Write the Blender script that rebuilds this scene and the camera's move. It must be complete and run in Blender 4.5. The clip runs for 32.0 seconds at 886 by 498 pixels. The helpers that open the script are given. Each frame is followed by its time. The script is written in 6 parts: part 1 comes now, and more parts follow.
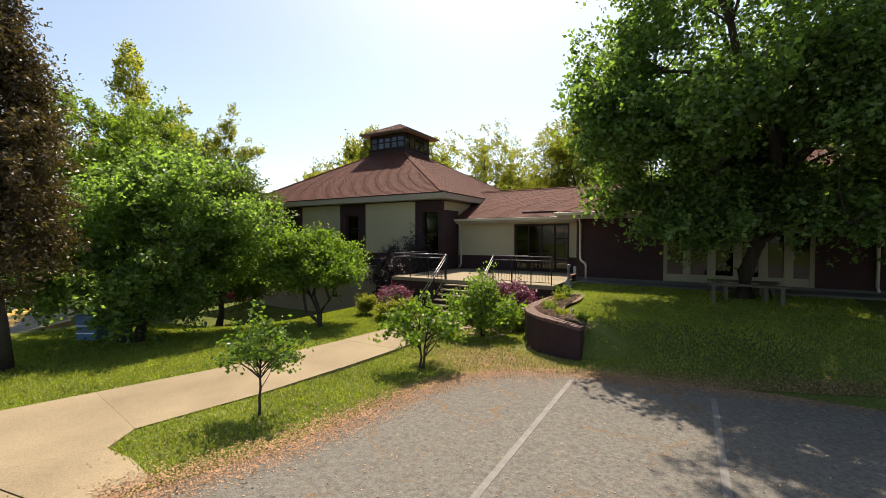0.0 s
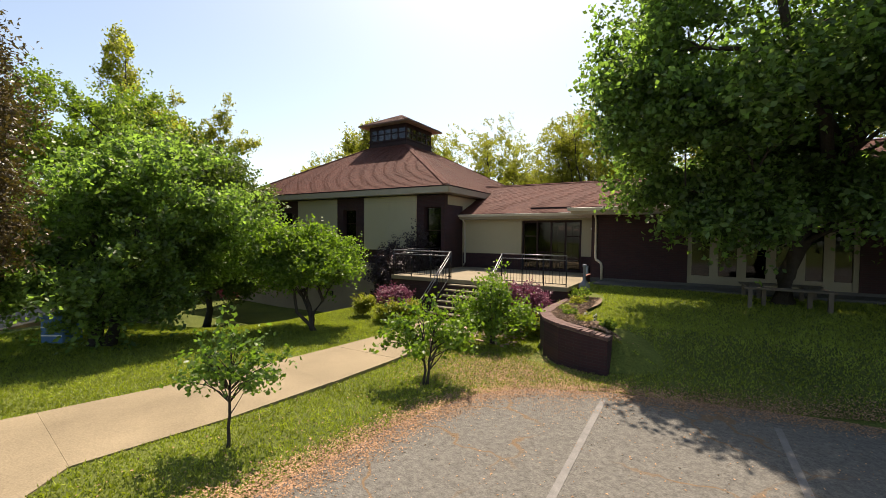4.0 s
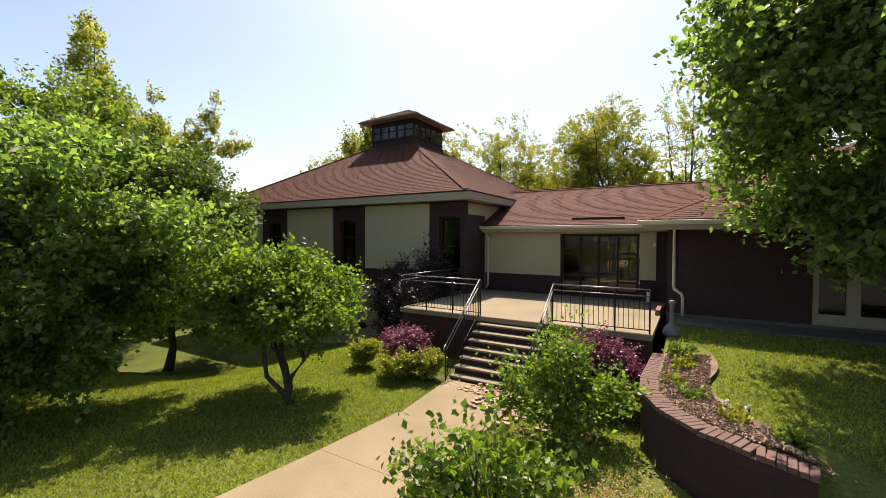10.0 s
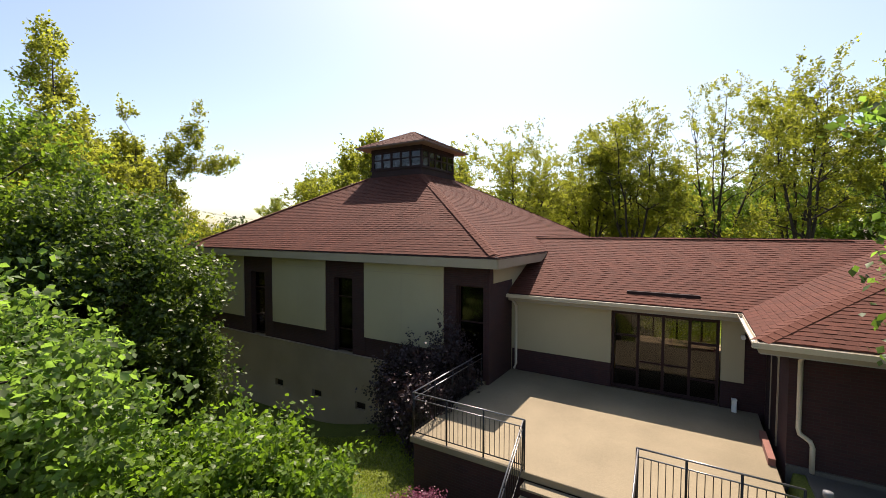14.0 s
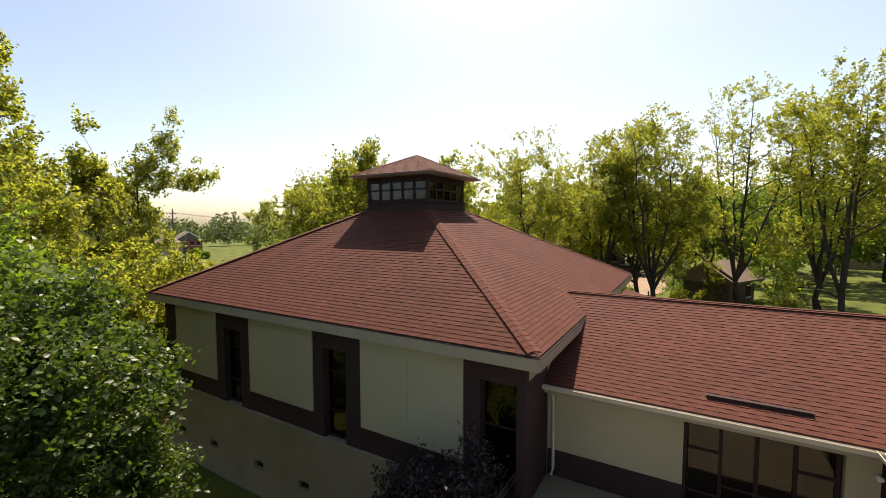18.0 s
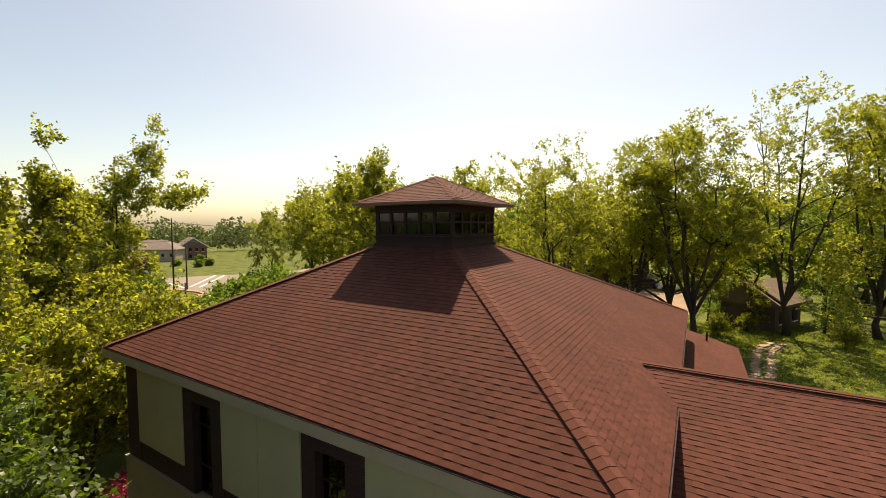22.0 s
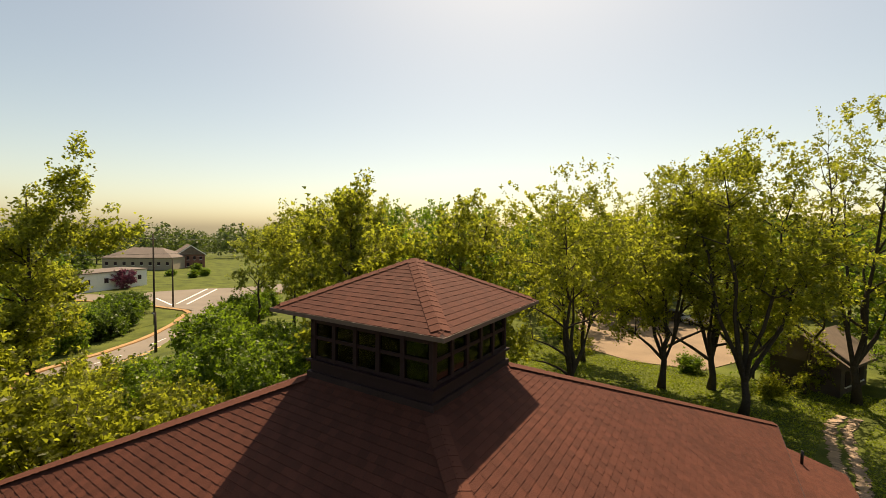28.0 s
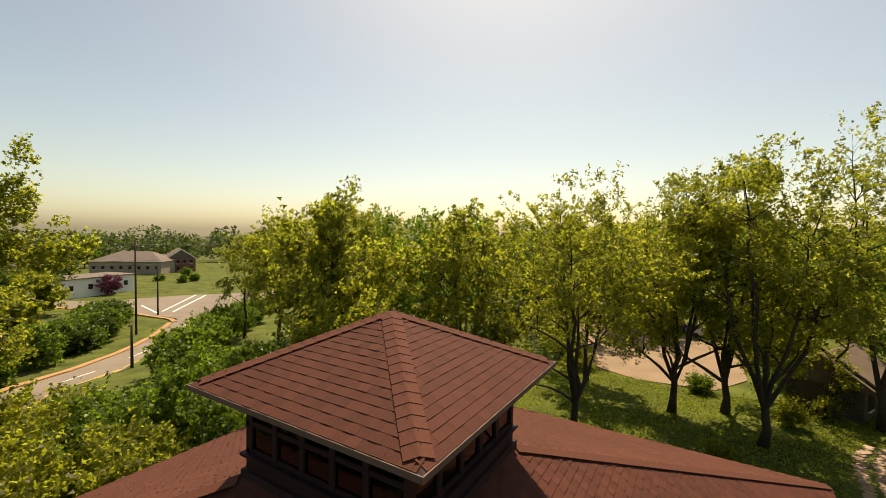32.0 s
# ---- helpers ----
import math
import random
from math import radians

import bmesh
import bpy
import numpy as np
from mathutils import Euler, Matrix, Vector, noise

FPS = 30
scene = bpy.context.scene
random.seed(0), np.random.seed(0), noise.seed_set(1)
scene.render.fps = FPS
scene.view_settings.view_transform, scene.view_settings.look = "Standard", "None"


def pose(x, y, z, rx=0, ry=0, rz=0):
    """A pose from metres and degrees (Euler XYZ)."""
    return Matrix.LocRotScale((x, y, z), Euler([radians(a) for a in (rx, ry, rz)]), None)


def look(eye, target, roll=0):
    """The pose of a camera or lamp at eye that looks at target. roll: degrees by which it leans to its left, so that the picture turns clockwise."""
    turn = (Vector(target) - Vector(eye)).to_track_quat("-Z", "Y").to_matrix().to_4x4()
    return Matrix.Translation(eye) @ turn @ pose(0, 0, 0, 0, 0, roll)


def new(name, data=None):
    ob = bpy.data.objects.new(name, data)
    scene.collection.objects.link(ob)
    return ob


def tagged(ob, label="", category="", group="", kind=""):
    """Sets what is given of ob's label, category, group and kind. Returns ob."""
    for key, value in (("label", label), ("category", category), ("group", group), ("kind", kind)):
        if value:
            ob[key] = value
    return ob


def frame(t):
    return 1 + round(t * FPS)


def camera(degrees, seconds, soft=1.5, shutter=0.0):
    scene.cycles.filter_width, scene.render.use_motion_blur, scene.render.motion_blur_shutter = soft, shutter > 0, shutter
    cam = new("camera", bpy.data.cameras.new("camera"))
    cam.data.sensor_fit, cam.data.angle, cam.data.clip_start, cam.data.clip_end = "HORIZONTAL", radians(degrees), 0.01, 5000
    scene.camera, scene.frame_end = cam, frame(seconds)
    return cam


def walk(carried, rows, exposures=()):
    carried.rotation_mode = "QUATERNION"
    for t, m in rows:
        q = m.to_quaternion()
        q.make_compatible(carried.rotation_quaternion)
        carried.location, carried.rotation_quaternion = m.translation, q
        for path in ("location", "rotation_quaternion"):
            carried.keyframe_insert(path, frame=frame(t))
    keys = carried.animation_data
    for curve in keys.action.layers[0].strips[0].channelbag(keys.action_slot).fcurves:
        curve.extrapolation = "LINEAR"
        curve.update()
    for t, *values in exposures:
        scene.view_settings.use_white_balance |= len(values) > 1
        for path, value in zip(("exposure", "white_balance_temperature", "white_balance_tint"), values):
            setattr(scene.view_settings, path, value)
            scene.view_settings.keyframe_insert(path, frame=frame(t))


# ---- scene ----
cam = camera(93.88, 32.0, soft=0.8)
PATH = [
    (0, (11.247, -19.008, 3.134), (1.002, -1.840, 2.562), 0.03),
    (0.5, (11.188, -18.968, 3.215), (0.960, -1.792, 2.620), 0.10),
    (1, (11.121, -18.904, 3.309), (0.901, -1.723, 2.700), 0.16),
    (1.5, (11.056, -18.806, 3.364), (0.845, -1.620, 2.735), 0.20),
    (2, (10.975, -18.677, 3.367), (0.767, -1.490, 2.737), 0.29),
    (2.5, (10.862, -18.509, 3.310), (0.663, -1.318, 2.637), 0.38),
    (3, (10.722, -18.336, 3.241), (0.526, -1.143, 2.558), 0.46),
    (3.5, (10.563, -18.165, 3.160), (0.364, -0.975, 2.458), 0.53),
    (5.5, (9.803, -17.164, 2.926), (-0.487, -0.022, 2.439), 0.70),
    (6, (9.573, -16.949, 2.973), (-0.733, 0.186, 2.558), 0.65),
    (6.5, (9.288, -16.704, 3.022), (-1.059, 0.406, 2.591), 0.69),
    (7, (9.015, -16.448, 3.073), (-1.357, 0.646, 2.621), 0.69),
    (7.5, (8.770, -16.159, 3.112), (-1.594, 0.939, 2.627), 0.66),
    (8, (8.553, -15.874, 3.125), (-1.789, 1.237, 2.600), 0.61),
    (8.5, (8.345, -15.604, 3.141), (-1.974, 1.519, 2.578), 0.56),
    (9, (8.112, -15.334, 3.213), (-2.197, 1.795, 2.636), 0.49),
    (9.5, (7.873, -15.056, 3.367), (-2.426, 2.080, 2.820), 0.40),
    (10, (7.628, -14.758, 3.606), (-2.673, 2.378, 3.124), 0.30),
    (10.5, (7.379, -14.395, 3.821), (-2.930, 2.736, 3.336), 0.25),
    (11, (7.134, -14.005, 4.110), (-3.179, 3.123, 3.612), 0.19),
    (11.5, (6.862, -13.626, 4.485), (-3.471, 3.490, 3.966), 0.14),
    (12, (6.550, -13.256, 4.879), (-3.812, 3.841, 4.306), 0.12),
    (12.5, (6.224, -12.877, 5.266), (-4.150, 4.210, 4.627), 0.25),
    (13, (5.887, -12.517, 5.647), (-4.489, 4.566, 4.937), 0.31),
    (13.5, (5.551, -12.175, 6.023), (-4.814, 4.912, 5.240), 0.25),
    (14, (5.207, -11.843, 6.398), (-5.161, 5.239, 5.549), 0.12),
    (14.5, (4.875, -11.475, 6.723), (-5.525, 5.583, 5.787), 0.14),
    (16.5, (3.939, -10.152, 7.792), (-6.560, 6.838, 6.740), -0.10),
    (17, (3.651, -9.866, 8.133), (-6.758, 7.177, 7.045), 0.01),
    (17.5, (3.285, -9.546, 8.457), (-6.987, 7.576, 7.294), -0.00),
    (18, (2.881, -9.254, 8.707), (-7.274, 7.930, 7.440), -0.05),
    (18.5, (2.486, -8.965, 8.918), (-7.587, 8.261, 7.570), -0.13),
    (19, (2.092, -8.655, 9.119), (-7.965, 8.577, 7.744), -0.22),
    (19.5, (1.742, -8.296, 9.323), (-8.329, 8.930, 7.962), -0.35),
    (20, (1.468, -7.895, 9.479), (-8.685, 9.287, 8.169), -0.32),
    (20.5, (1.234, -7.447, 9.588), (-9.058, 9.658, 8.364), -0.09),
    (21, (0.981, -7.043, 9.675), (-9.445, 9.985, 8.519), 0.12),
    (21.5, (0.591, -6.629, 9.869), (-9.845, 10.396, 8.749), 0.01),
    (22, (0.269, -6.287, 10.020), (-10.143, 10.751, 8.874), -0.09),
    (22.5, (-0.031, -5.962, 10.173), (-10.461, 11.062, 9.003), -0.03),
    (23, (-0.276, -5.600, 10.327), (-10.764, 11.388, 9.141), 0.16),
    (23.5, (-0.484, -5.154, 10.547), (-10.881, 11.792, 9.371), 0.33),
    (24, (-0.658, -4.667, 10.776), (-11.302, 12.225, 9.614), 0.45),
    (24.5, (-0.820, -4.195, 11.002), (-11.558, 12.639, 9.847), 0.53),
    (25, (-0.985, -3.719, 11.241), (-11.785, 13.076, 10.113), 0.62),
    (25.5, (-1.255, -3.235, 11.497), (-12.011, 13.594, 10.448), 0.67),
    (26, (-1.547, -2.749, 11.723), (-12.181, 14.162, 10.744), 0.66),
    (26.5, (-1.752, -2.289, 11.972), (-12.485, 14.561, 11.034), 0.77),
    (28.5, (-2.732, -0.286, 12.585), (-13.312, 16.662, 11.695), 0.68),
    (29, (-2.986, 0.138, 12.618), (-13.447, 17.163, 11.769), 0.62),
    (29.5, (-3.118, 0.624, 12.633), (-13.600, 17.637, 11.804), 0.57),
    (30, (-3.227, 0.967, 12.712), (-13.744, 17.958, 11.873), 0.55),
    (30.5, (-3.275, 1.267, 12.796), (-13.821, 18.240, 11.978), 0.64),
    (31, (-3.400, 1.394, 12.924), (-13.952, 18.365, 12.118), 0.72),
    (31.5, (-3.538, 1.435, 13.066), (-14.075, 18.415, 12.260), 0.79),
    (32, (-3.655, 1.441, 13.195), (-14.169, 18.435, 12.389), 0.88),
]
walk(cam, [(t, look(eye, target, roll)) for t, eye, target, roll in PATH],
     exposures=[(0, 0.88, 7400, 15), (9, 0.93, 7500, 18), (14, 0.93, 7100, 18), (19, 0.85, 7900, 18), (24, 0.66, 9300, 15), (32, 0.42, 9300, 13)])

# ---- light ----
SUN_EL, SUN_AZ = 59.0, -22.0   # degrees above the horizon, degrees clockwise from +y
sun_dir = Vector((math.sin(radians(SUN_AZ)) * math.cos(radians(SUN_EL)),
                  math.cos(radians(SUN_AZ)) * math.cos(radians(SUN_EL)), math.sin(radians(SUN_EL))))
world = bpy.data.worlds.new("sky")
scene.world = world
world.use_nodes = True
wn = world.node_tree
sky = wn.nodes.new("ShaderNodeTexSky")
sky.sky_type = "NISHITA"
sky.sun_disc = False
sky.sun_elevation, sky.sun_rotation = radians(SUN_EL), radians(SUN_AZ)
sky.air_density, sky.dust_density, sky.ozone_density = 0.9, 1.6, 0.8
wn.nodes["Background"].inputs["Strength"].default_value = 0.115
haze = wn.nodes.new("ShaderNodeMixRGB")
haze.blend_type, haze.inputs["Fac"].default_value = "MULTIPLY", 1.0
haze.inputs["Color2"].default_value = (0.965, 1.03, 1.01, 1)
wn.links.new(sky.outputs[0], haze.inputs["Color1"])
wn.links.new(haze.outputs[0], wn.nodes["Background"].inputs["Color"])
lamp = bpy.data.lights.new("sun", "SUN")
lamp.energy, lamp.angle, lamp.color = 5.0, radians(0.55), (1.0, 0.94, 0.84)
sun_ob = new("sun", lamp)
sun_ob.matrix_world = look((0, 0, 40), Vector((0, 0, 40)) - sun_dir)

# ---- materials ----
def mat(name, color, rough=0.8, metal=0.0, var=0.25, scale=6.0, fine=60.0, bump=0.15, bump_scale=None, island=0.0, rand=0.0,
        trans=0.0, dark=None, spec=0.5, detail=4.0, through_tint=(1.7, 1.85, 0.6)):
    """A plain material with colour variation at two scales and fine relief."""
    m = bpy.data.materials.new(name)
    m.use_nodes = True
    nt = m.node_tree
    b = nt.nodes["Principled BSDF"]
    b.inputs["Roughness"].default_value, b.inputs["Metallic"].default_value = rough, metal
    b.inputs["Specular IOR Level"].default_value = spec
    co = nt.nodes.new("ShaderNodeTexCoord")
    big, small = nt.nodes.new("ShaderNodeTexNoise"), nt.nodes.new("ShaderNodeTexNoise")
    for n, s, d in ((big, scale, detail), (small, fine, 2.0)):
        n.inputs["Scale"].default_value, n.inputs["Detail"].default_value = s, d
        nt.links.new(co.outputs["Object"], n.inputs["Vector"])
    lo = [c * (1 - var) for c in color] if dark is None else dark
    hi = [min(1, c * (1 + var * 0.8)) for c in color]
    ramp = nt.nodes.new("ShaderNodeValToRGB")
    ramp.color_ramp.elements[0].color, ramp.color_ramp.elements[1].color = (*lo, 1), (*hi, 1)
    ramp.color_ramp.elements[0].position, ramp.color_ramp.elements[1].position = 0.3, 0.7
    add = nt.nodes.new("ShaderNodeMath")
    add.operation = "MULTIPLY_ADD"
    add.inputs[1].default_value, add.inputs[2].default_value = 0.55, 0.0
    mix = nt.nodes.new("ShaderNodeMath")
    mix.operation = "MULTIPLY_ADD"
    mix.inputs[1].default_value = 0.45
    nt.links.new(big.outputs["Fac"], add.inputs[0])
    nt.links.new(small.outputs["Fac"], mix.inputs[0])
    nt.links.new(add.outputs[0], mix.inputs[2])
    nt.links.new(mix.outputs[0], ramp.inputs["Fac"])
    col = ramp.outputs["Color"]
    for amount, kind in ((island, "geo"), (rand, "obj")):
        if amount:
            src = nt.nodes.new("ShaderNodeNewGeometry" if kind == "geo" else "ShaderNodeObjectInfo")
            out = src.outputs["Random Per Island" if kind == "geo" else "Random"]
            mr = nt.nodes.new("ShaderNodeMapRange")
            mr.inputs["To Min"].default_value, mr.inputs["To Max"].default_value = 1 - amount, 1 + amount
            nt.links.new(out, mr.inputs["Value"])
            hs = nt.nodes.new("ShaderNodeHueSaturation")
            nt.links.new(mr.outputs[0], hs.inputs["Value"])
            nt.links.new(col, hs.inputs["Color"])
            col = hs.outputs["Color"]
    nt.links.new(col, b.inputs["Base Color"])
    if bump:
        bp = nt.nodes.new("ShaderNodeBump")
        bp.inputs["Strength"].default_value, bp.inputs["Distance"].default_value = bump, 0.02
        if bump_scale:
            n = nt.nodes.new("ShaderNodeTexNoise")
            n.inputs["Scale"].default_value = bump_scale
            nt.links.new(co.outputs["Object"], n.inputs["Vector"])
            nt.links.new(n.outputs["Fac"], bp.inputs["Height"])
        else:
            nt.links.new(small.outputs["Fac"], bp.inputs["Height"])
        nt.links.new(bp.outputs[0], b.inputs["Normal"])
    if trans:
        tr = nt.nodes.new("ShaderNodeBsdfTranslucent")
        warm = nt.nodes.new("ShaderNodeMixRGB")
        warm.blend_type, warm.inputs["Fac"].default_value = "MULTIPLY", 1.0
        warm.inputs["Color2"].default_value = (*through_tint, 1)
        nt.links.new(col, warm.inputs["Color1"])
        nt.links.new(warm.outputs[0], tr.inputs["Color"])
        ms = nt.nodes.new("ShaderNodeMixShader")
        ms.inputs["Fac"].default_value = trans
        nt.links.new(b.outputs[0], ms.inputs[1])
        nt.links.new(tr.outputs[0], ms.inputs[2])
        nt.links.new(ms.outputs[0], nt.nodes["Material Output"].inputs["Surface"])
    return m


def brick_mat(name, c1, c2, mortar, turn=False):
    """Running-bond brickwork with recessed joints; the coordinates run along the wall."""
    m = bpy.data.materials.new(name)
    m.use_nodes = True
    nt = m.node_tree
    b = nt.nodes["Principled BSDF"]
    b.inputs["Roughness"].default_value = 0.85
    co = nt.nodes.new("ShaderNodeTexCoord")
    sep, com, add = nt.nodes.new("ShaderNodeSeparateXYZ"), nt.nodes.new("ShaderNodeCombineXYZ"), nt.nodes.new("ShaderNodeMath")
    nt.links.new(co.outputs["Object"], sep.inputs[0])
    nt.links.new(sep.outputs["X"], add.inputs[0])
    nt.links.new(sep.outputs["Y"], add.inputs[1])
    nt.links.new(add.outputs[0], com.inputs["X"])
    nt.links.new(sep.outputs["Z"], com.inputs["Y"])
    t = nt.nodes.new("ShaderNodeTexBrick")
    t.inputs["Scale"].default_value = 1.0
    t.inputs["Brick Width"].default_value, t.inputs["Row Height"].default_value = 0.215, 0.0677
    t.inputs["Mortar Size"].default_value, t.inputs["Mortar Smooth"].default_value = 0.005, 0.3
    t.inputs["Color1"].default_value, t.inputs["Color2"].default_value = (*c1, 1), (*c2, 1)
    t.inputs["Mortar"].default_value = (*mortar, 1)
    nt.links.new(com.outputs[0], t.inputs["Vector"])
    n = nt.nodes.new("ShaderNodeTexNoise")
    n.inputs["Scale"].default_value, n.inputs["Detail"].default_value = 2.5, 6
    nt.links.new(co.outputs["Object"], n.inputs["Vector"])
    mr = nt.nodes.new("ShaderNodeMapRange")
    mr.inputs["To Min"].default_value, mr.inputs["To Max"].default_value = 0.7, 1.3
    nt.links.new(n.outputs["Fac"], mr.inputs["Value"])
    hs = nt.nodes.new("ShaderNodeHueSaturation")
    nt.links.new(t.outputs["Color"], hs.inputs["Color"])
    nt.links.new(mr.outputs[0], hs.inputs["Value"])
    nt.links.new(hs.outputs[0], b.inputs["Base Color"])
    bp = nt.nodes.new("ShaderNodeBump")
    bp.invert = True
    bp.inputs["Strength"].default_value, bp.inputs["Distance"].default_value = 0.5, 0.01
    nt.links.new(t.outputs["Fac"], bp.inputs["Height"])
    nt.links.new(bp.outputs[0], b.inputs["Normal"])
    return m


def glass_mat(name, tint=(0.34, 0.34, 0.36)):
    """Window glass: tinted see-through body under a clear reflecting face."""
    m = bpy.data.materials.new(name)
    m.use_nodes = True
    nt = m.node_tree
    tr, gl, ms, fr = (nt.nodes.new("ShaderNode" + k) for k in ("BsdfTransparent", "BsdfGlossy", "MixShader", "Fresnel"))
    tr.inputs["Color"].default_value = (*tint, 1)
    gl.inputs["Roughness"].default_value = 0.03
    fr.inputs["IOR"].default_value = 1.52
    nt.links.new(fr.outputs[0], ms.inputs["Fac"])
    nt.links.new(tr.outputs[0], ms.inputs[1])
    nt.links.new(gl.outputs[0], ms.inputs[2])
    nt.links.new(ms.outputs[0], nt.nodes["Material Output"].inputs["Surface"])
    return m


SHINGLE = mat("asphalt_shingle", (0.085, 0.0262, 0.0165), 0.85, var=0.22, scale=0.5, fine=45, bump=0.4, island=0.15, spec=0.22)
SHINGLE_ONE = mat("asphalt_shingle_single", (0.085, 0.0262, 0.0165), 0.85, var=0.22, scale=0.6, fine=45, bump=0.3, rand=0.13, spec=0.22)
RIDGE = mat("ridge_shingle", (0.1, 0.033, 0.021), 0.9, var=0.2, scale=2, fine=45, bump=0.3, island=0.06, spec=0.25)
STUCCO = mat("cream_stucco", (0.41, 0.355, 0.235), 0.92, var=0.10, scale=0.5, fine=90, bump=0.2, spec=0.2)
DOORFRAME = mat("cream_door_paint", (0.29, 0.245, 0.17), 0.6, var=0.1, scale=1.2, fine=40, bump=0.05)
STUCCO_LOW = mat("weathered_stucco", (0.29, 0.225, 0.16), 0.92, var=0.22, scale=0.7, fine=70, bump=0.3, spec=0.2)
BRICK = brick_mat("dark_red_brick", (0.046, 0.014, 0.015), (0.032, 0.011, 0.013), (0.036, 0.024, 0.023))
TRIM = mat("cream_trim", (0.34, 0.28, 0.20), 0.6, var=0.12, scale=1.2, fine=40, bump=0.05)
GUTTER = mat("cream_gutter", (0.54, 0.49, 0.40), 0.45, var=0.12, scale=1.5, fine=40, bump=0.03)
SOFFIT = mat("soffit_board", (0.36, 0.33, 0.29), 0.8, var=0.15, scale=2, fine=40, bump=0.05)
BRONZE = mat("dark_bronze_metal", (0.032, 0.014, 0.015), 0.6, 0.0, var=0.2, scale=3, fine=50, bump=0.03, spec=0.2)
IRON = mat("black_iron", (0.02, 0.02, 0.022), 0.4, 0.6, var=0.3, scale=8, fine=90, bump=0.05)
STEEL = mat("worn_steel_rail", (0.2, 0.195, 0.2), 0.35, 0.7, var=0.2, scale=5, fine=80, bump=0.03)
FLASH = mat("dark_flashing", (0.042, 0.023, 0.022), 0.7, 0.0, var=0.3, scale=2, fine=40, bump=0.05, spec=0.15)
GLASS = glass_mat("window_glass")
CLEAR = glass_mat("clear_door_glass", (0.38, 0.36, 0.34))
CONC = mat("deck_concrete", (0.225, 0.186, 0.125), 0.9, var=0.28, scale=0.6, fine=50, bump=0.12, spec=0.2)
WALK = mat("walk_concrete", (0.225, 0.18, 0.115), 0.92, var=0.36, scale=0.6, fine=45, bump=0.2, rand=0.035, spec=0.2)
ASPHALT = mat("asphalt", (0.122, 0.115, 0.1), 0.92, var=0.5, scale=14.0, fine=40, bump=0.9, spec=0.25, detail=7)


def add_cracks(m, scale, width, color):
    """Thin wandering cracks filled with fines, over a finished material."""
    nt = m.node_tree
    b = nt.nodes["Principled BSDF"]
    co, n, vor = nt.nodes.new("ShaderNodeTexCoord"), nt.nodes.new("ShaderNodeTexNoise"), nt.nodes.new("ShaderNodeTexVoronoi")
    n.inputs["Scale"].default_value, n.inputs["Detail"].default_value = 1.3, 8
    nt.links.new(co.outputs["Object"], n.inputs["Vector"])
    warp = nt.nodes.new("ShaderNodeMixRGB")
    warp.blend_type, warp.inputs["Fac"].default_value = "ADD", 0.9
    nt.links.new(co.outputs["Object"], warp.inputs["Color1"])
    nt.links.new(n.outputs["Color"], warp.inputs["Color2"])
    vor.feature = "DISTANCE_TO_EDGE"
    vor.inputs["Scale"].default_value = scale
    nt.links.new(warp.outputs[0], vor.inputs["Vector"])
    patch = nt.nodes.new("ShaderNodeTexNoise")
    patch.inputs["Scale"].default_value = 0.5
    nt.links.new(co.outputs["Object"], patch.inputs["Vector"])
    mr, mp, mul = nt.nodes.new("ShaderNodeMapRange"), nt.nodes.new("ShaderNodeMapRange"), nt.nodes.new("ShaderNodeMath")
    mr.inputs["From Min"].default_value, mr.inputs["From Max"].default_value = width * 0.4, width
    mr.inputs["To Min"].default_value, mr.inputs["To Max"].default_value = 0.85, 0.0
    nt.links.new(vor.outputs["Distance"], mr.inputs["Value"])
    mp.inputs["From Min"].default_value, mp.inputs["From Max"].default_value = 0.42, 0.55
    nt.links.new(patch.outputs["Fac"], mp.inputs["Value"])
    mul.operation = "MULTIPLY"
    nt.links.new(mr.outputs[0], mul.inputs[0])
    nt.links.new(mp.outputs[0], mul.inputs[1])
    mix = nt.nodes.new("ShaderNodeMixRGB")
    old = b.inputs["Base Color"].links[0].from_socket
    nt.links.new(old, mix.inputs["Color1"])
    mix.inputs["Color2"].default_value = (*color, 1)
    nt.links.new(mul.outputs[0], mix.inputs["Fac"])
    nt.links.new(mix.outputs[0], b.inputs["Base Color"])


add_cracks(ASPHALT, 0.36, 0.012, (0.15, 0.095, 0.05))
GRASS = mat("lawn_soil", (0.10, 0.118, 0.026), 0.95, var=0.5, scale=0.35, fine=25, bump=0.8, dark=(0.028, 0.04, 0.012), spec=0.1, detail=9)
BLADE = mat("grass_blade", (0.215, 0.25, 0.045), 0.6, var=0.35, scale=0.8, fine=8, bump=0, island=0.35, trans=0.35, spec=0.2)
MULCH = mat("bark_mulch", (0.21, 0.15, 0.107), 0.95, var=0.5, scale=3, fine=40, bump=0.8, spec=0.1)
LITTER = mat("dry_leaf_litter", (0.33, 0.20, 0.115), 0.85, var=0.35, scale=1.5, fine=8, bump=0, island=0.4, spec=0.2)
BARK = mat("grey_bark", (0.062, 0.05, 0.04), 0.95, var=0.4, scale=5, fine=30, bump=0.8, spec=0.1)
LINE = mat("worn_paint_line", (0.15, 0.142, 0.13), 0.85, var=0.3, scale=7, fine=60, bump=0.1)
def leaf(name, c, trans=0.45, isl=0.35, tint=(1.7, 1.85, 0.6)):
    return mat(name, c, 0.43, var=0.25, scale=0.45, fine=3, bump=0, island=isl, trans=trans, spec=0.38, through_tint=tint)
LEAF_DARK = leaf("leaf_dark_green", (0.066, 0.1, 0.025), 0.44)
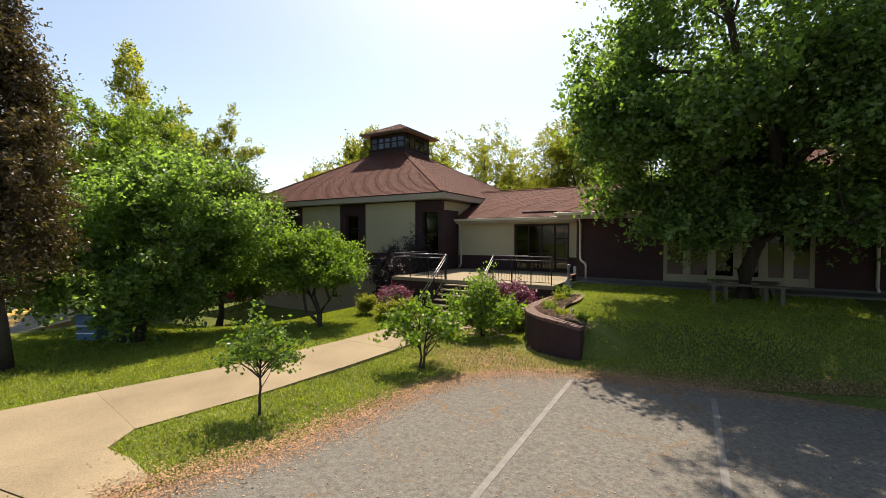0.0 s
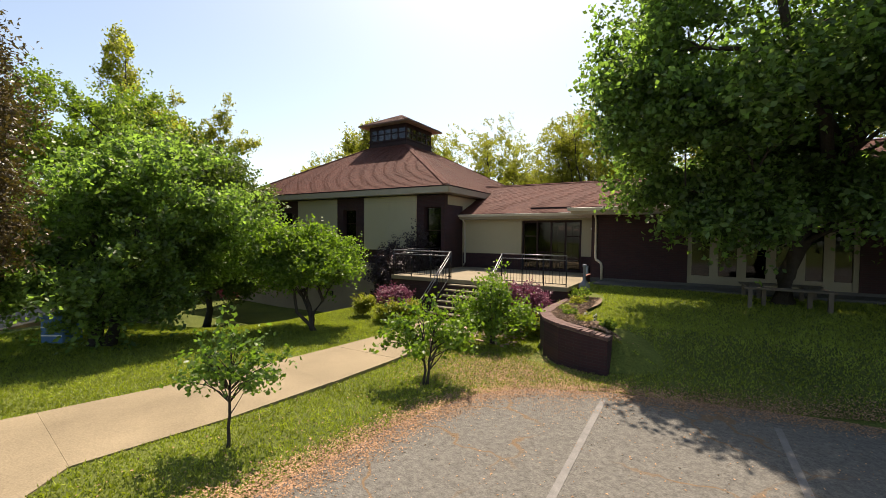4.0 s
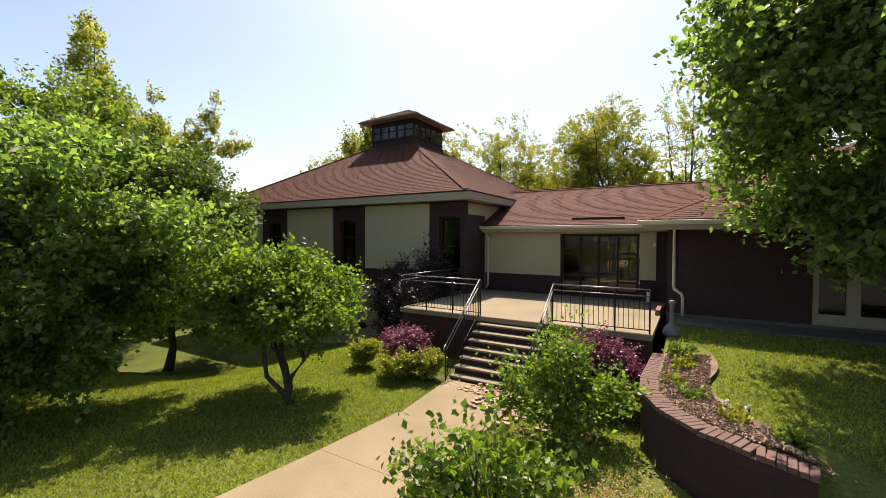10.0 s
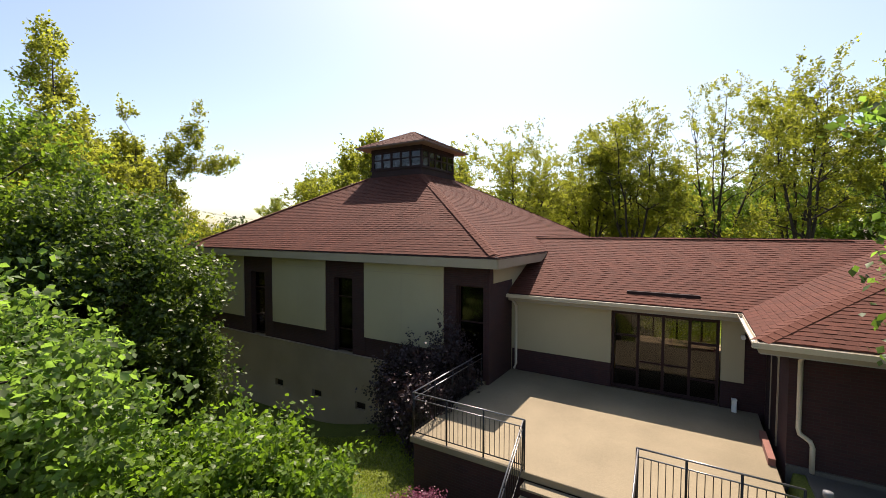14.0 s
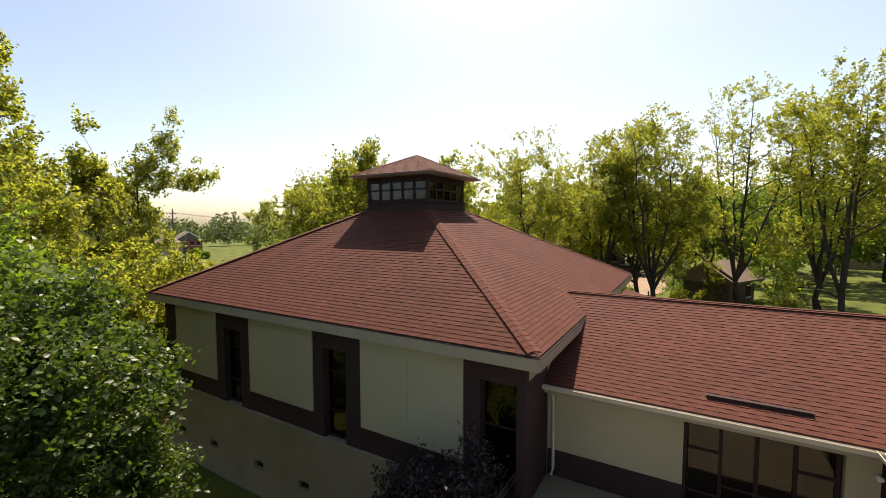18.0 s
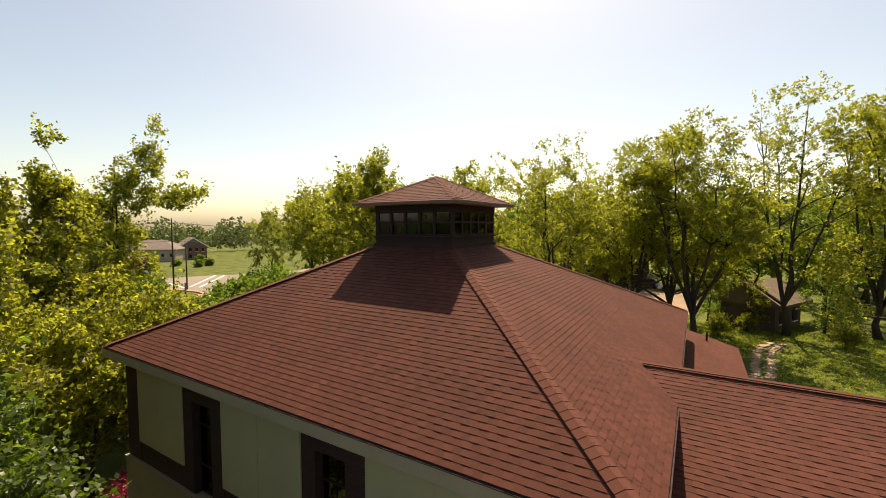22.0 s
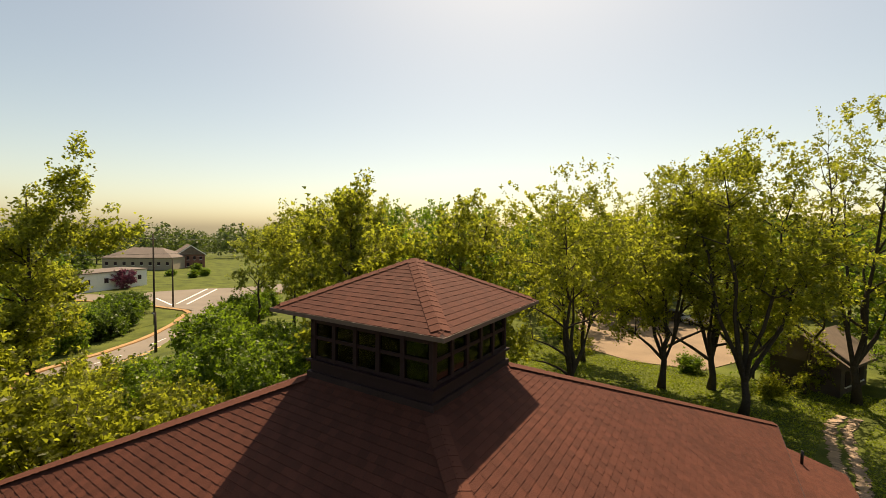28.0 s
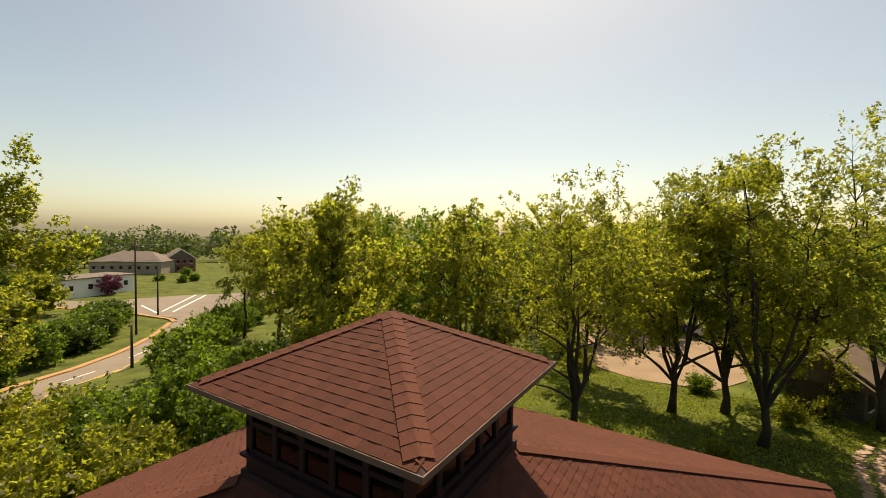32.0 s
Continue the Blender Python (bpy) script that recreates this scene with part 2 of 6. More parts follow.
LEAF_MID = leaf("leaf_green", (0.108, 0.156, 0.033), 0.56, tint=(1.75, 1.93, 0.68))
LEAF_LIGHT = leaf("leaf_light_green", (0.17, 0.185, 0.045), 0.72, tint=(1.85, 1.85, 0.75))
LEAF_YOUNG = leaf("leaf_spring_green", (0.175, 0.195, 0.06), 0.68, tint=(1.75, 1.8, 0.9))
LEAF_BIG = leaf("leaf_shade_tree", (0.12, 0.18, 0.06), 0.6, isl=0.6, tint=(1.5, 1.75, 0.65))
LEAF_LAWN = leaf("leaf_lawn_tree", (0.14, 0.21, 0.07), 0.58, isl=0.5, tint=(1.55, 1.75, 0.65))
LEAF_SHRUB = leaf("leaf_walk_shrub", (0.10, 0.165, 0.036), 0.45, tint=(1.6, 1.8, 0.6))
LEAF_DOG = leaf("leaf_ornamental_tree", (0.112, 0.18, 0.032), 0.52)
# near-black leaf colour that holds the shade at the hall's base
LEAF_SHADE = leaf("leaf_shaded_purple", (0.036, 0.022, 0.025), 0.15, tint=(1.2, 1.0, 1.0))
LEAF_PURPLE = leaf("leaf_purple", (0.175, 0.055, 0.09), 0.35, tint=(1.3, 1.0, 1.1))
LEAF_YELLOW = leaf("leaf_yellow_green", (0.23, 0.24, 0.038), 0.4)
LEAF_AZALEA = leaf("azalea_bloom", (0.42, 0.07, 0.12), 0.35, tint=(1.3, 1.0, 1.0))
LEAF_CEDAR = leaf("cedar_needles", (0.085, 0.06, 0.03), 0.25)
LEAF_FAR = leaf("far_wood_leaf", (0.075, 0.10, 0.04), 0.35)
CAPBRICK = mat("pale_cap_brick", (0.125, 0.072, 0.06), 0.9, var=0.25, scale=3, fine=40, bump=0.3, rand=0.1)
STONE = mat("tan_river_stone", (0.30, 0.205, 0.14), 0.8, var=0.2, scale=4, fine=30, bump=0.2, rand=0.3)
BLUEP = mat("faded_blue_plastic", (0.07, 0.17, 0.32), 0.5, var=0.15, scale=3, fine=30, bump=0.05)
TYRE = mat("black_rubber", (0.02, 0.02, 0.02), 0.8, var=0.2, scale=8, fine=40, bump=0.1)
FARBRICK = mat("red_brick_far", (0.20, 0.085, 0.065), 0.9, var=0.2, scale=0.5, fine=8, bump=0.1)
FARWALL = mat("beige_far_wall", (0.34, 0.28, 0.21), 0.9, var=0.1, scale=0.3, fine=8, bump=0.05)
FARROOF = mat("far_roof", (0.15, 0.118, 0.10), 0.9, var=0.2, scale=0.3, fine=8, bump=0.1)
DARKROOF = mat("weathered_tan_roof", (0.14, 0.10, 0.075), 0.9, var=0.3, scale=1.0, fine=20, bump=0.3)
TIMBER = mat("dark_timber_siding", (0.10, 0.07, 0.05), 0.85, var=0.3, scale=2, fine=30, bump=0.3)
WOOD = mat("grey_weathered_wood", (0.12, 0.095, 0.07), 0.85, var=0.3, scale=3, fine=40, bump=0.3)
WHITEP = mat("white_paint", (0.75, 0.74, 0.71), 0.6, var=0.08, scale=2, fine=40, bump=0.05)
ROADM = mat("worn_road", (0.19, 0.155, 0.12), 0.9, var=0.2, scale=0.25, fine=30, bump=0.2)
KERB = mat("kerb_concrete", (0.46, 0.32, 0.18), 0.9, var=0.15, scale=0.8, fine=30, bump=0.1)
YELLOWP = mat("yellow_road_paint", (0.62, 0.36, 0.06), 0.8, var=0.25, scale=3, fine=30, bump=0.05)
ORANGE_KERB = mat("tan_orange_kerb", (0.36, 0.20, 0.085), 0.9, var=0.2, scale=0.8, fine=30, bump=0.1)
# grey concrete beside the wing, with the shade there put into its colour
FOOT = mat("dark_shaded_concrete", (0.095, 0.086, 0.08), 0.9, var=0.25, scale=0.8, fine=40, bump=0.2)
URN = mat("grey_urn_plastic", (0.14, 0.145, 0.16), 0.6, var=0.15, scale=3, fine=40, bump=0.05)
CUPTRIM = mat("brown_cupola_trim", (0.13, 0.08, 0.06), 0.7, var=0.15, scale=1.5, fine=40, bump=0.05)
BLOOM = leaf("white_bloom", (0.62, 0.62, 0.56), 0.3, 0.15, (1.1, 1.1, 1.0))

# ---- builders ----
def mesh_from(name, verts, faces, material, smooth=False):
    me = bpy.data.meshes.new(name)
    me.from_pydata([tuple(v) for v in verts], [], faces)
    me.materials.append(material)
    if smooth:
        me.polygons.foreach_set("use_smooth", [True] * len(me.polygons))
    me.update()
    return me


def part(name, bm, material, parent=None, label=""):
    """Links a bmesh or mesh as one object, under parent if given."""
    if isinstance(bm, bmesh.types.BMesh):
        me = bpy.data.meshes.new(name)
        bm.to_mesh(me)
        bm.free()
        me.materials.append(material)
    else:
        me = bm
    ob = new(name, me)
    if parent is not None:
        ob.parent = parent
    if label:
        ob["label"] = label
    return ob


def group_at(name, x, y, z, label, category, grp="", rz=0.0, kind=""):
    e = new(name)
    e.matrix_basis = pose(x, y, z, 0, 0, rz)
    return tagged(e, label, category, grp, kind)


def box(x0, y0, z0, x1, y1, z1, bevel=0.0, bm=None):
    bm = bm or bmesh.new()
    v = [bm.verts.new((x, y, z)) for z in (z0, z1) for y in (y0, y1) for x in (x0, x1)]
    fs = [(0, 2, 3, 1), (4, 5, 7, 6), (0, 1, 5, 4), (1, 3, 7, 5), (3, 2, 6, 7), (2, 0, 4, 6)]
    made = [bm.faces.new([v[i] for i in f]) for f in fs]
    if bevel:
        bmesh.ops.bevel(bm, geom=list({e for f in made for e in f.edges}), offset=bevel, segments=1, affect="EDGES")
    return bm


def prism(poly, z0, z1, bm=None):
    """A flat polygon (x, y) drawn up from z0 to z1."""
    bm = bm or bmesh.new()
    lo, hi = [bm.verts.new((x, y, z0)) for x, y in poly], [bm.verts.new((x, y, z1)) for x, y in poly]
    n = len(poly)
    bm.faces.new(hi)
    bm.faces.new(lo[::-1])
    for i in range(n):
        bm.faces.new((lo[i], lo[(i + 1) % n], hi[(i + 1) % n], hi[i]))
    bmesh.ops.recalc_face_normals(bm, faces=bm.faces[:])
    return bm


def tube(points, radii, sides=8, bm=None, cap=True):
    """A round bar along points; radii: one number or one for each point."""
    bm = bm or bmesh.new()
    pts = [Vector(p) for p in points]
    if isinstance(radii, (int, float)):
        radii = [radii] * len(pts)
    rings = []
    for i, p in enumerate(pts):
        d = (pts[min(i + 1, len(pts) - 1)] - pts[max(i - 1, 0)]).normalized()
        side = d.cross(Vector((0, 0, 1)) if abs(d.z) < 0.95 else Vector((1, 0, 0))).normalized()
        up = side.cross(d)
        rings.append([bm.verts.new(p + radii[i] * (math.cos(a) * side + math.sin(a) * up))
                      for a in (2 * math.pi * k / sides for k in range(sides))])
    for a, b in zip(rings, rings[1:]):
        for k in range(sides):
            f = bm.faces.new((a[k], a[(k + 1) % sides], b[(k + 1) % sides], b[k]))
            f.smooth = True
    if cap:
        bm.faces.new(rings[0][::-1])
        bm.faces.new(rings[-1])
    return bm


def smoothstep(a, b, v):
    u = np.clip((np.asarray(v, float) - a) / (b - a), 0, 1)
    return u * u * (3 - 2 * u)


# retaining wall line, from the deck's end round to the lawn's slope
RW = [(7.05, -4.1), (7.02, -5.0), (6.98, -6.0), (7.05, -6.8), (7.35, -7.45), (7.85, -8.0), (8.35, -8.25), (8.95, -8.35)]


def ground_z(x, y):
    x, y = np.asarray(x, float), np.asarray(y, float)
    # the hall's left side lies lower
    low = -1.75 * smoothstep(-1.0, -9.0, x) * smoothstep(-13.0, -4.0, y)
    low = low - 0.35 * smoothstep(2.5, -4.0, x) * smoothstep(-19, -13, y) * (1 - smoothstep(-13.0, -4.0, y))
    low = low - 0.12 * smoothstep(-9.0, -6.5, y) * smoothstep(8, 2, x)
    low = low - 0.9 * smoothstep(-9.5, -12.5, x) * smoothstep(-3.5, -7.5, y) * smoothstep(-27, -21, y)
    # raised lawn behind the retaining wall
    edge = np.interp(x, [6.98, 7.05, 7.35, 7.85, 8.35, 8.95, 30], [-6.2, -6.8, -7.45, -8.0, -8.25, -8.35, -8.6])
    inside = x > np.interp(y, [-6.0, -5.0, -4.1], [6.98, 7.02, 7.05])
    walled = np.where(y > edge + 0.12, 1.0, 0.0) * inside
    slope = smoothstep(-9.2, -6.6, y)
    k = smoothstep(8.6, 10.2, x)
    up = (walled * (1 - k) * 0.9 + k * slope * 0.9) + inside * smoothstep(-6.5, -1.0, y) * 0.38
    back = smoothstep(9.0, 14.0, y)
    z = low * (1 - back) + up * (1 - back * 0.9)
    r = np.hypot(x + 5, y)
    z = z - 3.6 * smoothstep(-34, -74, x) - 9.0 * smoothstep(230, 420, r) + 0.04 * np.sin(x * 0.7 + 1.3) * np.cos(y * 0.6)
    return z

# ---- ground ----
def spread(fine0, fine1, step, far):
    mid = np.arange(fine0, fine1 + step / 2, step)
    out, d, lo, hi = [], step, [], []
    a, b = fine0, fine1
    while b < far:
        d *= 1.22
        a, b = a - d, b + d
        lo.append(a), hi.append(b)
    return np.concatenate([lo[::-1], mid, hi])


gx, gy = spread(-14, 17, 0.22, 900), spread(-20, 6, 0.22, 900)
GX, GY = np.meshgrid(gx, gy)
GZ = ground_z(GX, GY)
nx, ny = len(gx), len(gy)
ids = np.arange(nx * ny).reshape(ny, nx)
quads = np.stack([ids[:-1, :-1], ids[:-1, 1:], ids[1:, 1:], ids[1:, :-1]], -1).reshape(-1, 4)
ground = part("ground", mesh_from("ground", np.stack([GX, GY, GZ], -1).reshape(-1, 3).tolist(), quads.tolist(), GRASS, True), None)
tagged(ground, "green lawn with bare and shaded patches round the building", "ground", kind="structure")


def sheet(name, poly, z, material, label, category, thick=0.12, kind="structure"):
    return tagged(part(name, prism(poly, z - thick, z), material), label, category, kind=kind)


# parking lot with its worn lines
lot = [(5.5, -16.9), (6.1, -15.3), (6.35, -13.8), (6.55, -12.2), (7.0, -10.9), (7.7, -10.1), (9.1, -9.45), (12, -8.85), (15.5, -8.2), (34, -7.4),
       (34, -40), (-30, -40), (-30, -27), (-4.2, -24.2), (0.4, -21.6), (4.6, -17.5)]
sheet("parking_lot", lot, 0.05, ASPHALT, "cracked grey asphalt parking lot with worn painted lines", "parking lot")
parking = bpy.data.objects["parking_lot"]
for x in (9.1, 11.68, 14.3, 16.9):
    part("parking_line", box(x - 0.05, -15.2, 0.051, x + 0.05, -9.9 + 0.1 * (x - 9), 0.056), LINE, parking)

# concrete walk, slab by slab
walk_root = group_at("concrete_walk", 3, -12, 0, "pale tan concrete walk of jointed slabs leading to the stairs", "walkway", kind="structure")
left = [(1.15, -15.55), (1.7, -13.6), (2.05, -11.7), (2.3, -9.9), (2.5, -8.0), (2.3, -5.6)]
right = [(3.62, -15.9), (4.0, -14.0), (4.2, -11.9), (4.32, -9.9), (4.35, -8.2), (4.35, -5.6)]


def slab(poly, dz=0.0):
    cx, cy = sum(p[0] for p in poly) / len(poly), sum(p[1] for p in poly) / len(poly)
    poly = [(cx + (p[0] - cx) * 0.9992 - 3, cy + (p[1] - cy) * 0.999 + 12) for p in poly]
    return part("walk_slab", prism(poly, -0.14 + dz, 0.052 + dz), WALK, walk_root)


for i in range(5):
    cy = (left[i][1] + left[i + 1][1]) / 2
    slab([left[i], right[i], right[i + 1], left[i + 1]], min(0.0, float(ground_z(3.3, cy))) * 0.6)
for poly in ([(1.15, -15.55), (0.75, -16.9), (-2.8, -19.0), (-6.5, -21.0), (-0.5, -19.4), (3.32, -17.64), (3.98, -16.4), (3.62, -15.9)],
             [(3.98, -16.4), (3.32, -17.64), (4.6, -17.4), (5.44, -16.9), (5.43, -16.45), (4.6, -16.35)],
             [(3.32, -17.66), (-0.5, -19.42), (-6.5, -21.02), (-4.0, -24), (0.5, -21.5), (4.6, -17.42)]):
    slab(poly)


# ---- roofs ----
def tab_rows(origin, along, up, length, lo, hi, width=0.2, course=0.147, seed=1, lift=0.0095):
    """Shingle tabs over a sloping face: for each tab its four corners and its lifted lower lip."""
    rng = random.Random(seed)
    normal = Vector(along).cross(Vector(up)).normalized()
    along, up, origin = Vector(along), Vector(up), Vector(origin)
    n = int(length / course)
    tabs = []
    for i in range(n + 1):
        s0, s1 = i * course, min((i + 1) * course + 0.03, length)
        if s1 - s0 < 0.03:
            continue
        sm = (s0 + min(s1, length)) / 2
        a, b = lo(sm), hi(sm)
        x = a - (i % 3) * width * 0.37 - rng.random() * 0.03
        while x < b:
            x0, x1 = max(x, a), min(x + width - 0.002, b)
            x += width
            if x1 - x0 < 0.03:
                continue
            lip = lift * (1.1, 1.9)[len(tabs) % 2] + rng.random() * 0.003
            tabs.append([origin + along * u + up * s + normal * h for u, s, h in
                         ((x0, s0, 0.0), (x1, s0, 0.0), (x1, s0, lip), (x0, s0, lip), (x1, s1, 0.003), (x0, s1, 0.003))])
    return tabs


TAB_FACES = [(0, 1, 2, 3), (3, 2, 4, 5)]


def single_tabs(tabs, along, up, parent, store={}):
    """Tabs as objects of their own, sharing a mesh where they have the same size."""
    nrm = along.cross(up).normalized()
    basis = Matrix((along, up, nrm)).transposed().to_4x4()
    for t in tabs:
        m4 = Matrix.Translation(t[0]) @ basis
        inv = m4.inverted()
        loc = [inv @ p for p in t]
        key = (round(loc[1].x, 2), round(loc[4].y, 2), round(loc[2].z, 3))
        if key not in store:
            store[key] = mesh_from("shingle", loc, TAB_FACES, SHINGLE_ONE)
        part("shingle", store[key], None, parent).matrix_basis = m4


def joined_tabs(name, tabs, parent, material=SHINGLE, near=None):
    """One mesh of tabs; near: those for which it holds become single pieces."""
    if near:
        mine = [t for t in tabs if near((t[0] + t[1]) / 2)][:300]
        pick = {id(t) for t in mine}
        tabs = [t for t in tabs if id(t) not in pick]
        t = mine[0]
        al = (t[1] - t[0]).normalized()
        u = (t[5] - t[0]) - al * (t[5] - t[0]).dot(al)
        single_tabs(mine, al, u.normalized(), parent)
    verts, faces = [], []
    for t in tabs:
        k = len(verts)
        verts += t
        faces += [tuple(k + i for i in f) for f in TAB_FACES]
    ob = part(name, mesh_from(name, verts, faces, material), None, parent)
    return tagged(ob, kind="stuff")


def slope_face(name, corners, material, parent, thick=0.05):
    """A sloping roof board: its top polygon and the same one below it."""
    bm = bmesh.new()
    top = [bm.verts.new(c) for c in corners]
    low = [bm.verts.new((c[0], c[1], c[2] - thick)) for c in corners]
    bm.faces.new(top)
    bm.faces.new(low[::-1])
    n = len(top)
    for i in range(n):
        bm.faces.new((low[i], low[(i + 1) % n], top[(i + 1) % n], top[i]))
    return part(name, bm, material, parent)


def cap_piece(width, step, store={}):
    """One bent cap shingle along its own x axis."""
    key = (width, step)
    if key not in store:
        v = []
        for x, h in ((0.0, 0.036), (step + 0.03, 0.026)):
            v += [(x, -width, h - 0.5 * width * 0.62), (x, 0, h), (x, width, h - 0.5 * width * 0.62)]
        v += [(0.0, -width, 0.022 - 0.31 * width), (0.0, 0, 0.022), (0.0, width, 0.022 - 0.31 * width)]
        store[key] = mesh_from("ridge_cap", v, [(0, 1, 4, 3), (1, 2, 5, 4), (0, 6, 7, 1), (1, 7, 8, 2)], RIDGE)
    return store[key]


def ridge_caps(parent, a, b, width=0.19, step=0.2):
    """Cap shingles bent over a hip or ridge, from a up to b."""
    a, b = Vector(a), Vector(b)
    d = (b - a).normalized()
    side = Vector((0, 0, 1)).cross(d).normalized()
    up = d.cross(side)
    basis = Matrix((d, side, up)).transposed().to_4x4()
    for i in range(int((b - a).length / step)):
        ob = part("ridge_cap", cap_piece(width, step), None, parent)
        ob.matrix_basis = Matrix.Translation(a + d * (i * step)) @ basis


HE = 5.58                      # hall eave height
X0, X1, Y0, Y1 = -18.29, 0.0, 0.0, 18.36
CX, CY, CW = -8.08, 6.93, 1.61  # cupola centre and half width
ZB = 9.28                      # where the hall roof meets the cupola
hall = group_at("assembly_hall", 0, 0, 0, "cream and brick hall with brown hipped roof and glazed cupola", "building")
C4 = [(X0, Y0), (X1, Y0), (X1, Y1), (X0, Y1)]
T4 = [(CX - CW, CY - CW), (CX + CW, CY - CW), (CX + CW, CY + CW), (CX - CW, CY + CW)]
hall_roof = part("roof", mesh_from("roof", [(x, y, HE) for x, y in C4] + [(x, y, ZB) for x, y in T4] + [(x, y, HE - 0.05) for x, y in C4],
                 [(0, 1, 5, 4), (1, 2, 6, 5), (2, 3, 7, 6), (3, 0, 4, 7), (8, 9, 1, 0), (9, 10, 2, 1), (10, 11, 3, 2), (11, 8, 0, 3)], FLASH), None, hall)


def hip_tabs(c4, t4, z0, z1, side, seed, width=0.2, course=0.147, lift=0.0095):
    a, b, ta = Vector((*c4[side], z0)), Vector((*c4[(side + 1) % 4], z0)), Vector((*t4[side], z1))
    tb = Vector((*t4[(side + 1) % 4], z1))
    along = (b - a).normalized()
    rise = ta - a
    kl = rise.dot(along)
    up = rise - along * kl
    length = up.length
    kr = (tb - b).dot(along)
    full = (b - a).length
    return tab_rows(a + Vector((0, 0, 0.004)), along, up / length, length, lambda s: kl * s / length, lambda s: full + kr * s / length, width, course, seed, lift)


for side in range(4):
    joined_tabs("shingles", hip_tabs(C4, T4, HE, ZB, side, 10 + side), hall_roof,
                near=(lambda q: q.x > -7.5 and q.y < 1.5) if side == 0 else None)
for c, t in zip(C4, T4):
    e = Vector((*c, HE)).lerp(Vector((*t, ZB)), 0.022)
    ridge_caps(hall_roof, e, (*t, ZB))
# fascia boards, soffit
for name, b in (("fascia", (X0, -0.03, HE - 0.36, X1, 0.0, HE - 0.055)), ("fascia", (X1, 0.0, HE - 0.36, X1 + 0.03, Y1, HE - 0.055)),
                ("fascia", (X0, Y1, HE - 0.36, X1, Y1 + 0.03, HE - 0.055)), ("fascia", (X0 - 0.03, 0.0, HE - 0.36, X0, Y1, HE - 0.055))):
    part(name, box(*b), TRIM, hall)
    part("drip_edge", box(b[0] - 0.012, b[1] - 0.012, HE - 0.052, b[3] + 0.012, b[4] + 0.012, HE - 0.03), FLASH, hall)
part("soffit", box(X0 + 0.01, 0.01, HE - 0.30, X1 - 0.01, Y1 - 0.01, HE - 0.361), SOFFIT, hall)

# walls of the hall: front wall with brick bays and cream panels
WX0, WX1, WY = X0 + 0.5, X1 - 0.5, 0.5
ZP, ZS, ZT = 2.19, 1.38, HE - 0.42
bays = [(WX0, -16.82, None), (-13.78, -11.57, (-13.25, -12.2, 4.45)), (-8.09, -5.91, (-7.6, -6.58, 4.5)), (-2.24, WX1, (-1.75, -0.72, 4.55))]


def window_unit(parent, x0, x1, z0, z1, y, bars):
    w = part("window", box(x0, y, z0, x0 + 0.06, y + 0.08, z1), BRONZE, parent, "tall dark bronze window")
    for b in ((x1 - 0.06, z0, x1, z1), (x0 + 0.06, z1 - 0.06, x1 - 0.06, z1), (x0 + 0.06, z0, x1 - 0.06, z0 + 0.07)):
        part("frame", box(b[0], y, b[1], b[2], y + 0.08, b[3]), BRONZE, w)
    for z in bars:
        part("glazing_bar", box(x0 + 0.06, y + 0.01, z - 0.025, x1 - 0.06, y + 0.07, z + 0.025), BRONZE, w)
    p = part("pane", box(x0 + 0.06, y + 0.03, z0 + 0.07, x1 - 0.06, y + 0.036, z1 - 0.06), GLASS, w)
    p.visible_shadow = False
    return w


for i, (a, b, op) in enumerate(bays):
    if op is None:
        part("brick_pier", box(a, WY, ZS, b, WY + 0.3, ZT), BRICK, hall)
    else:
        o0, o1, oz = op
        z0 = ZS if i < 3 else 1.0
        part("brick_pier", box(a, WY, z0, o0, WY + 0.3, ZT), BRICK, hall)
        part("brick_pier", box(o1, WY, z0, b, WY + 0.3, ZT), BRICK, hall)
        part("brick_lintel", box(o0, WY, oz, o1, WY + 0.3, ZT), BRICK, hall)
        window_unit(hall, o0, o1, z0 + 0.05, oz, WY + 0.2, (z0 + 0.95, z0 + 2.3))
    if i < 3:
        n = bays[i + 1][0]
        part("brick_band", box(b, WY + 0.02, ZS, n, WY + 0.3, ZP), BRICK, hall)
        pan = part("stucco_panel", box(b, WY - 0.045, ZP, n, WY + 0.25, ZT), STUCCO, hall, "cream stucco wall panel")
        mid = (b + n) / 2
        part("panel_joint", box(mid - 0.008, WY - 0.05, ZP + 0.02, mid + 0.008, WY - 0.046, ZT), TRIM, hall)
        part("panel_joint", box(b + 0.02, WY - 0.05, ZT - 0.32, n - 0.02, WY - 0.046, ZT - 0.305), TRIM, hall)
        part("sill_course", box(b, WY - 0.06, ZP - 0.06, n, WY + 0.02, ZP), BRICK, hall)
# stucco base with crawl vents
vents = [-16.5, -14.1, -11.1, -8.6, -6.1]
xs = [WX0 - 0.06] + [v for c in vents for v in (c - 0.28, c + 0.28)] + [-0.62]
for a, b in zip(xs[0::2], xs[1::2]):
    part("stucco_base", box(a, WY - 0.10, -2.4, b, WY + 0.3, ZS), STUCCO_LOW, hall, "weathered tan stucco base")
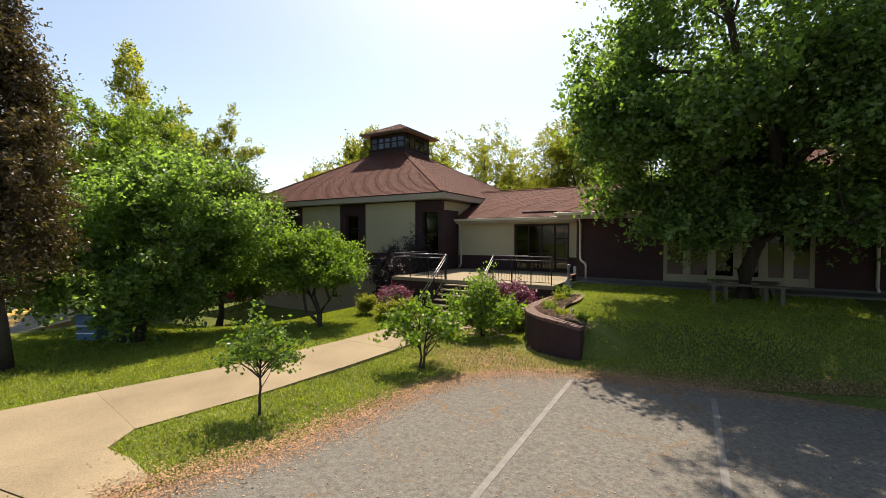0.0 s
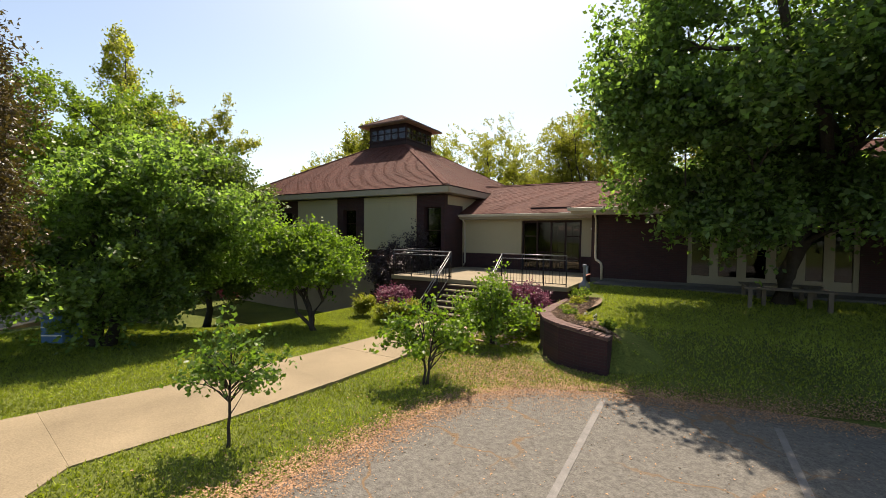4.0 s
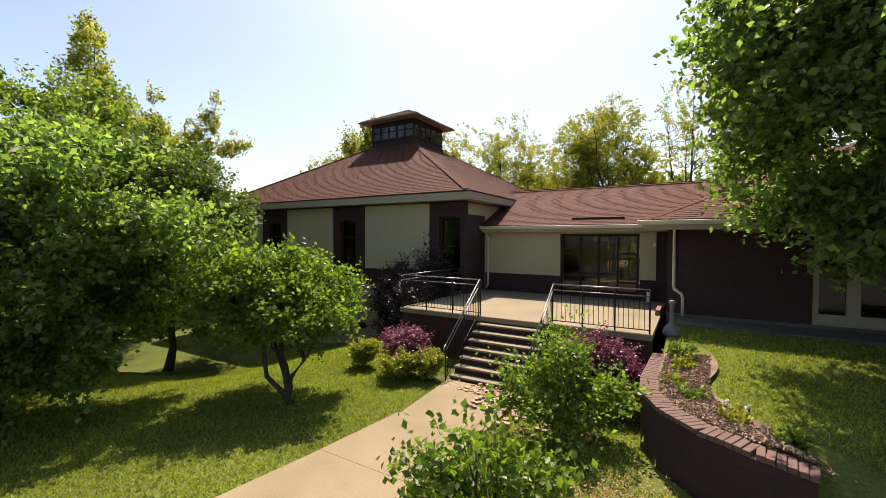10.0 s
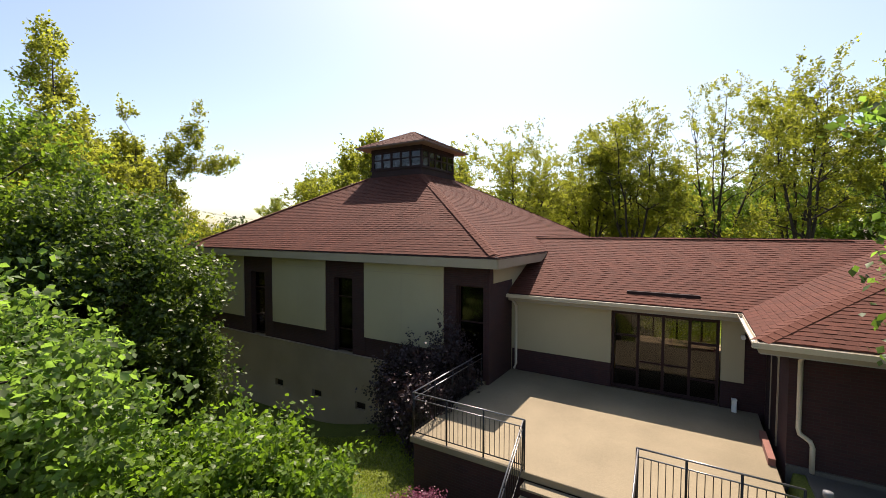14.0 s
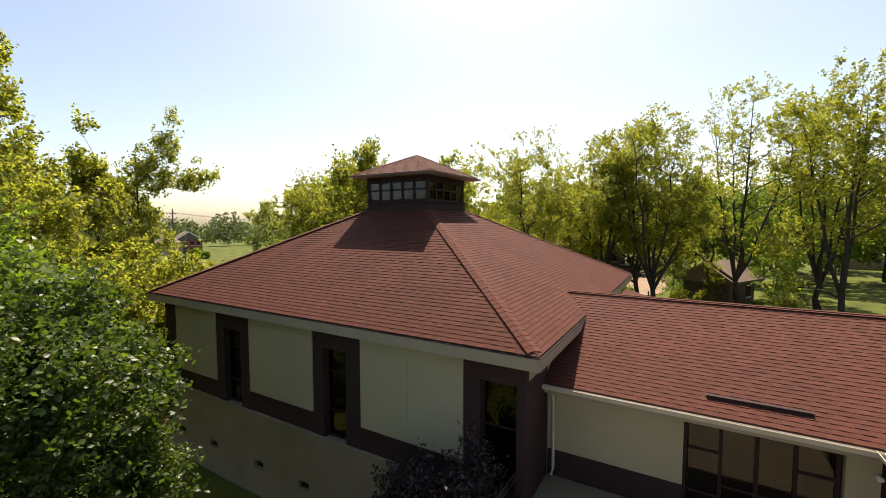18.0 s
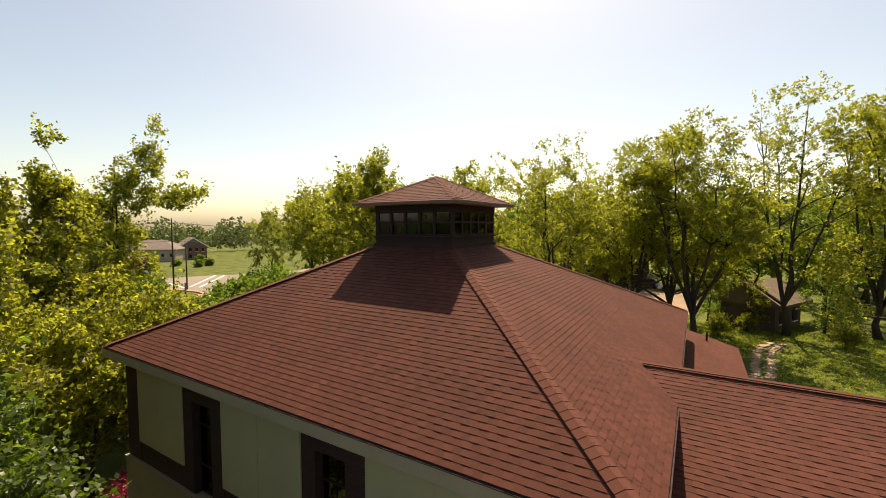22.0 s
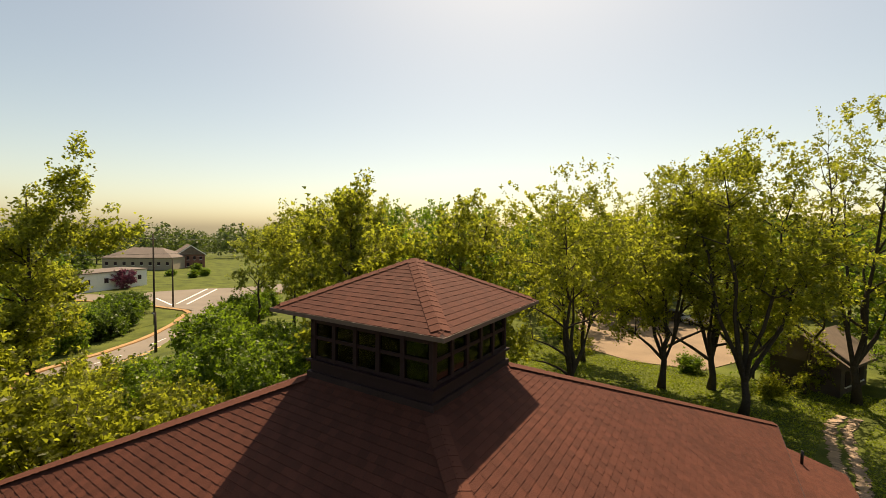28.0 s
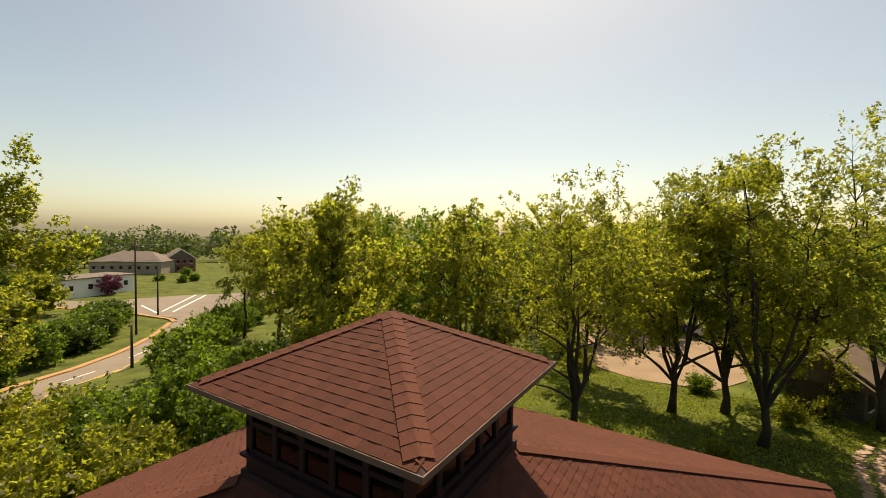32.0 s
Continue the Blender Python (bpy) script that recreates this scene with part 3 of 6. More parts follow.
for c in vents:
    part("stucco_base", box(c - 0.28, WY - 0.10, -2.4, c + 0.28, WY + 0.3, -0.78), STUCCO_LOW, hall)
    part("stucco_base", box(c - 0.28, WY - 0.10, -0.46, c + 0.28, WY + 0.3, ZS), STUCCO_LOW, hall)
    v = part("crawl_vent", box(c - 0.28, WY + 0.05, -0.78, c + 0.28, WY + 0.08, -0.46), IRON, hall)
    for k in range(4):
        part("slat", box(c - 0.27, WY + 0.02, -0.75 + 0.08 * k, c + 0.27, WY + 0.05, -0.72 + 0.08 * k), BRONZE, v)
part("base_ledge", box(WX0 - 0.08, WY - 0.13, ZS - 0.02, -0.62, WY + 0.02, ZS + 0.03), STUCCO_LOW, hall)
# the other walls
part("brick_pier", box(WX1 - 0.3, WY + 0.3, -2.0, WX1, 2.46, 4.66), BRICK, hall)
part("stucco_panel", box(WX1 - 0.3, WY + 0.3, 4.66, WX1 + 0.02, 2.46, ZT), STUCCO, hall)
part("side_wall", box(WX1 - 0.3, 2.46, -2.0, WX1, Y1 - 0.5, ZT), STUCCO, hall)
part("back_wall", box(WX0, Y1 - 0.8, -2.0, WX1 - 0.3, Y1 - 0.5, ZT), BRICK, hall)
part("side_wall", box(WX0, WY + 0.3, -2.0, WX0 + 0.3, Y1 - 0.8, ZT), BRICK, hall)
part("hall_floor", box(WX0 + 0.3, WY + 0.3, 0.9, WX1 - 0.3, Y1 - 0.8, 1.04), TIMBER, hall)

# cupola
cup = part("cupola", box(CX - CW - 0.06, CY - CW - 0.06, ZB - 0.35, CX + CW + 0.06, CY + CW + 0.06, ZB + 0.10), FLASH, hall, "glazed dark bronze cupola with a small hipped roof")
part("skirt", box(CX - CW, CY - CW, ZB + 0.10, CX + CW, CY + CW, ZB + 0.32), BRONZE, cup)
part("ledge", box(CX - CW - 0.07, CY - CW - 0.07, ZB + 0.32, CX + CW + 0.07, CY + CW + 0.07, ZB + 0.37), BRONZE, cup)
ZW0, ZW1 = ZB + 0.37, 10.52
NB = 5
for s in range(4):
    rot = Matrix.Translation((CX, CY, 0)) @ Matrix.Rotation(s * math.pi / 2, 4, "Z")
    for k in range(NB + 1):
        u = -CW + 0.09 + (2 * CW - 0.18) * k / NB
        if k == NB:
            continue
        p = part("mullion", box(u - 0.05 if k else u - 0.09, -CW, ZW0, u + 0.05, -CW + 0.09, ZW1), BRONZE, cup)
        p.matrix_basis = rot
    for z in (ZW0 + 0.04, ZW0 + 0.48, ZW1 - 0.04):
        p = part("rail", box(-CW + 0.14, -CW + 0.01, z - 0.035, CW - 0.0, -CW + 0.08, z + 0.035), BRONZE, cup)
        p.matrix_basis = rot
    for k in range(NB):
        u0 = -CW + 0.09 + (2 * CW - 0.18) * k / NB + 0.05
        u1 = -CW + 0.09 + (2 * CW - 0.18) * (k + 1) / NB - 0.05
        for z0, z1 in ((ZW0 + 0.075, ZW0 + 0.445), (ZW0 + 0.515, ZW1 - 0.075)):
            p = part("pane", box(u0, -CW + 0.04, z0, u1, -CW + 0.046, z1), GLASS, cup)
            p.matrix_basis = rot
            p.visible_shadow = False
CE, CZ, CA = 2.19, 10.79, 11.84
K4 = [(CX - CE, CY - CE), (CX + CE, CY - CE), (CX + CE, CY + CE), (CX - CE, CY + CE)]
A4 = [(CX, CY)] * 4
croof = part("roof", mesh_from("roof", [(x, y, CZ) for x, y in K4] + [(CX, CY, CA)] + [(x, y, CZ - 0.02) for x, y in K4],
             [(0, 1, 4), (1, 2, 4), (2, 3, 4), (3, 0, 4), (5, 6, 1, 0), (6, 7, 2, 1), (7, 8, 3, 2), (8, 5, 0, 3), (8, 7, 6, 5)], FLASH), None, hall)
for s in range(4):
    rot = Matrix.Translation((CX, CY, 0)) @ Matrix.Rotation(s * math.pi / 2, 4, "Z")
    p = part("cupola_fascia", box(-CE - 0.02, -CE - 0.02, CZ - 0.075, CE, -CE - 0.004, CZ + 0.004), CUPTRIM, hall)
    p.matrix_basis = rot
part("cupola_soffit", box(CX - CE + 0.01, CY - CE + 0.01, CZ - 0.073, CX + CE - 0.01, CY + CE - 0.01, CZ - 0.05), SOFFIT, hall)
part("cupola_frieze", box(CX - CW - 0.02, CY - CW - 0.02, ZW1 + 0.001, CX + CW + 0.02, CY + CW + 0.02, CZ - 0.074), BRONZE, hall)
for s in (2, 3):
    joined_tabs("shingles", hip_tabs(K4, A4, CZ, CA, s, 30 + s, 0.19, 0.147, 0.007), croof)
for c in K4:
    ridge_caps(croof, Vector((*c, CZ)).lerp(Vector((CX, CY, CA)), 0.065), (CX, CY, CA), 0.17, 0.2)

# ---- connector ----
GY_, GZ_ = 2.02, 4.20
RY, RZ = 6.45, 6.15
conn = group_at("connector_wing", 0, 0, 0, "low cream and brick connector with brown roof and glazed doors", "building")
CXR = 11.4
cr = part("roof", mesh_from("roof", [(-0.46, GY_, GZ_), (CXR, GY_, GZ_), (CXR, RY, RZ), (-1.05, RY, RZ), (CXR, 10.88, GZ_), (-0.46, 10.88, GZ_),
          (-0.46, GY_, GZ_ - 0.05), (CXR, GY_, GZ_ - 0.05), (CXR, 10.88, GZ_ - 0.05), (-0.46, 10.88, GZ_ - 0.05)],
          [(0, 1, 2, 3), (3, 2, 4, 5), (6, 7, 1, 0), (5, 4, 8, 9)], FLASH), None, conn)
L = math.hypot(RY - GY_, RZ - GZ_)
up = Vector((0, RY - GY_, RZ - GZ_)) / L
joined_tabs("shingles", tab_rows((0, GY_, GZ_ + 0.004), (1, 0, 0), up, L, lambda s: -0.46 - 0.59 * s / L, lambda s: min(CXR, 6.6 + 4.6 * s / L), seed=41), cr, near=lambda q: q.x < 4.0)
up2 = Vector((0, GY_ - RY, RZ - GZ_)) / L
joined_tabs("shingles", tab_rows((0, 10.88, GZ_ + 0.004), (-1, 0, 0), up2, L, lambda s: -CXR, lambda s: 0.46 + 0.59 * s / L, seed=42), cr)
ridge_caps(cr, (-1.05, RY, RZ), (9.6, RY, RZ), 0.16, 0.2)
# solid dark strip that draws the shade line under the ridge caps
part("ridge_shade_strip", box(-0.9, RY - 0.17, RZ + 0.005, 9.6, RY - 0.15, RZ + 0.03), FLASH, conn)
part("fascia", box(-0.46, GY_ + 0.0, GZ_ - 0.26, 6.45, GY_ + 0.03, GZ_ - 0.055), TRIM, conn)


def gutter(parent, a, b, out):
    """A small box gutter with a rolled lip between two points; out: the way it faces."""
    a, b, out = Vector(a), Vector(b), Vector(out)
    prof = [(0.0, 0.0), (0.0, -0.11), (0.09, -0.12), (0.115, -0.03), (0.125, 0.0), (0.115, 0.008), (0.105, -0.02), (0.085, -0.10), (0.012, -0.095), (0.012, 0.0)]
    n = len(prof)
    verts = [e + out * u + Vector((0, 0, v)) for e in (a, b) for u, v in prof]
    faces = [(i, (i + 1) % n, n + (i + 1) % n, n + i) for i in range(n)]
    faces += [tuple(range(n)), tuple(range(2 * n - 1, n - 1, -1))]
    return part("gutter", mesh_from("gutter", verts, faces, GUTTER), None, parent, "cream metal gutter")


gutter(conn, (-0.5, GY_ - 0.002, GZ_ - 0.03), (6.42, GY_ - 0.002, GZ_ - 0.03), (0, -1, 0))
part("soffit", box(-0.44, GY_ + 0.03, GZ_ - 0.28, 6.9, 2.5, GZ_ - 0.25), SOFFIT, conn)
WC = 2.5
ZD = 1.31                      # deck level
part("brick_band", box(-0.48, WC, ZD - 0.3, 2.95, WC + 0.3, 2.1), BRICK, conn)
part("stucco_panel", box(-0.48, WC - 0.03, 2.1, 2.95, WC + 0.25, GZ_ - 0.27), STUCCO, conn, "cream stucco wall panel")
part("lintel", box(2.95, WC, 3.85, 5.95, WC + 0.3, GZ_ - 0.27), STUCCO, conn)
part("stucco_panel", box(5.95, WC - 0.03, 2.1, 6.5, WC + 0.25, GZ_ - 0.27), STUCCO, conn, "narrow cream stucco panel")
part("brick_pier", box(5.95, WC, ZD - 0.3, 6.5, WC + 0.3, 2.1), BRICK, conn)
part("brick_pier", box(6.5, WC + 0.03, ZD - 0.3, 7.0, WC + 0.3, GZ_ - 0.27), BRICK, conn)
# glazed storefront
sf = part("storefront", box(2.95, WC + 0.1, ZD, 3.03, WC + 0.2, 3.85), BRONZE, conn, "dark bronze glazed entrance doors with sidelights")
edges = [3.03, 3.74, 4.45, 5.16, 5.87]
for e in edges[1:]:
    part("mullion", box(e - 0.04, WC + 0.1, ZD, e + 0.04, WC + 0.2, 3.85), BRONZE, sf)
for z in (ZD + 0.06, 3.80):
    part("rail", box(3.03, WC + 0.11, z - 0.06, 5.83, WC + 0.19, z + 0.05), BRONZE, sf)
for i, (a, b) in enumerate(zip(edges, edges[1:])):
    bars = (1.95, 3.05) if i in (0, 3) else (2.25,)
    for z in bars:
        part("push_bar" if i in (1, 2) else "glazing_bar", box(a + 0.04, WC + 0.12, z - 0.03, b - 0.04, WC + 0.18, z + 0.03), BRONZE, sf)
    p = part("pane", box(a + 0.04, WC + 0.147, ZD + 0.11, b - 0.04, WC + 0.153, 3.74), CLEAR, sf)
    p.visible_shadow = False
# lobby behind the doors, with its glazed back wall
part("lobby_floor", box(-0.4, WC + 0.3, ZD - 0.15, 11.0, 10.5, ZD), WALK, conn)
part("lobby_ceiling", box(-0.4, WC + 0.3, 3.87, 11.0, 10.5, 3.78), SOFFIT, conn)
part("back_wall", box(-0.4, 10.5, ZD - 0.5, 2.6, 10.7, 3.87), STUCCO, conn)
part("back_wall", box(6.6, 10.5, ZD - 0.5, 11.0, 10.7, 3.87), STUCCO, conn)
part("lobby_wall", box(7.0, WC + 0.3, ZD, 7.15, 10.5, 3.87), STUCCO, conn)
for k in range(5):
    part("back_mullion", box(2.6 + k * 1.0 - 0.04, 10.55, ZD, 2.6 + k * 1.0 + 0.04, 10.65, 3.87), BRONZE, conn)
part("back_rail", box(2.64, 10.56, 2.5, 6.56, 10.64, 2.58), BRONZE, conn)
part("roof_vent_strip", box(3.4, 2.5, GZ_ + 0.19, 5.4, 2.64, GZ_ + 0.31), FLASH, conn, "long dark vent strip near the eave")
wl = part("wall_lamp", tube([(6.45, WC - 0.03, 3.45), (6.45, WC - 0.16, 3.43)], [0.05, 0.06], 10), WHITEP, conn, "small white wall lamp")


def downspout(parent, x, y, z0, z1, out, kick=True):
    ox, oy = out
    pts = [(x + ox * 0.42, y + oy * 0.42, z1), (x + ox * 0.42, y + oy * 0.42, z1 - 0.12), (x + ox * 0.06, y + oy * 0.06, z1 - 0.38), (x + ox * 0.06, y + oy * 0.06, z0 + 0.2)]
    if kick:
        pts += [(x + ox * 0.22, y + oy * 0.22, z0 + 0.06)]
    return part("downspout", tube(pts, 0.05, 6), GUTTER, parent, "cream metal downspout")


downspout(conn, -0.30, WC - 0.03, ZD + 0.05, GZ_ - 0.13, (0, -1))

# ---- brick wing ----
wing = group_at("brick_wing", 0, 0, 0, "long dark brick wing with a brown hipped roof and cream-framed doors", "building")
EX, EY = 6.38, -1.40
WSL = 0.46
WD = 12.0
WXE = 30.0
R2 = WD / 2
WR = [(EX, EY, GZ_), (WXE, EY, GZ_), (WXE - R2, EY + R2, GZ_ + WSL * R2), (EX + R2, EY + R2, GZ_ + WSL * R2), (WXE, EY + WD, GZ_), (EX, EY + WD, GZ_)]
wr = part("roof", mesh_from("roof", WR + [(x, y, z - 0.05) for x, y, z in (WR[0], WR[1], WR[4], WR[5])],
          [(0, 1, 2, 3), (3, 2, 4, 5), (5, 0, 3), (1, 4, 2), (6, 7, 1, 0), (9, 6, 0, 5), (7, 8, 4, 1), (8, 9, 5, 4)], FLASH), None, wing)
LW = math.hypot(R2, WSL * R2)
joined_tabs("shingles", tab_rows((EX, EY, GZ_ + 0.004), (1, 0, 0), Vector((0, R2, WSL * R2)) / LW, LW, lambda s: s * R2 / LW, lambda s: WXE - EX - s * R2 / LW, seed=51), wr)
joined_tabs("shingles", tab_rows((EX, EY + WD, GZ_ + 0.004), (0, -1, 0), Vector((R2, 0, WSL * R2)) / LW, LW, lambda s: s * R2 / LW, lambda s: WD - s * R2 / LW, seed=52), wr)
joined_tabs("shingles", tab_rows((WXE, EY + WD, GZ_ + 0.004), (-1, 0, 0), Vector((0, -R2, WSL * R2)) / LW, LW, lambda s: s * R2 / LW, lambda s: WXE - EX - s * R2 / LW, seed=53), wr)
ridge_caps(wr, WR[0], WR[3])
ridge_caps(wr, WR[3], WR[2])
ridge_caps(wr, WR[5], WR[3])
gutter(wing, (EX - 0.12, EY, GZ_ - 0.03), (24, EY, GZ_ - 0.03), (0, -1, 0))
gutter(wing, (EX, 2.0, GZ_ - 0.03), (EX, EY - 0.12, GZ_ - 0.03), (-1, 0, 0))
part("fascia", box(EX, EY + 0.002, GZ_ - 0.25, WXE, EY + 0.03, GZ_ - 0.055), TRIM, wing)
part("fascia", box(EX + 0.002, EY + 0.03, GZ_ - 0.25, EX + 0.03, 2.0, GZ_ - 0.055), TRIM, wing)
part("soffit", box(EX + 0.03, EY + 0.03, GZ_ - 0.28, WXE, EY + WD, GZ_ - 0.25), SOFFIT, wing)
FW = -0.55
ZL = 1.28
part("brick_wall", box(7.0, FW, 0.2, 10.35, FW + 0.3, GZ_ - 0.28), BRICK, wing)
part("brick_wall", box(14.9, FW, 0.2, WXE - 0.6, FW + 0.3, GZ_ - 0.28), BRICK, wing)
part("brick_wall", box(7.0, FW + 0.3, 0.2, 7.3, 2.5, GZ_ - 0.28), BRICK, wing)
part("brick_wall", box(7.0, 9.5, 0.2, WXE - 0.6, 9.8, GZ_ - 0.28), BRICK, wing)
part("brick_wall", box(WXE - 0.9, FW + 0.3, 0.2, WXE - 0.6, 9.5, GZ_ - 0.28), BRICK, wing)
part("wing_floor", box(7.3, FW + 0.3, ZL - 0.3, WXE - 0.9, 9.5, ZL), TIMBER, wing)
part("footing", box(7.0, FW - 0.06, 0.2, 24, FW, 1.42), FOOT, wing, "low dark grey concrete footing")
ent = part("door_wall", box(10.35, FW + 0.05, ZL, 14.9, FW + 0.2, ZL + 0.18), DOORFRAME, wing, "cream-framed glazed doors and windows")
part("head", box(10.35, FW + 0.05, 3.45, 14.9, FW + 0.2, GZ_ - 0.28), DOORFRAME, ent)
xs = [10.35, 11.15, 11.95, 12.75, 13.5, 14.2, 14.9]
for i, x in enumerate(xs):
    w = 0.13
    part("post", box(max(x - w, 10.35), FW + 0.04, ZL + 0.18, min(x + w, 14.9), FW + 0.21, 3.45), DOORFRAME, ent)
for a, b in zip(xs, xs[1:]):
    part("lower_panel", box(a + 0.13, FW + 0.07, ZL + 0.18, b - 0.13, FW + 0.18, ZL + 0.42), DOORFRAME, ent)
    part("upper_rail", box(a + 0.13, FW + 0.07, 3.28, b - 0.13, FW + 0.18, 3.45), DOORFRAME, ent)
    p = part("pane", box(a + 0.13, FW + 0.12, ZL + 0.42, b - 0.13, FW + 0.126, 3.28), GLASS, ent)
    p.visible_shadow = False
# the path's dark colour stands in for the shade along the wall
tagged(part("wing_path", box(7.32, FW - 1.25, 0.9, 17.5, FW - 0.062, 1.33, 0.01), FOOT), "concrete path along the brick wing with its shade in the dark colour", "path", kind="structure")
side_door = part("side_door", box(6.985, 0.6, ZD, 6.998, 1.5, 3.4), BRONZE, wing, "dark glazed side door in a cream frame")
for b in ((0.52, ZD, 0.6, 3.48), (1.5, ZD, 1.58, 3.48), (0.6, 3.4, 1.5, 3.48)):
    part("frame", box(6.97, b[0], b[1], 6.998, b[2], b[3]), TRIM, side_door)
yd = FW - 0.06
part("downspout", tube([(7.18, FW - 0.42, GZ_ - 0.13), (7.18, FW - 0.42, GZ_ - 0.25), (7.18, yd, GZ_ - 0.5), (7.18, yd, 2.25), (7.2, yd, 2.15), (7.38, yd, 2.02), (7.42, yd, 1.9), (7.42, yd, 1.36)], 0.05, 6), GUTTER, wing, "cream metal downspout with a bent foot")
downspout(wing, 16.4, FW, 1.35, GZ_ - 0.13, (0, -1))

# low roof behind the hall's corner
add = group_at("rear_addition", 0, 0, 0, "low rear addition with a brown shingled roof", "building")
part("wall", box(-0.5, 11.6, 0, 1.95, 19.9, 3.4), BRICK, add)
ar = part("roof", mesh_from("roof", [(-0.5, 11.3, 4.35), (2.35, 11.3, 3.5), (2.35, 20.2, 3.5), (-0.5, 20.2, 4.35), (-0.5, 11.3, 4.25), (2.35, 11.3, 3.4), (2.35, 20.2, 3.4), (-0.5, 20.2, 4.25)],
                            [(0, 1, 2, 3), (4, 5, 1, 0), (5, 6, 2, 1), (6, 7, 3, 2), (7, 4, 0, 3), (7, 6, 5, 4)], FLASH), None, add)
ua = Vector((-2.85, 0, 0.85))
joined_tabs("shingles", tab_rows((2.35, 11.3, 3.504), (0, 1, 0), ua.normalized(), ua.length, lambda s: 0, lambda s: 8.9, seed=61), ar)
part("vent_pipe", tube([(0.9, 19.2, 3.9), (0.9, 19.2, 4.45)], 0.05, 10), IRON, add, "black plumbing vent pipe")

# ---- deck, stairs, rails ----
deck = group_at("entrance_deck", 0, 0, 0, "raised concrete entrance deck over a dark brick base", "deck")
DX0, DX1, DY = -0.75, 6.85, -3.62
part("slab", box(DX0, DY, ZD - 0.16, DX1, WC - 0.002, ZD, 0.012), CONC, deck, "pale concrete deck slab")
part("slab", box(DX0, WC, ZD - 0.16, DX0 + 0.05, WC + 0.002, ZD - 0.02), CONC, deck)
part("brick_base", box(DX0 + 0.08, DY + 0.08, -1.2, 2.2, DY + 0.38, ZD - 0.16), BRICK, deck)
part("brick_base", box(4.4, DY + 0.08, -1.2, DX1 - 0.02, DY + 0.38, ZD - 0.16), BRICK, deck)
part("brick_base", box(2.2, DY + 0.1, -1.2, 4.4, DY + 0.38, ZD - 0.16), BRICK, deck)
part("brick_base", box(DX0 + 0.08, DY + 0.38, -1.6, DX0 + 0.38, 0.35, ZD - 0.16), BRICK, deck)
part("kerb", box(6.70, -0.6, ZD + 0.001, 6.83, 0.9, ZD + 0.16), FARBRICK, deck, "low rust-red brick kerb")
stairs = group_at("front_stairs", 0, 0, 0, "concrete front stairs with risers coloured dark for shade and pale treads", "stairs")
NR, TR = 8, 0.262
RH = (ZD + 0.12) / NR
for k in range(1, NR):
    z = ZD - k * RH
    y1, y0 = DY - (k - 1) * TR, DY - k * TR
    part("tread", box(2.25, y0 - 0.02, z - 0.05, 4.35, y1, z, 0.006), CONC, stairs)
    # no flashing here: the dark colour paints the risers' shaded faces
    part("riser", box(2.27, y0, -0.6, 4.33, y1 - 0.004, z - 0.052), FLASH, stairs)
SY1, SZ1 = DY - (NR - 1) * TR - 0.1, ZD - NR * RH


def rail_run(parent, a, b, base_a, base_b, posts, gap=0.115):
    """One run of guard: steel top rail, handrail below it, posts and thin balusters between a lower and an upper bar."""
    a, b = Vector(a), Vector(b)
    d = b - a
    n = max(2, int(Vector((d.x, d.y, 0)).length / gap))
    part("top_rail", tube([a, b], 0.018, 8), STEEL, parent, "pale worn steel rail")
    low = Vector((0, 0, 0.16))
    part("second_rail", tube([a - low, b - low], 0.014, 8), STEEL, parent)
    h0, h1 = Vector(base_a), Vector(base_b)
    part("lower_bar", tube([h0 + Vector((0, 0, 0.09)), h1 + Vector((0, 0, 0.09))], 0.014, 6), IRON, parent)
    for k in range(posts):
        u = k / (posts - 1)
        p = h0.lerp(h1, u)
        part("post", tube([p, a.lerp(b, u)], 0.021, 8), IRON, parent)
    for k in range(1, n):
        u = k / n
        p, q = h0.lerp(h1, u) + Vector((0, 0, 0.09)), a.lerp(b, u) - low
        part("baluster", tube([p, q], 0.008, 5, cap=False), IRON, parent)


RT = 1.08
g1 = group_at("deck_guard_rail", 0, 0, 0, "black iron guard rail with pale steel rails on the deck", "railing", "deck guard rails")
rail_run(g1, (DX0 + 0.06, DY + 0.08, ZD + RT), (2.21, DY + 0.08, ZD + RT), (DX0 + 0.06, DY + 0.08, ZD), (2.21, DY + 0.08, ZD), 4)
g2 = group_at("deck_guard_rail", 0, 0, 0, "black iron guard rail with pale rails along the deck side", "railing", "deck guard rails")
rail_run(g2, (DX0 + 0.06, DY + 0.12, ZD + RT), (DX0 + 0.06, 0.35, ZD + RT), (DX0 + 0.06, DY + 0.12, ZD), (DX0 + 0.06, 0.35, ZD), 5)
g3 = group_at("deck_guard_rail", 0, 0, 0, "black iron guard rail with pale steel rails on the deck", "railing", "deck guard rails")
rail_run(g3, (4.39, DY + 0.08, ZD + RT), (6.78, DY + 0.08, ZD + RT), (4.39, DY + 0.08, ZD), (6.78, DY + 0.08, ZD), 4)
for x in (2.19, 4.41):
    g = group_at("stair_handrail", 0, 0, 0, "sloping black iron stair rail with paired pale handrails", "railing", "stair handrails")
    rail_run(g, (x, DY + 0.04, ZD + RT), (x, SY1, SZ1 + 0.98), (x, DY, ZD), (x, SY1, SZ1), 3)
    part("rail_end", tube([(x, SY1, SZ1 + 0.98), (x, SY1 - 0.1, SZ1 + 0.9), (x, SY1 - 0.1, SZ1 + 0.82)], 0.018, 8), STEEL, g)

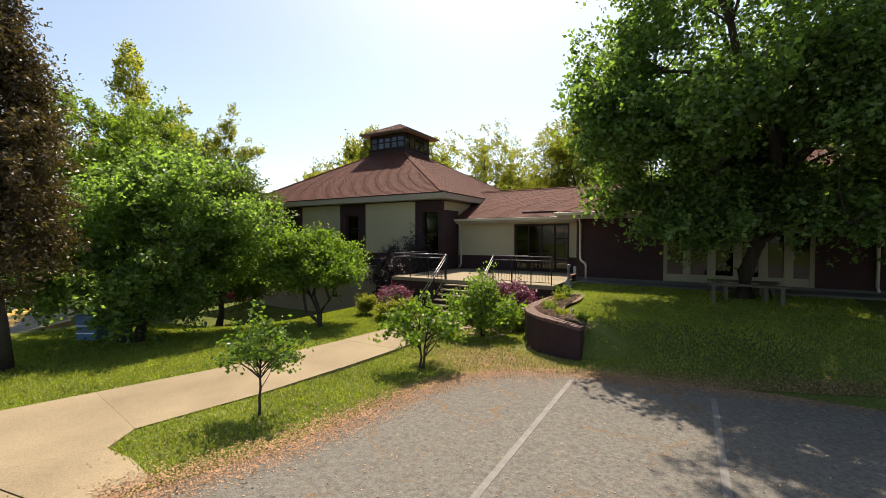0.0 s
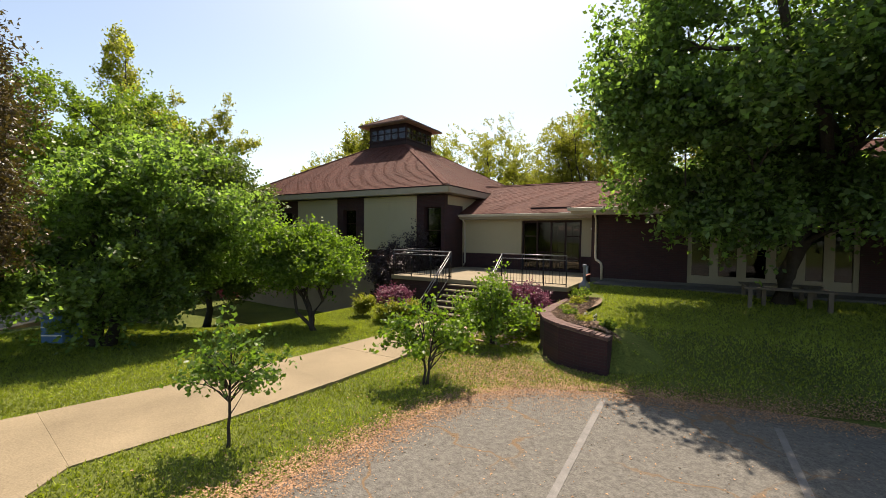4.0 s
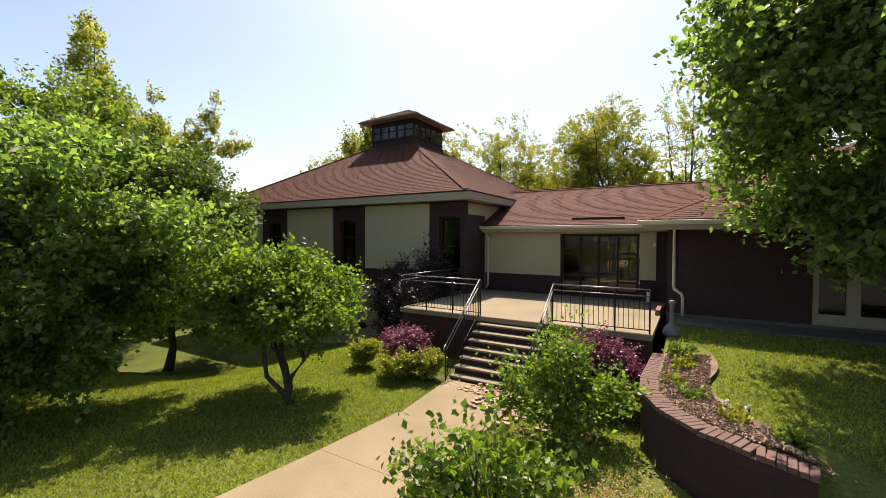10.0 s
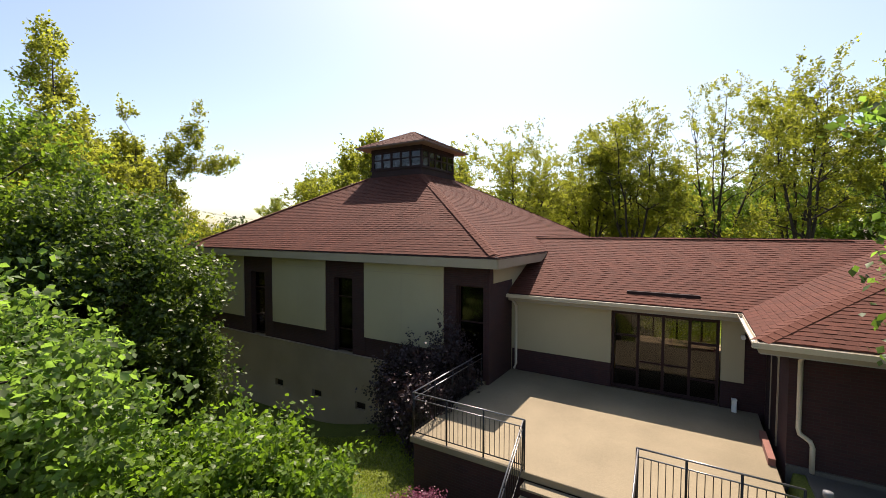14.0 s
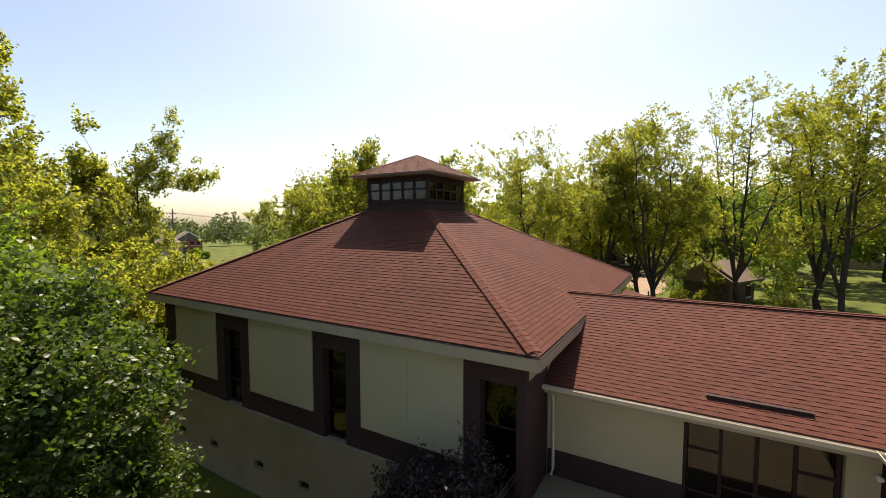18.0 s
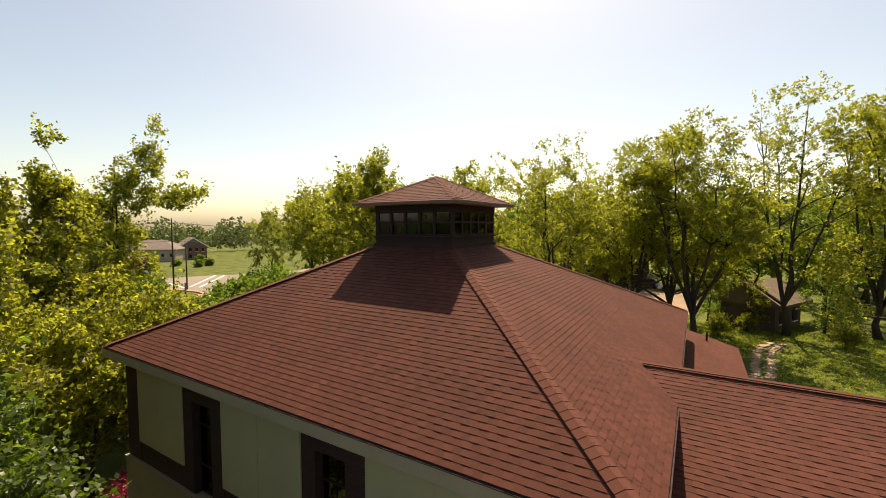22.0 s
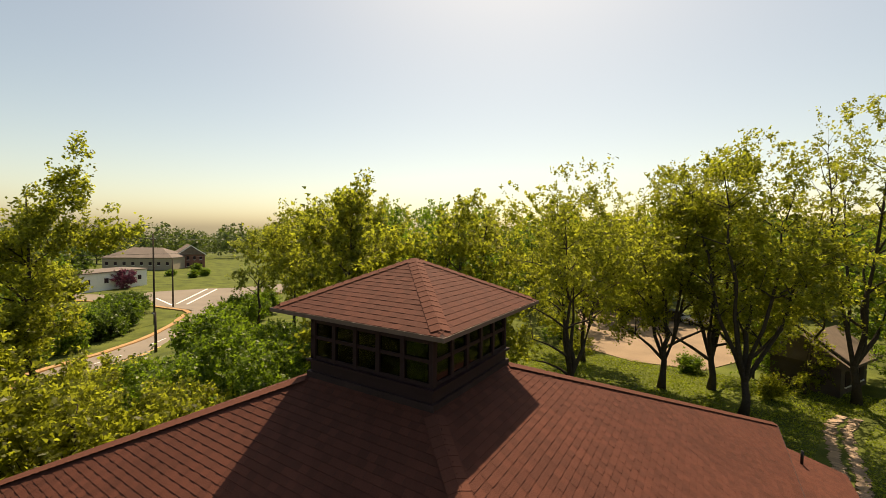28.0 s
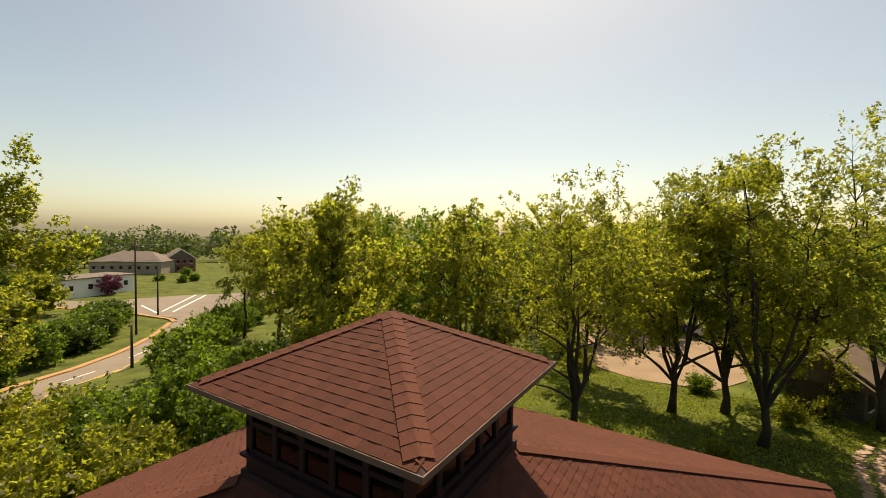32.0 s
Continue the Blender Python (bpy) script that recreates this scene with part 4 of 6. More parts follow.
# ---- retaining wall ----
rw = group_at("retaining_wall", 7, -6.5, 0, "curved dark brick retaining wall with a pale brick cap", "wall")
pts = []
for i in range(len(RW) - 1):
    for u in np.linspace(0, 1, 5)[:-1]:
        pts.append(Vector(RW[i]).lerp(Vector(RW[i + 1]), u))
pts.append(Vector(RW[-1]))
for name, z0, z1, w0, w1, m in (("brick_face", -0.5, 0.90, -0.14, 0.14, BRICK), ("mortar_bed", 0.90, 0.915, -0.13, 0.13, CONC)):
    bm = bmesh.new()
    rows = []
    for i, p in enumerate(pts):
        d = (pts[min(i + 1, len(pts) - 1)] - pts[max(i - 1, 0)]).normalized()
        nrm = Vector((d.y, -d.x))
        zt = z1 - 0.12 * float(smoothstep(8.0, 9.3, p.x))
        z0_ = z0 if z0 < 0 else zt - (z1 - z0)
        rows.append([bm.verts.new((p.x + nrm.x * w - 7, p.y + nrm.y * w + 6.5, z)) for w, z in ((w0, z0_), (w1, z0_), (w1, zt), (w0, zt))])
    for a, b in zip(rows, rows[1:]):
        for k in range(4):
            bm.faces.new((a[k], b[k], b[(k + 1) % 4], a[(k + 1) % 4]))
    bm.faces.new(rows[0])
    bm.faces.new(rows[-1][::-1])
    bmesh.ops.recalc_face_normals(bm, faces=bm.faces[:])
    part(name, bm, m or CONC, rw)

def along_wall(step):
    total, out, carry = 0.0, [], 0.0
    for a, b in zip(pts, pts[1:]):
        d = b - a
        u = carry
        while u < d.length:
            out.append((a + d * (u / d.length), math.atan2(d.y, d.x)))
            u += step
        carry = u - d.length
    return out


cap_mesh = bpy.data.meshes.new("cap_brick")
cb = box(-0.046, -0.165, 0, 0.046, 0.165, 0.075, 0.006)
cb.to_mesh(cap_mesh)
cb.free()
cap_mesh.materials.append(CAPBRICK)
for p, ang in along_wall(0.102):
    ob = part("cap_brick", cap_mesh, None, rw)
    zt = 0.915 - 0.12 * float(smoothstep(8.0, 9.3, p.x))
    ob.matrix_basis = pose(p.x - 7, p.y + 6.5, zt + random.uniform(-0.004, 0.004), 0, 0, math.degrees(ang) + random.uniform(-2, 2))

# river stones at the foot of the stairs
stones = group_at("river_stones", 4.5, -6.6, float(ground_z(4.5, -6.6)), "patch of tan river stones at the foot of the stairs", "stones", kind="stuff")
rng_s = random.Random(5)
shapes = []
for k in range(5):
    bm = bmesh.new()
    bmesh.ops.create_icosphere(bm, subdivisions=1, radius=1.0)
    for v in bm.verts:
        v.co *= rng_s.uniform(0.8, 1.15)
    me = bpy.data.meshes.new("stone")
    bm.to_mesh(me)
    bm.free()
    me.materials.append(STONE)
    shapes.append(me)
for k in range(298):
    x, y = (rng_s.uniform(4.4, 6.4), rng_s.uniform(-7.4, -5.2)) if k % 3 == 0 else (rng_s.uniform(2.3, 4.9), rng_s.uniform(-6.1, -5.5)) if k % 3 == 1 else (rng_s.uniform(3.4, 4.9), rng_s.uniform(-6.9, -5.9))
    s_ = rng_s.uniform(0.032, 0.068)
    ob = part("stone", shapes[k % 5], None, stones)
    ob.matrix_basis = Matrix.LocRotScale((x - 4.5, y + 6.6, float(ground_z(x, y)) - float(ground_z(4.5, -6.6)) + (0.105 if x < 4.4 and y < -5.45 else 0.05)), Euler((0, 0, rng_s.uniform(0, 6))), (s_ * 1.3, s_, s_ * 0.55))

# ash urn beside the deck
urn = group_at("ash_urn", 7.22, -2.75, float(ground_z(7.22, -2.75)), "grey slim-necked ash urn with a rounded base", "ash urn")
bm = bmesh.new()
prof = [(0.24, 0), (0.26, 0.08), (0.22, 0.2), (0.12, 0.3), (0.06, 0.38), (0.055, 0.85), (0.09, 0.9), (0.09, 0.98), (0.03, 1.0)]
rings = [[bm.verts.new((r * 0.8 * math.cos(a), r * 0.8 * math.sin(a), z * 0.9)) for a in (2 * math.pi * i / 14 for i in range(14))] for r, z in prof]
for a, b in zip(rings, rings[1:]):
    for i in range(14):
        bm.faces.new((a[i], a[(i + 1) % 14], b[(i + 1) % 14], b[i])).smooth = True
bm.faces.new(rings[-1])
bm.faces.new(rings[0][::-1])
part("body", bm, URN, urn)
bin_ = group_at("small_white_post", 6.28, 2.28, ZD, "small white post standing on the deck by the doors", "post")
part("shaft", box(-0.06, -0.06, 0.0, 0.06, 0.06, 0.34, 0.01), WHITEP, bin_)
part("cap", box(-0.07, -0.07, 0.34, 0.07, 0.07, 0.37, 0.008), WHITEP, bin_)

# wooden seat round the shade tree
tb = group_at("tree_bench", 12.75, -2.7, float(ground_z(12.75, -2.7)), "grey weathered wooden bench built round the tree trunk", "bench")
for sx in (-1, 1):
    for sy in (-1, 1):
        part("leg", box(sx * 0.85 - 0.05, sy * 0.85 - 0.05, -0.1, sx * 0.85 + 0.05, sy * 0.85 + 0.05, 0.44), WOOD, tb)
        part("leg", box(sx * 0.5 - 0.05, sy * 0.5 - 0.05, -0.1, sx * 0.5 + 0.05, sy * 0.5 + 0.05, 0.44), WOOD, tb)
for k in range(3):
    o = 0.52 + 0.16 * k
    for sgn in (-1, 1):
        part("seat_plank", box(-0.98, sgn * o - 0.07, 0.44, 0.98, sgn * o + 0.07, 0.485, 0.006), WOOD, tb)
        part("seat_plank", box(sgn * o - 0.07, -0.45, 0.44, sgn * o + 0.07, 0.45, 0.485, 0.006), WOOD, tb)

# blue bin on the far side of the walk
bx, by = -6.3, -13.0
bz = float(ground_z(bx, by))
bb = group_at("utility_box", bx, by, bz, "faded blue utility cabinet with a lid on the lawn", "utility box", rz=30)
part("body", box(-0.34, -0.35, -0.05, 0.34, 0.35, 0.78, 0.02), BLUEP, bb)
part("lid", box(-0.37, -0.38, 0.78, 0.37, 0.38, 0.86, 0.015), BLUEP, bb)
for z in (0.25, 0.5):
    part("rib", box(-0.32, -0.365, z - 0.02, 0.32, -0.35, z + 0.02), WHITEP, bb)

# mulch bed along the top of the retaining wall
verts, faces = [], []
for i, p in enumerate(pts):
    d = (pts[min(i + 1, len(pts) - 1)] - pts[max(i - 1, 0)]).normalized()
    inn = Vector((-d.y, d.x))
    w_ = (1.0 + 0.10 * math.sin(i * 0.6)) * (1 - 0.75 * float(smoothstep(7.9, 8.95, p.x)))
    for o in (0.10, w_):
        q = p + inn * o
        verts.append((q.x, q.y, max(float(ground_z(q.x, q.y)), 0.4) + (0.085 if o > 0.2 else 0.06)))
faces = [(2 * i, 2 * i + 1, 2 * i + 3, 2 * i + 2) for i in range(len(pts) - 1)]
tagged(part("mulch_bed", mesh_from("mulch_bed", verts, [f[::-1] for f in faces], MULCH), None), "strip of brown bark mulch along the retaining wall", "mulch bed", kind="structure")

# ---- plants ----
def leaf_mesh(name, centres, radii, count, size, material, rng, shape=1.5, up=0.3, flat=0.8, axes=None, single=False):
    """Many small folded leaves scattered in clumps; count: leaves a clump."""
    n = len(centres)
    c = np.repeat(np.asarray(centres, float), count, 0)
    r = np.repeat(np.asarray(radii, float), count)
    m = n * count
    d = rng.normal(size=(m, 3))
    d /= np.linalg.norm(d, axis=1)[:, None]
    pos = c + d * (r * rng.random(m) ** 0.45)[:, None] * np.array([1, 1, flat])
    if axes is not None:
        pos += np.repeat(axes, count, 0) * (r * (rng.random(m) * 2.6 - 0.9))[:, None]
    nor = rng.normal(size=(m, 3)) + np.array([0, 0, up])
    nor /= np.linalg.norm(nor, axis=1)[:, None]
    t = np.cross(nor, rng.normal(size=(m, 3)))
    t /= np.linalg.norm(t, axis=1)[:, None] + 1e-9
    b = np.cross(nor, t)
    s = size * (0.65 + 0.7 * rng.random(m))
    l, w = (s * shape * 0.5)[:, None], (s * 0.5)[:, None]
    fold = nor * (s * 0.12)[:, None]
    if single:
        v = np.stack([pos - t * l, pos + t * l * 0.6 - b * w, pos + t * l * 0.6 + b * w], 1).reshape(-1, 3)
        me = bpy.data.meshes.new(name)
        me.vertices.add(m * 3)
        me.vertices.foreach_set("co", v.ravel())
        me.loops.add(m * 3)
        me.loops.foreach_set("vertex_index", np.arange(m * 3))
        me.polygons.add(m)
        me.polygons.foreach_set("loop_start", np.arange(m) * 3)
        me.materials.append(material)
        me.update()
        return me
    v = np.stack([pos - t * l, pos - b * w + fold, pos + t * l, pos + b * w + fold], 1).reshape(-1, 3)
    k = np.arange(m) * 4
    me = bpy.data.meshes.new(name)
    me.vertices.add(m * 4)
    me.vertices.foreach_set("co", v.ravel())
    tri = np.stack([k, k + 1, k + 2, k, k + 2, k + 3], 1).ravel()
    me.loops.add(m * 6)
    me.loops.foreach_set("vertex_index", tri)
    me.polygons.add(m * 2)
    me.polygons.foreach_set("loop_start", np.arange(m * 2) * 3)
    me.materials.append(material)
    me.update()
    return me


def crown_points(blobs, n, rng, gap, core=0.35):
    """Clump centres over the outer part of overlapping ellipsoids, with noisy gaps."""
    out, vol = [], np.array([b[3] * b[4] * b[5] for b in blobs]) ** 0.75
    pick = rng.choice(len(blobs), n * 2, p=vol / vol.sum())
    for k in pick:
        cx, cy, cz, rx, ry, rz = blobs[k]
        d = rng.normal(size=3)
        d /= np.linalg.norm(d)
        q = core + (1 - core) * rng.random() ** 0.5
        p = np.array([cx + d[0] * rx * q, cy + d[1] * ry * q, cz + d[2] * rz * q])
        if noise.noise(Vector(p * 0.55) + Vector((blobs[0][0], 3, 7))) < gap - 0.25:
            continue
        out.append(p)
        if len(out) >= n:
            break
    return np.array(out)


def tree(name, base, blobs, label, category, n=220, count=60, leaf_size=0.14, clump=0.55, trunk=0.16, mat_leaf=None, seed=1, gap=0.1,
         limbs=14, stems=1, grp="", twigs=0, bark=None, shape=1.5, core=0.35, single=False, fork=0, fork_at=2, thin=0.0, wood=1.0, up=0.3):
    rng = np.random.default_rng(seed)
    n, count, clump, leaf_size = int(n * 1.9), int(count * 0.6), clump * 0.66, leaf_size * 0.82
    x, y = base
    z = float(ground_z(x, y)) - 0.06
    root = group_at(name, x, y, z, label, category, grp)
    pts = crown_points([(b[0] - x, b[1] - y, b[2] - z, *b[3:]) for b in blobs], n, rng, gap, core)
    if thin:
        pts = pts[(pts[:, 2] < thin * pts[:, 2].max()) | (rng.random(len(pts)) > 0.62)]
    top = pts[:, 2].max()
    low = pts[:, 2].min()
    bm = bmesh.new()
    tips = []
    for s in range(stems):
        a = 2 * math.pi * s / max(stems, 1) + rng.random()
        off = Vector((math.cos(a), math.sin(a), 0)) * (trunk * 1.3 if stems > 1 else 0)
        cen = pts.mean(0)
        end = Vector((cen[0] * 0.8, cen[1] * 0.8, top * (0.5 if fork else 0.86))) + off * (4 if stems > 1 else 0)
        line, rad = [], []
        for i in range(9):
            u = i / 8
            wob = Vector((rng.normal(), rng.normal(), 0)) * trunk * 0.55 * (0 < i < 8)
            line.append(off.lerp(end, u ** 1.15) * 1.0 + Vector((0, 0, 0)) + wob)
            line[-1].z = end.z * u
            rad.append(trunk * ((1.35 if i == 0 else 1.0) * (1 - 0.9 * u)) + 0.008)
        tube(line, rad, 8, bm)
        tips.append((line, rad))
    if fork:
        line, rad = tips[0]
        wide = float(np.percentile(np.hypot(pts[:, 0], pts[:, 1]), 70))
        start, r1 = line[fork_at].copy(), rad[2] * 0.72
        for s in range(fork):
            a = 2 * math.pi * s / fork + rng.random() * 0.9
            reach, high = wide * (0.55 + 0.4 * rng.random()), top * (0.74 + 0.16 * rng.random())
            arm, ar_ = [], []
            for i in range(7):
                u = i / 6
                out = reach * u ** (0.75 if fork_at > 1 else 1.3)
                drift = pts.mean(0) * (0.0 if fork_at > 1 else 0.8 * u)
                arm.append(Vector((start.x + drift[0] + math.cos(a) * out + float(rng.normal()) * 0.12, start.y + drift[1] + math.sin(a) * out + float(rng.normal()) * 0.12, start.z + (high - start.z) * u)) if i else start)
                ar_.append(r1 * (1 - 0.88 * u) + 0.008)
            tube(arm, ar_, 7, bm, cap=False)
            tips.append((arm, ar_))
            for e in (arm[-1], arm[-2], arm[-3]):
                pts = np.vstack([pts, np.array(tuple(e)) + rng.normal(size=(7, 3)) * wide * 0.13])
    # limbs grow from the nearest lower point of the wood that already stands
    node_p = np.array([tuple(p) for line, rad in tips for p in line[2:]])
    node_r = np.array([r for line, rad in tips for r in rad[2:]])
    order = rng.permutation(len(pts))[:int(limbs * (1 + twigs))]
    order = order[np.argsort(np.hypot(pts[order, 0], pts[order, 1]) + 0.3 * rng.random(len(order)) * top)]
    for k in order:
        q = pts[k]
        d = q - node_p
        dist = np.linalg.norm(d, axis=1)
        steep = np.maximum(0, dist * 0.45 - d[:, 2])
        j = int(np.argmin(dist + 1.6 * steep + 0.3 / (node_r * 12 + 0.05)))
        st, target = Vector(node_p[j]), Vector(q)
        ln = (target - st).length
        r0 = float(min(node_r[j] * 0.72, (0.010 + 0.020 * ln) * wood))
        bow = Vector((float(rng.normal()) * 0.10, float(rng.normal()) * 0.10, 0.10)) * ln
        run = [st, st.lerp(target, 0.3) + bow * 0.7, st.lerp(target, 0.65) + bow * 0.8, target]
        rr_ = [r0, r0 * 0.8, r0 * 0.55, max(0.005, r0 * 0.25)]
        tube(run, rr_, 5 if r0 > 0.03 else 4, bm, cap=False)
        node_p = np.vstack([node_p, [tuple(p) for p in run[1:]]])
        node_r = np.concatenate([node_r, rr_[1:]])
    part("trunk", bm, bark or BARK, root)
    ax = pts - np.array([pts[:, 0].mean(), pts[:, 1].mean(), pts[:, 2].mean() - 0.4])
    ax = ax / (np.linalg.norm(ax, axis=1)[:, None] + 1e-6) + rng.normal(size=ax.shape) * 0.5
    radii = clump * (0.6 + 0.8 * rng.random(len(pts)))
    cr_ = part("crown", leaf_mesh("crown", pts, radii, count, leaf_size, mat_leaf or LEAF_MID, rng, shape, up=up, axes=ax, single=single), None, root)
    return root


# small trees and shrubs by the walk
tree("young_tree", (4.85, -14.53), [(4.75, -14.5, 1.3, 0.42, 0.42, 0.36), (4.45, -14.7, 1.05, 0.3, 0.3, 0.2), (5.15, -14.3, 1.1, 0.32, 0.3, 0.22), (4.8, -14.1, 0.85, 0.25, 0.25, 0.16)], "small young tree with a thin bare trunk on the grass strip", "tree",
     n=30, count=50, leaf_size=0.062, clump=0.19, trunk=0.018, wood=0.6, mat_leaf=LEAF_SHRUB, seed=3, limbs=30, gap=-0.1, up=0.5)
tree("young_tree", (5.78, -10.84), [(5.7, -10.8, 1.25, 0.45, 0.45, 0.4), (6.3, -10.5, 0.95, 0.36, 0.36, 0.26), (5.15, -11.05, 0.95, 0.4, 0.36, 0.26), (5.9, -11.3, 0.85, 0.34, 0.34, 0.2), (5.6, -10.2, 0.8, 0.34, 0.34, 0.22)], "bushy young tree with bright green leaves by the walk", "tree",
     n=44, count=50, leaf_size=0.08, clump=0.24, trunk=0.024, wood=0.7, mat_leaf=LEAF_DOG, seed=4, limbs=34, stems=2, gap=-0.1, up=0.5)
tree("leafy_shrub", (5.65, -7.2), [(5.65, -7.15, 1.35, 0.5, 0.5, 0.5), (5.0, -7.4, 0.85, 0.5, 0.5, 0.4), (6.2, -7.05, 0.8, 0.5, 0.5, 0.45), (5.6, -7.7, 0.6, 0.5, 0.4, 0.35), (5.6, -6.6, 0.7, 0.5, 0.4, 0.4)], "tall leafy shrub with bright green leaves beside the stairs", "shrub",
     n=110, count=56, leaf_size=0.072, clump=0.25, trunk=0.028, wood=0.8, mat_leaf=LEAF_DOG, seed=5, limbs=30, stems=3, gap=-0.15, up=0.5)
tree("purple_maple", (0.75, -5.3), [(0.7, -5.3, 0.62, 0.66, 0.62, 0.44), (0.95, -5.5, 0.4, 0.5, 0.45, 0.35)], "low mounded purple-leaved maple beside the stairs", "shrub",
     n=190, count=64, leaf_size=0.048, clump=0.14, trunk=0.03, mat_leaf=LEAF_PURPLE, seed=6, limbs=16, gap=-0.7, grp="purple maples", up=1.0)
tree("purple_maple", (5.9, -5.2), [(5.8, -5.2, 1.0, 0.75, 0.7, 0.5), (6.2, -5.3, 0.75, 0.55, 0.5, 0.5)], "low mounded purple-leaved maple before the deck wall", "shrub",
     n=230, count=64, leaf_size=0.048, clump=0.14, trunk=0.03, mat_leaf=LEAF_PURPLE, seed=7, limbs=16, gap=-0.7, grp="purple maples", up=1.0)
for i, (x, y, r, h) in enumerate(((-0.6, -5.6, 0.34, 0.3), (1.55, -5.6, 0.4, 0.34), (1.0, -6.1, 0.34, 0.24), (6.5, -5.75, 0.36, 0.4), (4.9, -5.5, 0.36, 0.5))):
    tree("low_shrub", (x, y), [(x, y, 0.24, r, r, h), (x + 0.22, y + 0.12, 0.36, r * 0.6, r * 0.6, h * 0.6)], "low rounded yellow-green shrub beside the stairs", "shrub",
         n=84, count=60, leaf_size=0.05, clump=0.13, trunk=0.02, mat_leaf=LEAF_YELLOW, seed=20 + i, limbs=10, gap=-0.5, grp="low shrubs by the stairs", up=0.8)
tree("dogwood_tree", (0.15, -8.75), [(-1.0, -8.4, 2.5, 1.3, 1.3, 0.72), (0.15, -8.5, 1.95, 0.95, 1.0, 0.5), (-2.0, -8.2, 1.9, 0.8, 1.0, 0.5), (-1.1, -9.2, 1.8, 1.15, 0.8, 0.45), (-0.4, -7.6, 2.1, 1.1, 0.9, 0.5)],
     "round multi-stemmed ornamental tree with fresh green leaves on the lawn", "tree",
     n=380, count=100, leaf_size=0.085, clump=0.3, trunk=0.085, mat_leaf=LEAF_DOG, seed=8, limbs=70, fork=3, fork_at=1, gap=-0.02, up=0.6, wood=1.0)

# the big shade tree over the right lawn
# the three blobs near z 12.5 are unseen canopy, added to shade the lot
SHADE_BLOBS = [(9.0, -4.6, 5.2, 1.0, 1.2, 1.1), (8.9, -4.1, 6.8, 1.0, 1.2, 1.2), (9.6, -5.4, 6.4, 1.4, 1.3, 1.4), (11.4, -6.0, 6.6, 1.8, 1.4, 1.6), (13.6, -6.2, 6.6, 2.0, 1.4, 1.6),
               (16.0, -6.2, 6.4, 2.2, 1.4, 1.6), (9.2, -4.8, 8.6, 1.5, 1.4, 1.4), (18.4, -6.0, 6.4, 2.0, 1.4, 1.6), (12.8, -3.4, 9.5, 4.4, 3.6, 4.2), (9.7, -3.4, 7.6, 2.3, 2.1, 2.5), (9.2, -3.2, 5.9, 1.4, 1.5, 1.6), (15.6, -3.4, 10.5, 3.4, 3, 3), (16.5, -4.2, 6.8, 3.6, 2.6, 2),
               (11.5, -3, 13.3, 3, 2.8, 2.4), (12.4, -4, 6.6, 2.6, 2, 1.5), (18.5, -4.5, 8.5, 3, 2.6, 2.6), (9.8, -3.4, 10.3, 1.9, 1.9, 2.2), (14.6, -4.4, 5.9, 2.4, 1.8, 1.2),
               (9.8, -3.4, 4.6, 1.3, 1.2, 0.9), (17.2, -4.2, 5.3, 2.4, 1.8, 1.1), (11.8, -4, 5.1, 2, 1.5, 0.9), (13.4, -3.2, 5.4, 2, 2, 0.9), (15.6, -2.8, 5.6, 2.2, 2, 0.9),
               (11, -2.6, 6, 2, 1.8, 1), (19, -3.4, 5.8, 2.2, 2, 1.2), (10.6, -4.6, 6.2, 1.8, 1.4, 1), (13.6, -5, 6.6, 2, 1.4, 1), (16, -5.4, 6.2, 2.2, 1.4, 1),
               (10.4, -3.8, 4.3, 1.6, 1.4, 0.8), (12.6, -4.2, 4.4, 2, 1.5, 0.8), (15, -4.4, 4.5, 2.2, 1.5, 0.9), (17.6, -4.4, 4.5, 2.2, 1.6, 0.9), (13.8, -2.4, 4.8, 2, 1.6, 0.8),
               (16.4, -2.4, 5, 2.2, 1.6, 0.9), (11.4, -2.2, 4.9, 1.6, 1.6, 0.8), (19.6, -3.8, 4.8, 2.2, 1.8, 1), (10.6, -6.2, 12.6, 2.2, 1.8, 1.5), (13.2, -6.6, 12.8, 2.5, 2, 1.7),
               (16.2, -6.4, 12.4, 2.5, 2, 1.8), (11.2, -5, 3.5, 1.3, 0.9, 0.6), (13.2, -5.3, 3.6, 1.5, 0.9, 0.6), (16, -5.2, 3.5, 1.6, 1, 0.7), (17.8, -5, 3.5, 1.8, 1, 0.8),
               (9.6, -3.6, 3.7, 0.7, 0.8, 0.5)]
tree("shade_tree", (12.75, -2.7), SHADE_BLOBS, "tall spreading shade tree with dense dark foliage over the lawn", "tree",
     n=3600, count=72, leaf_size=0.125, clump=0.46, trunk=0.26, mat_leaf=LEAF_BIG, seed=9, limbs=230, gap=0.25, twigs=1, fork=4, fork_at=4, wood=1.4, thin=0.5, up=0.6)
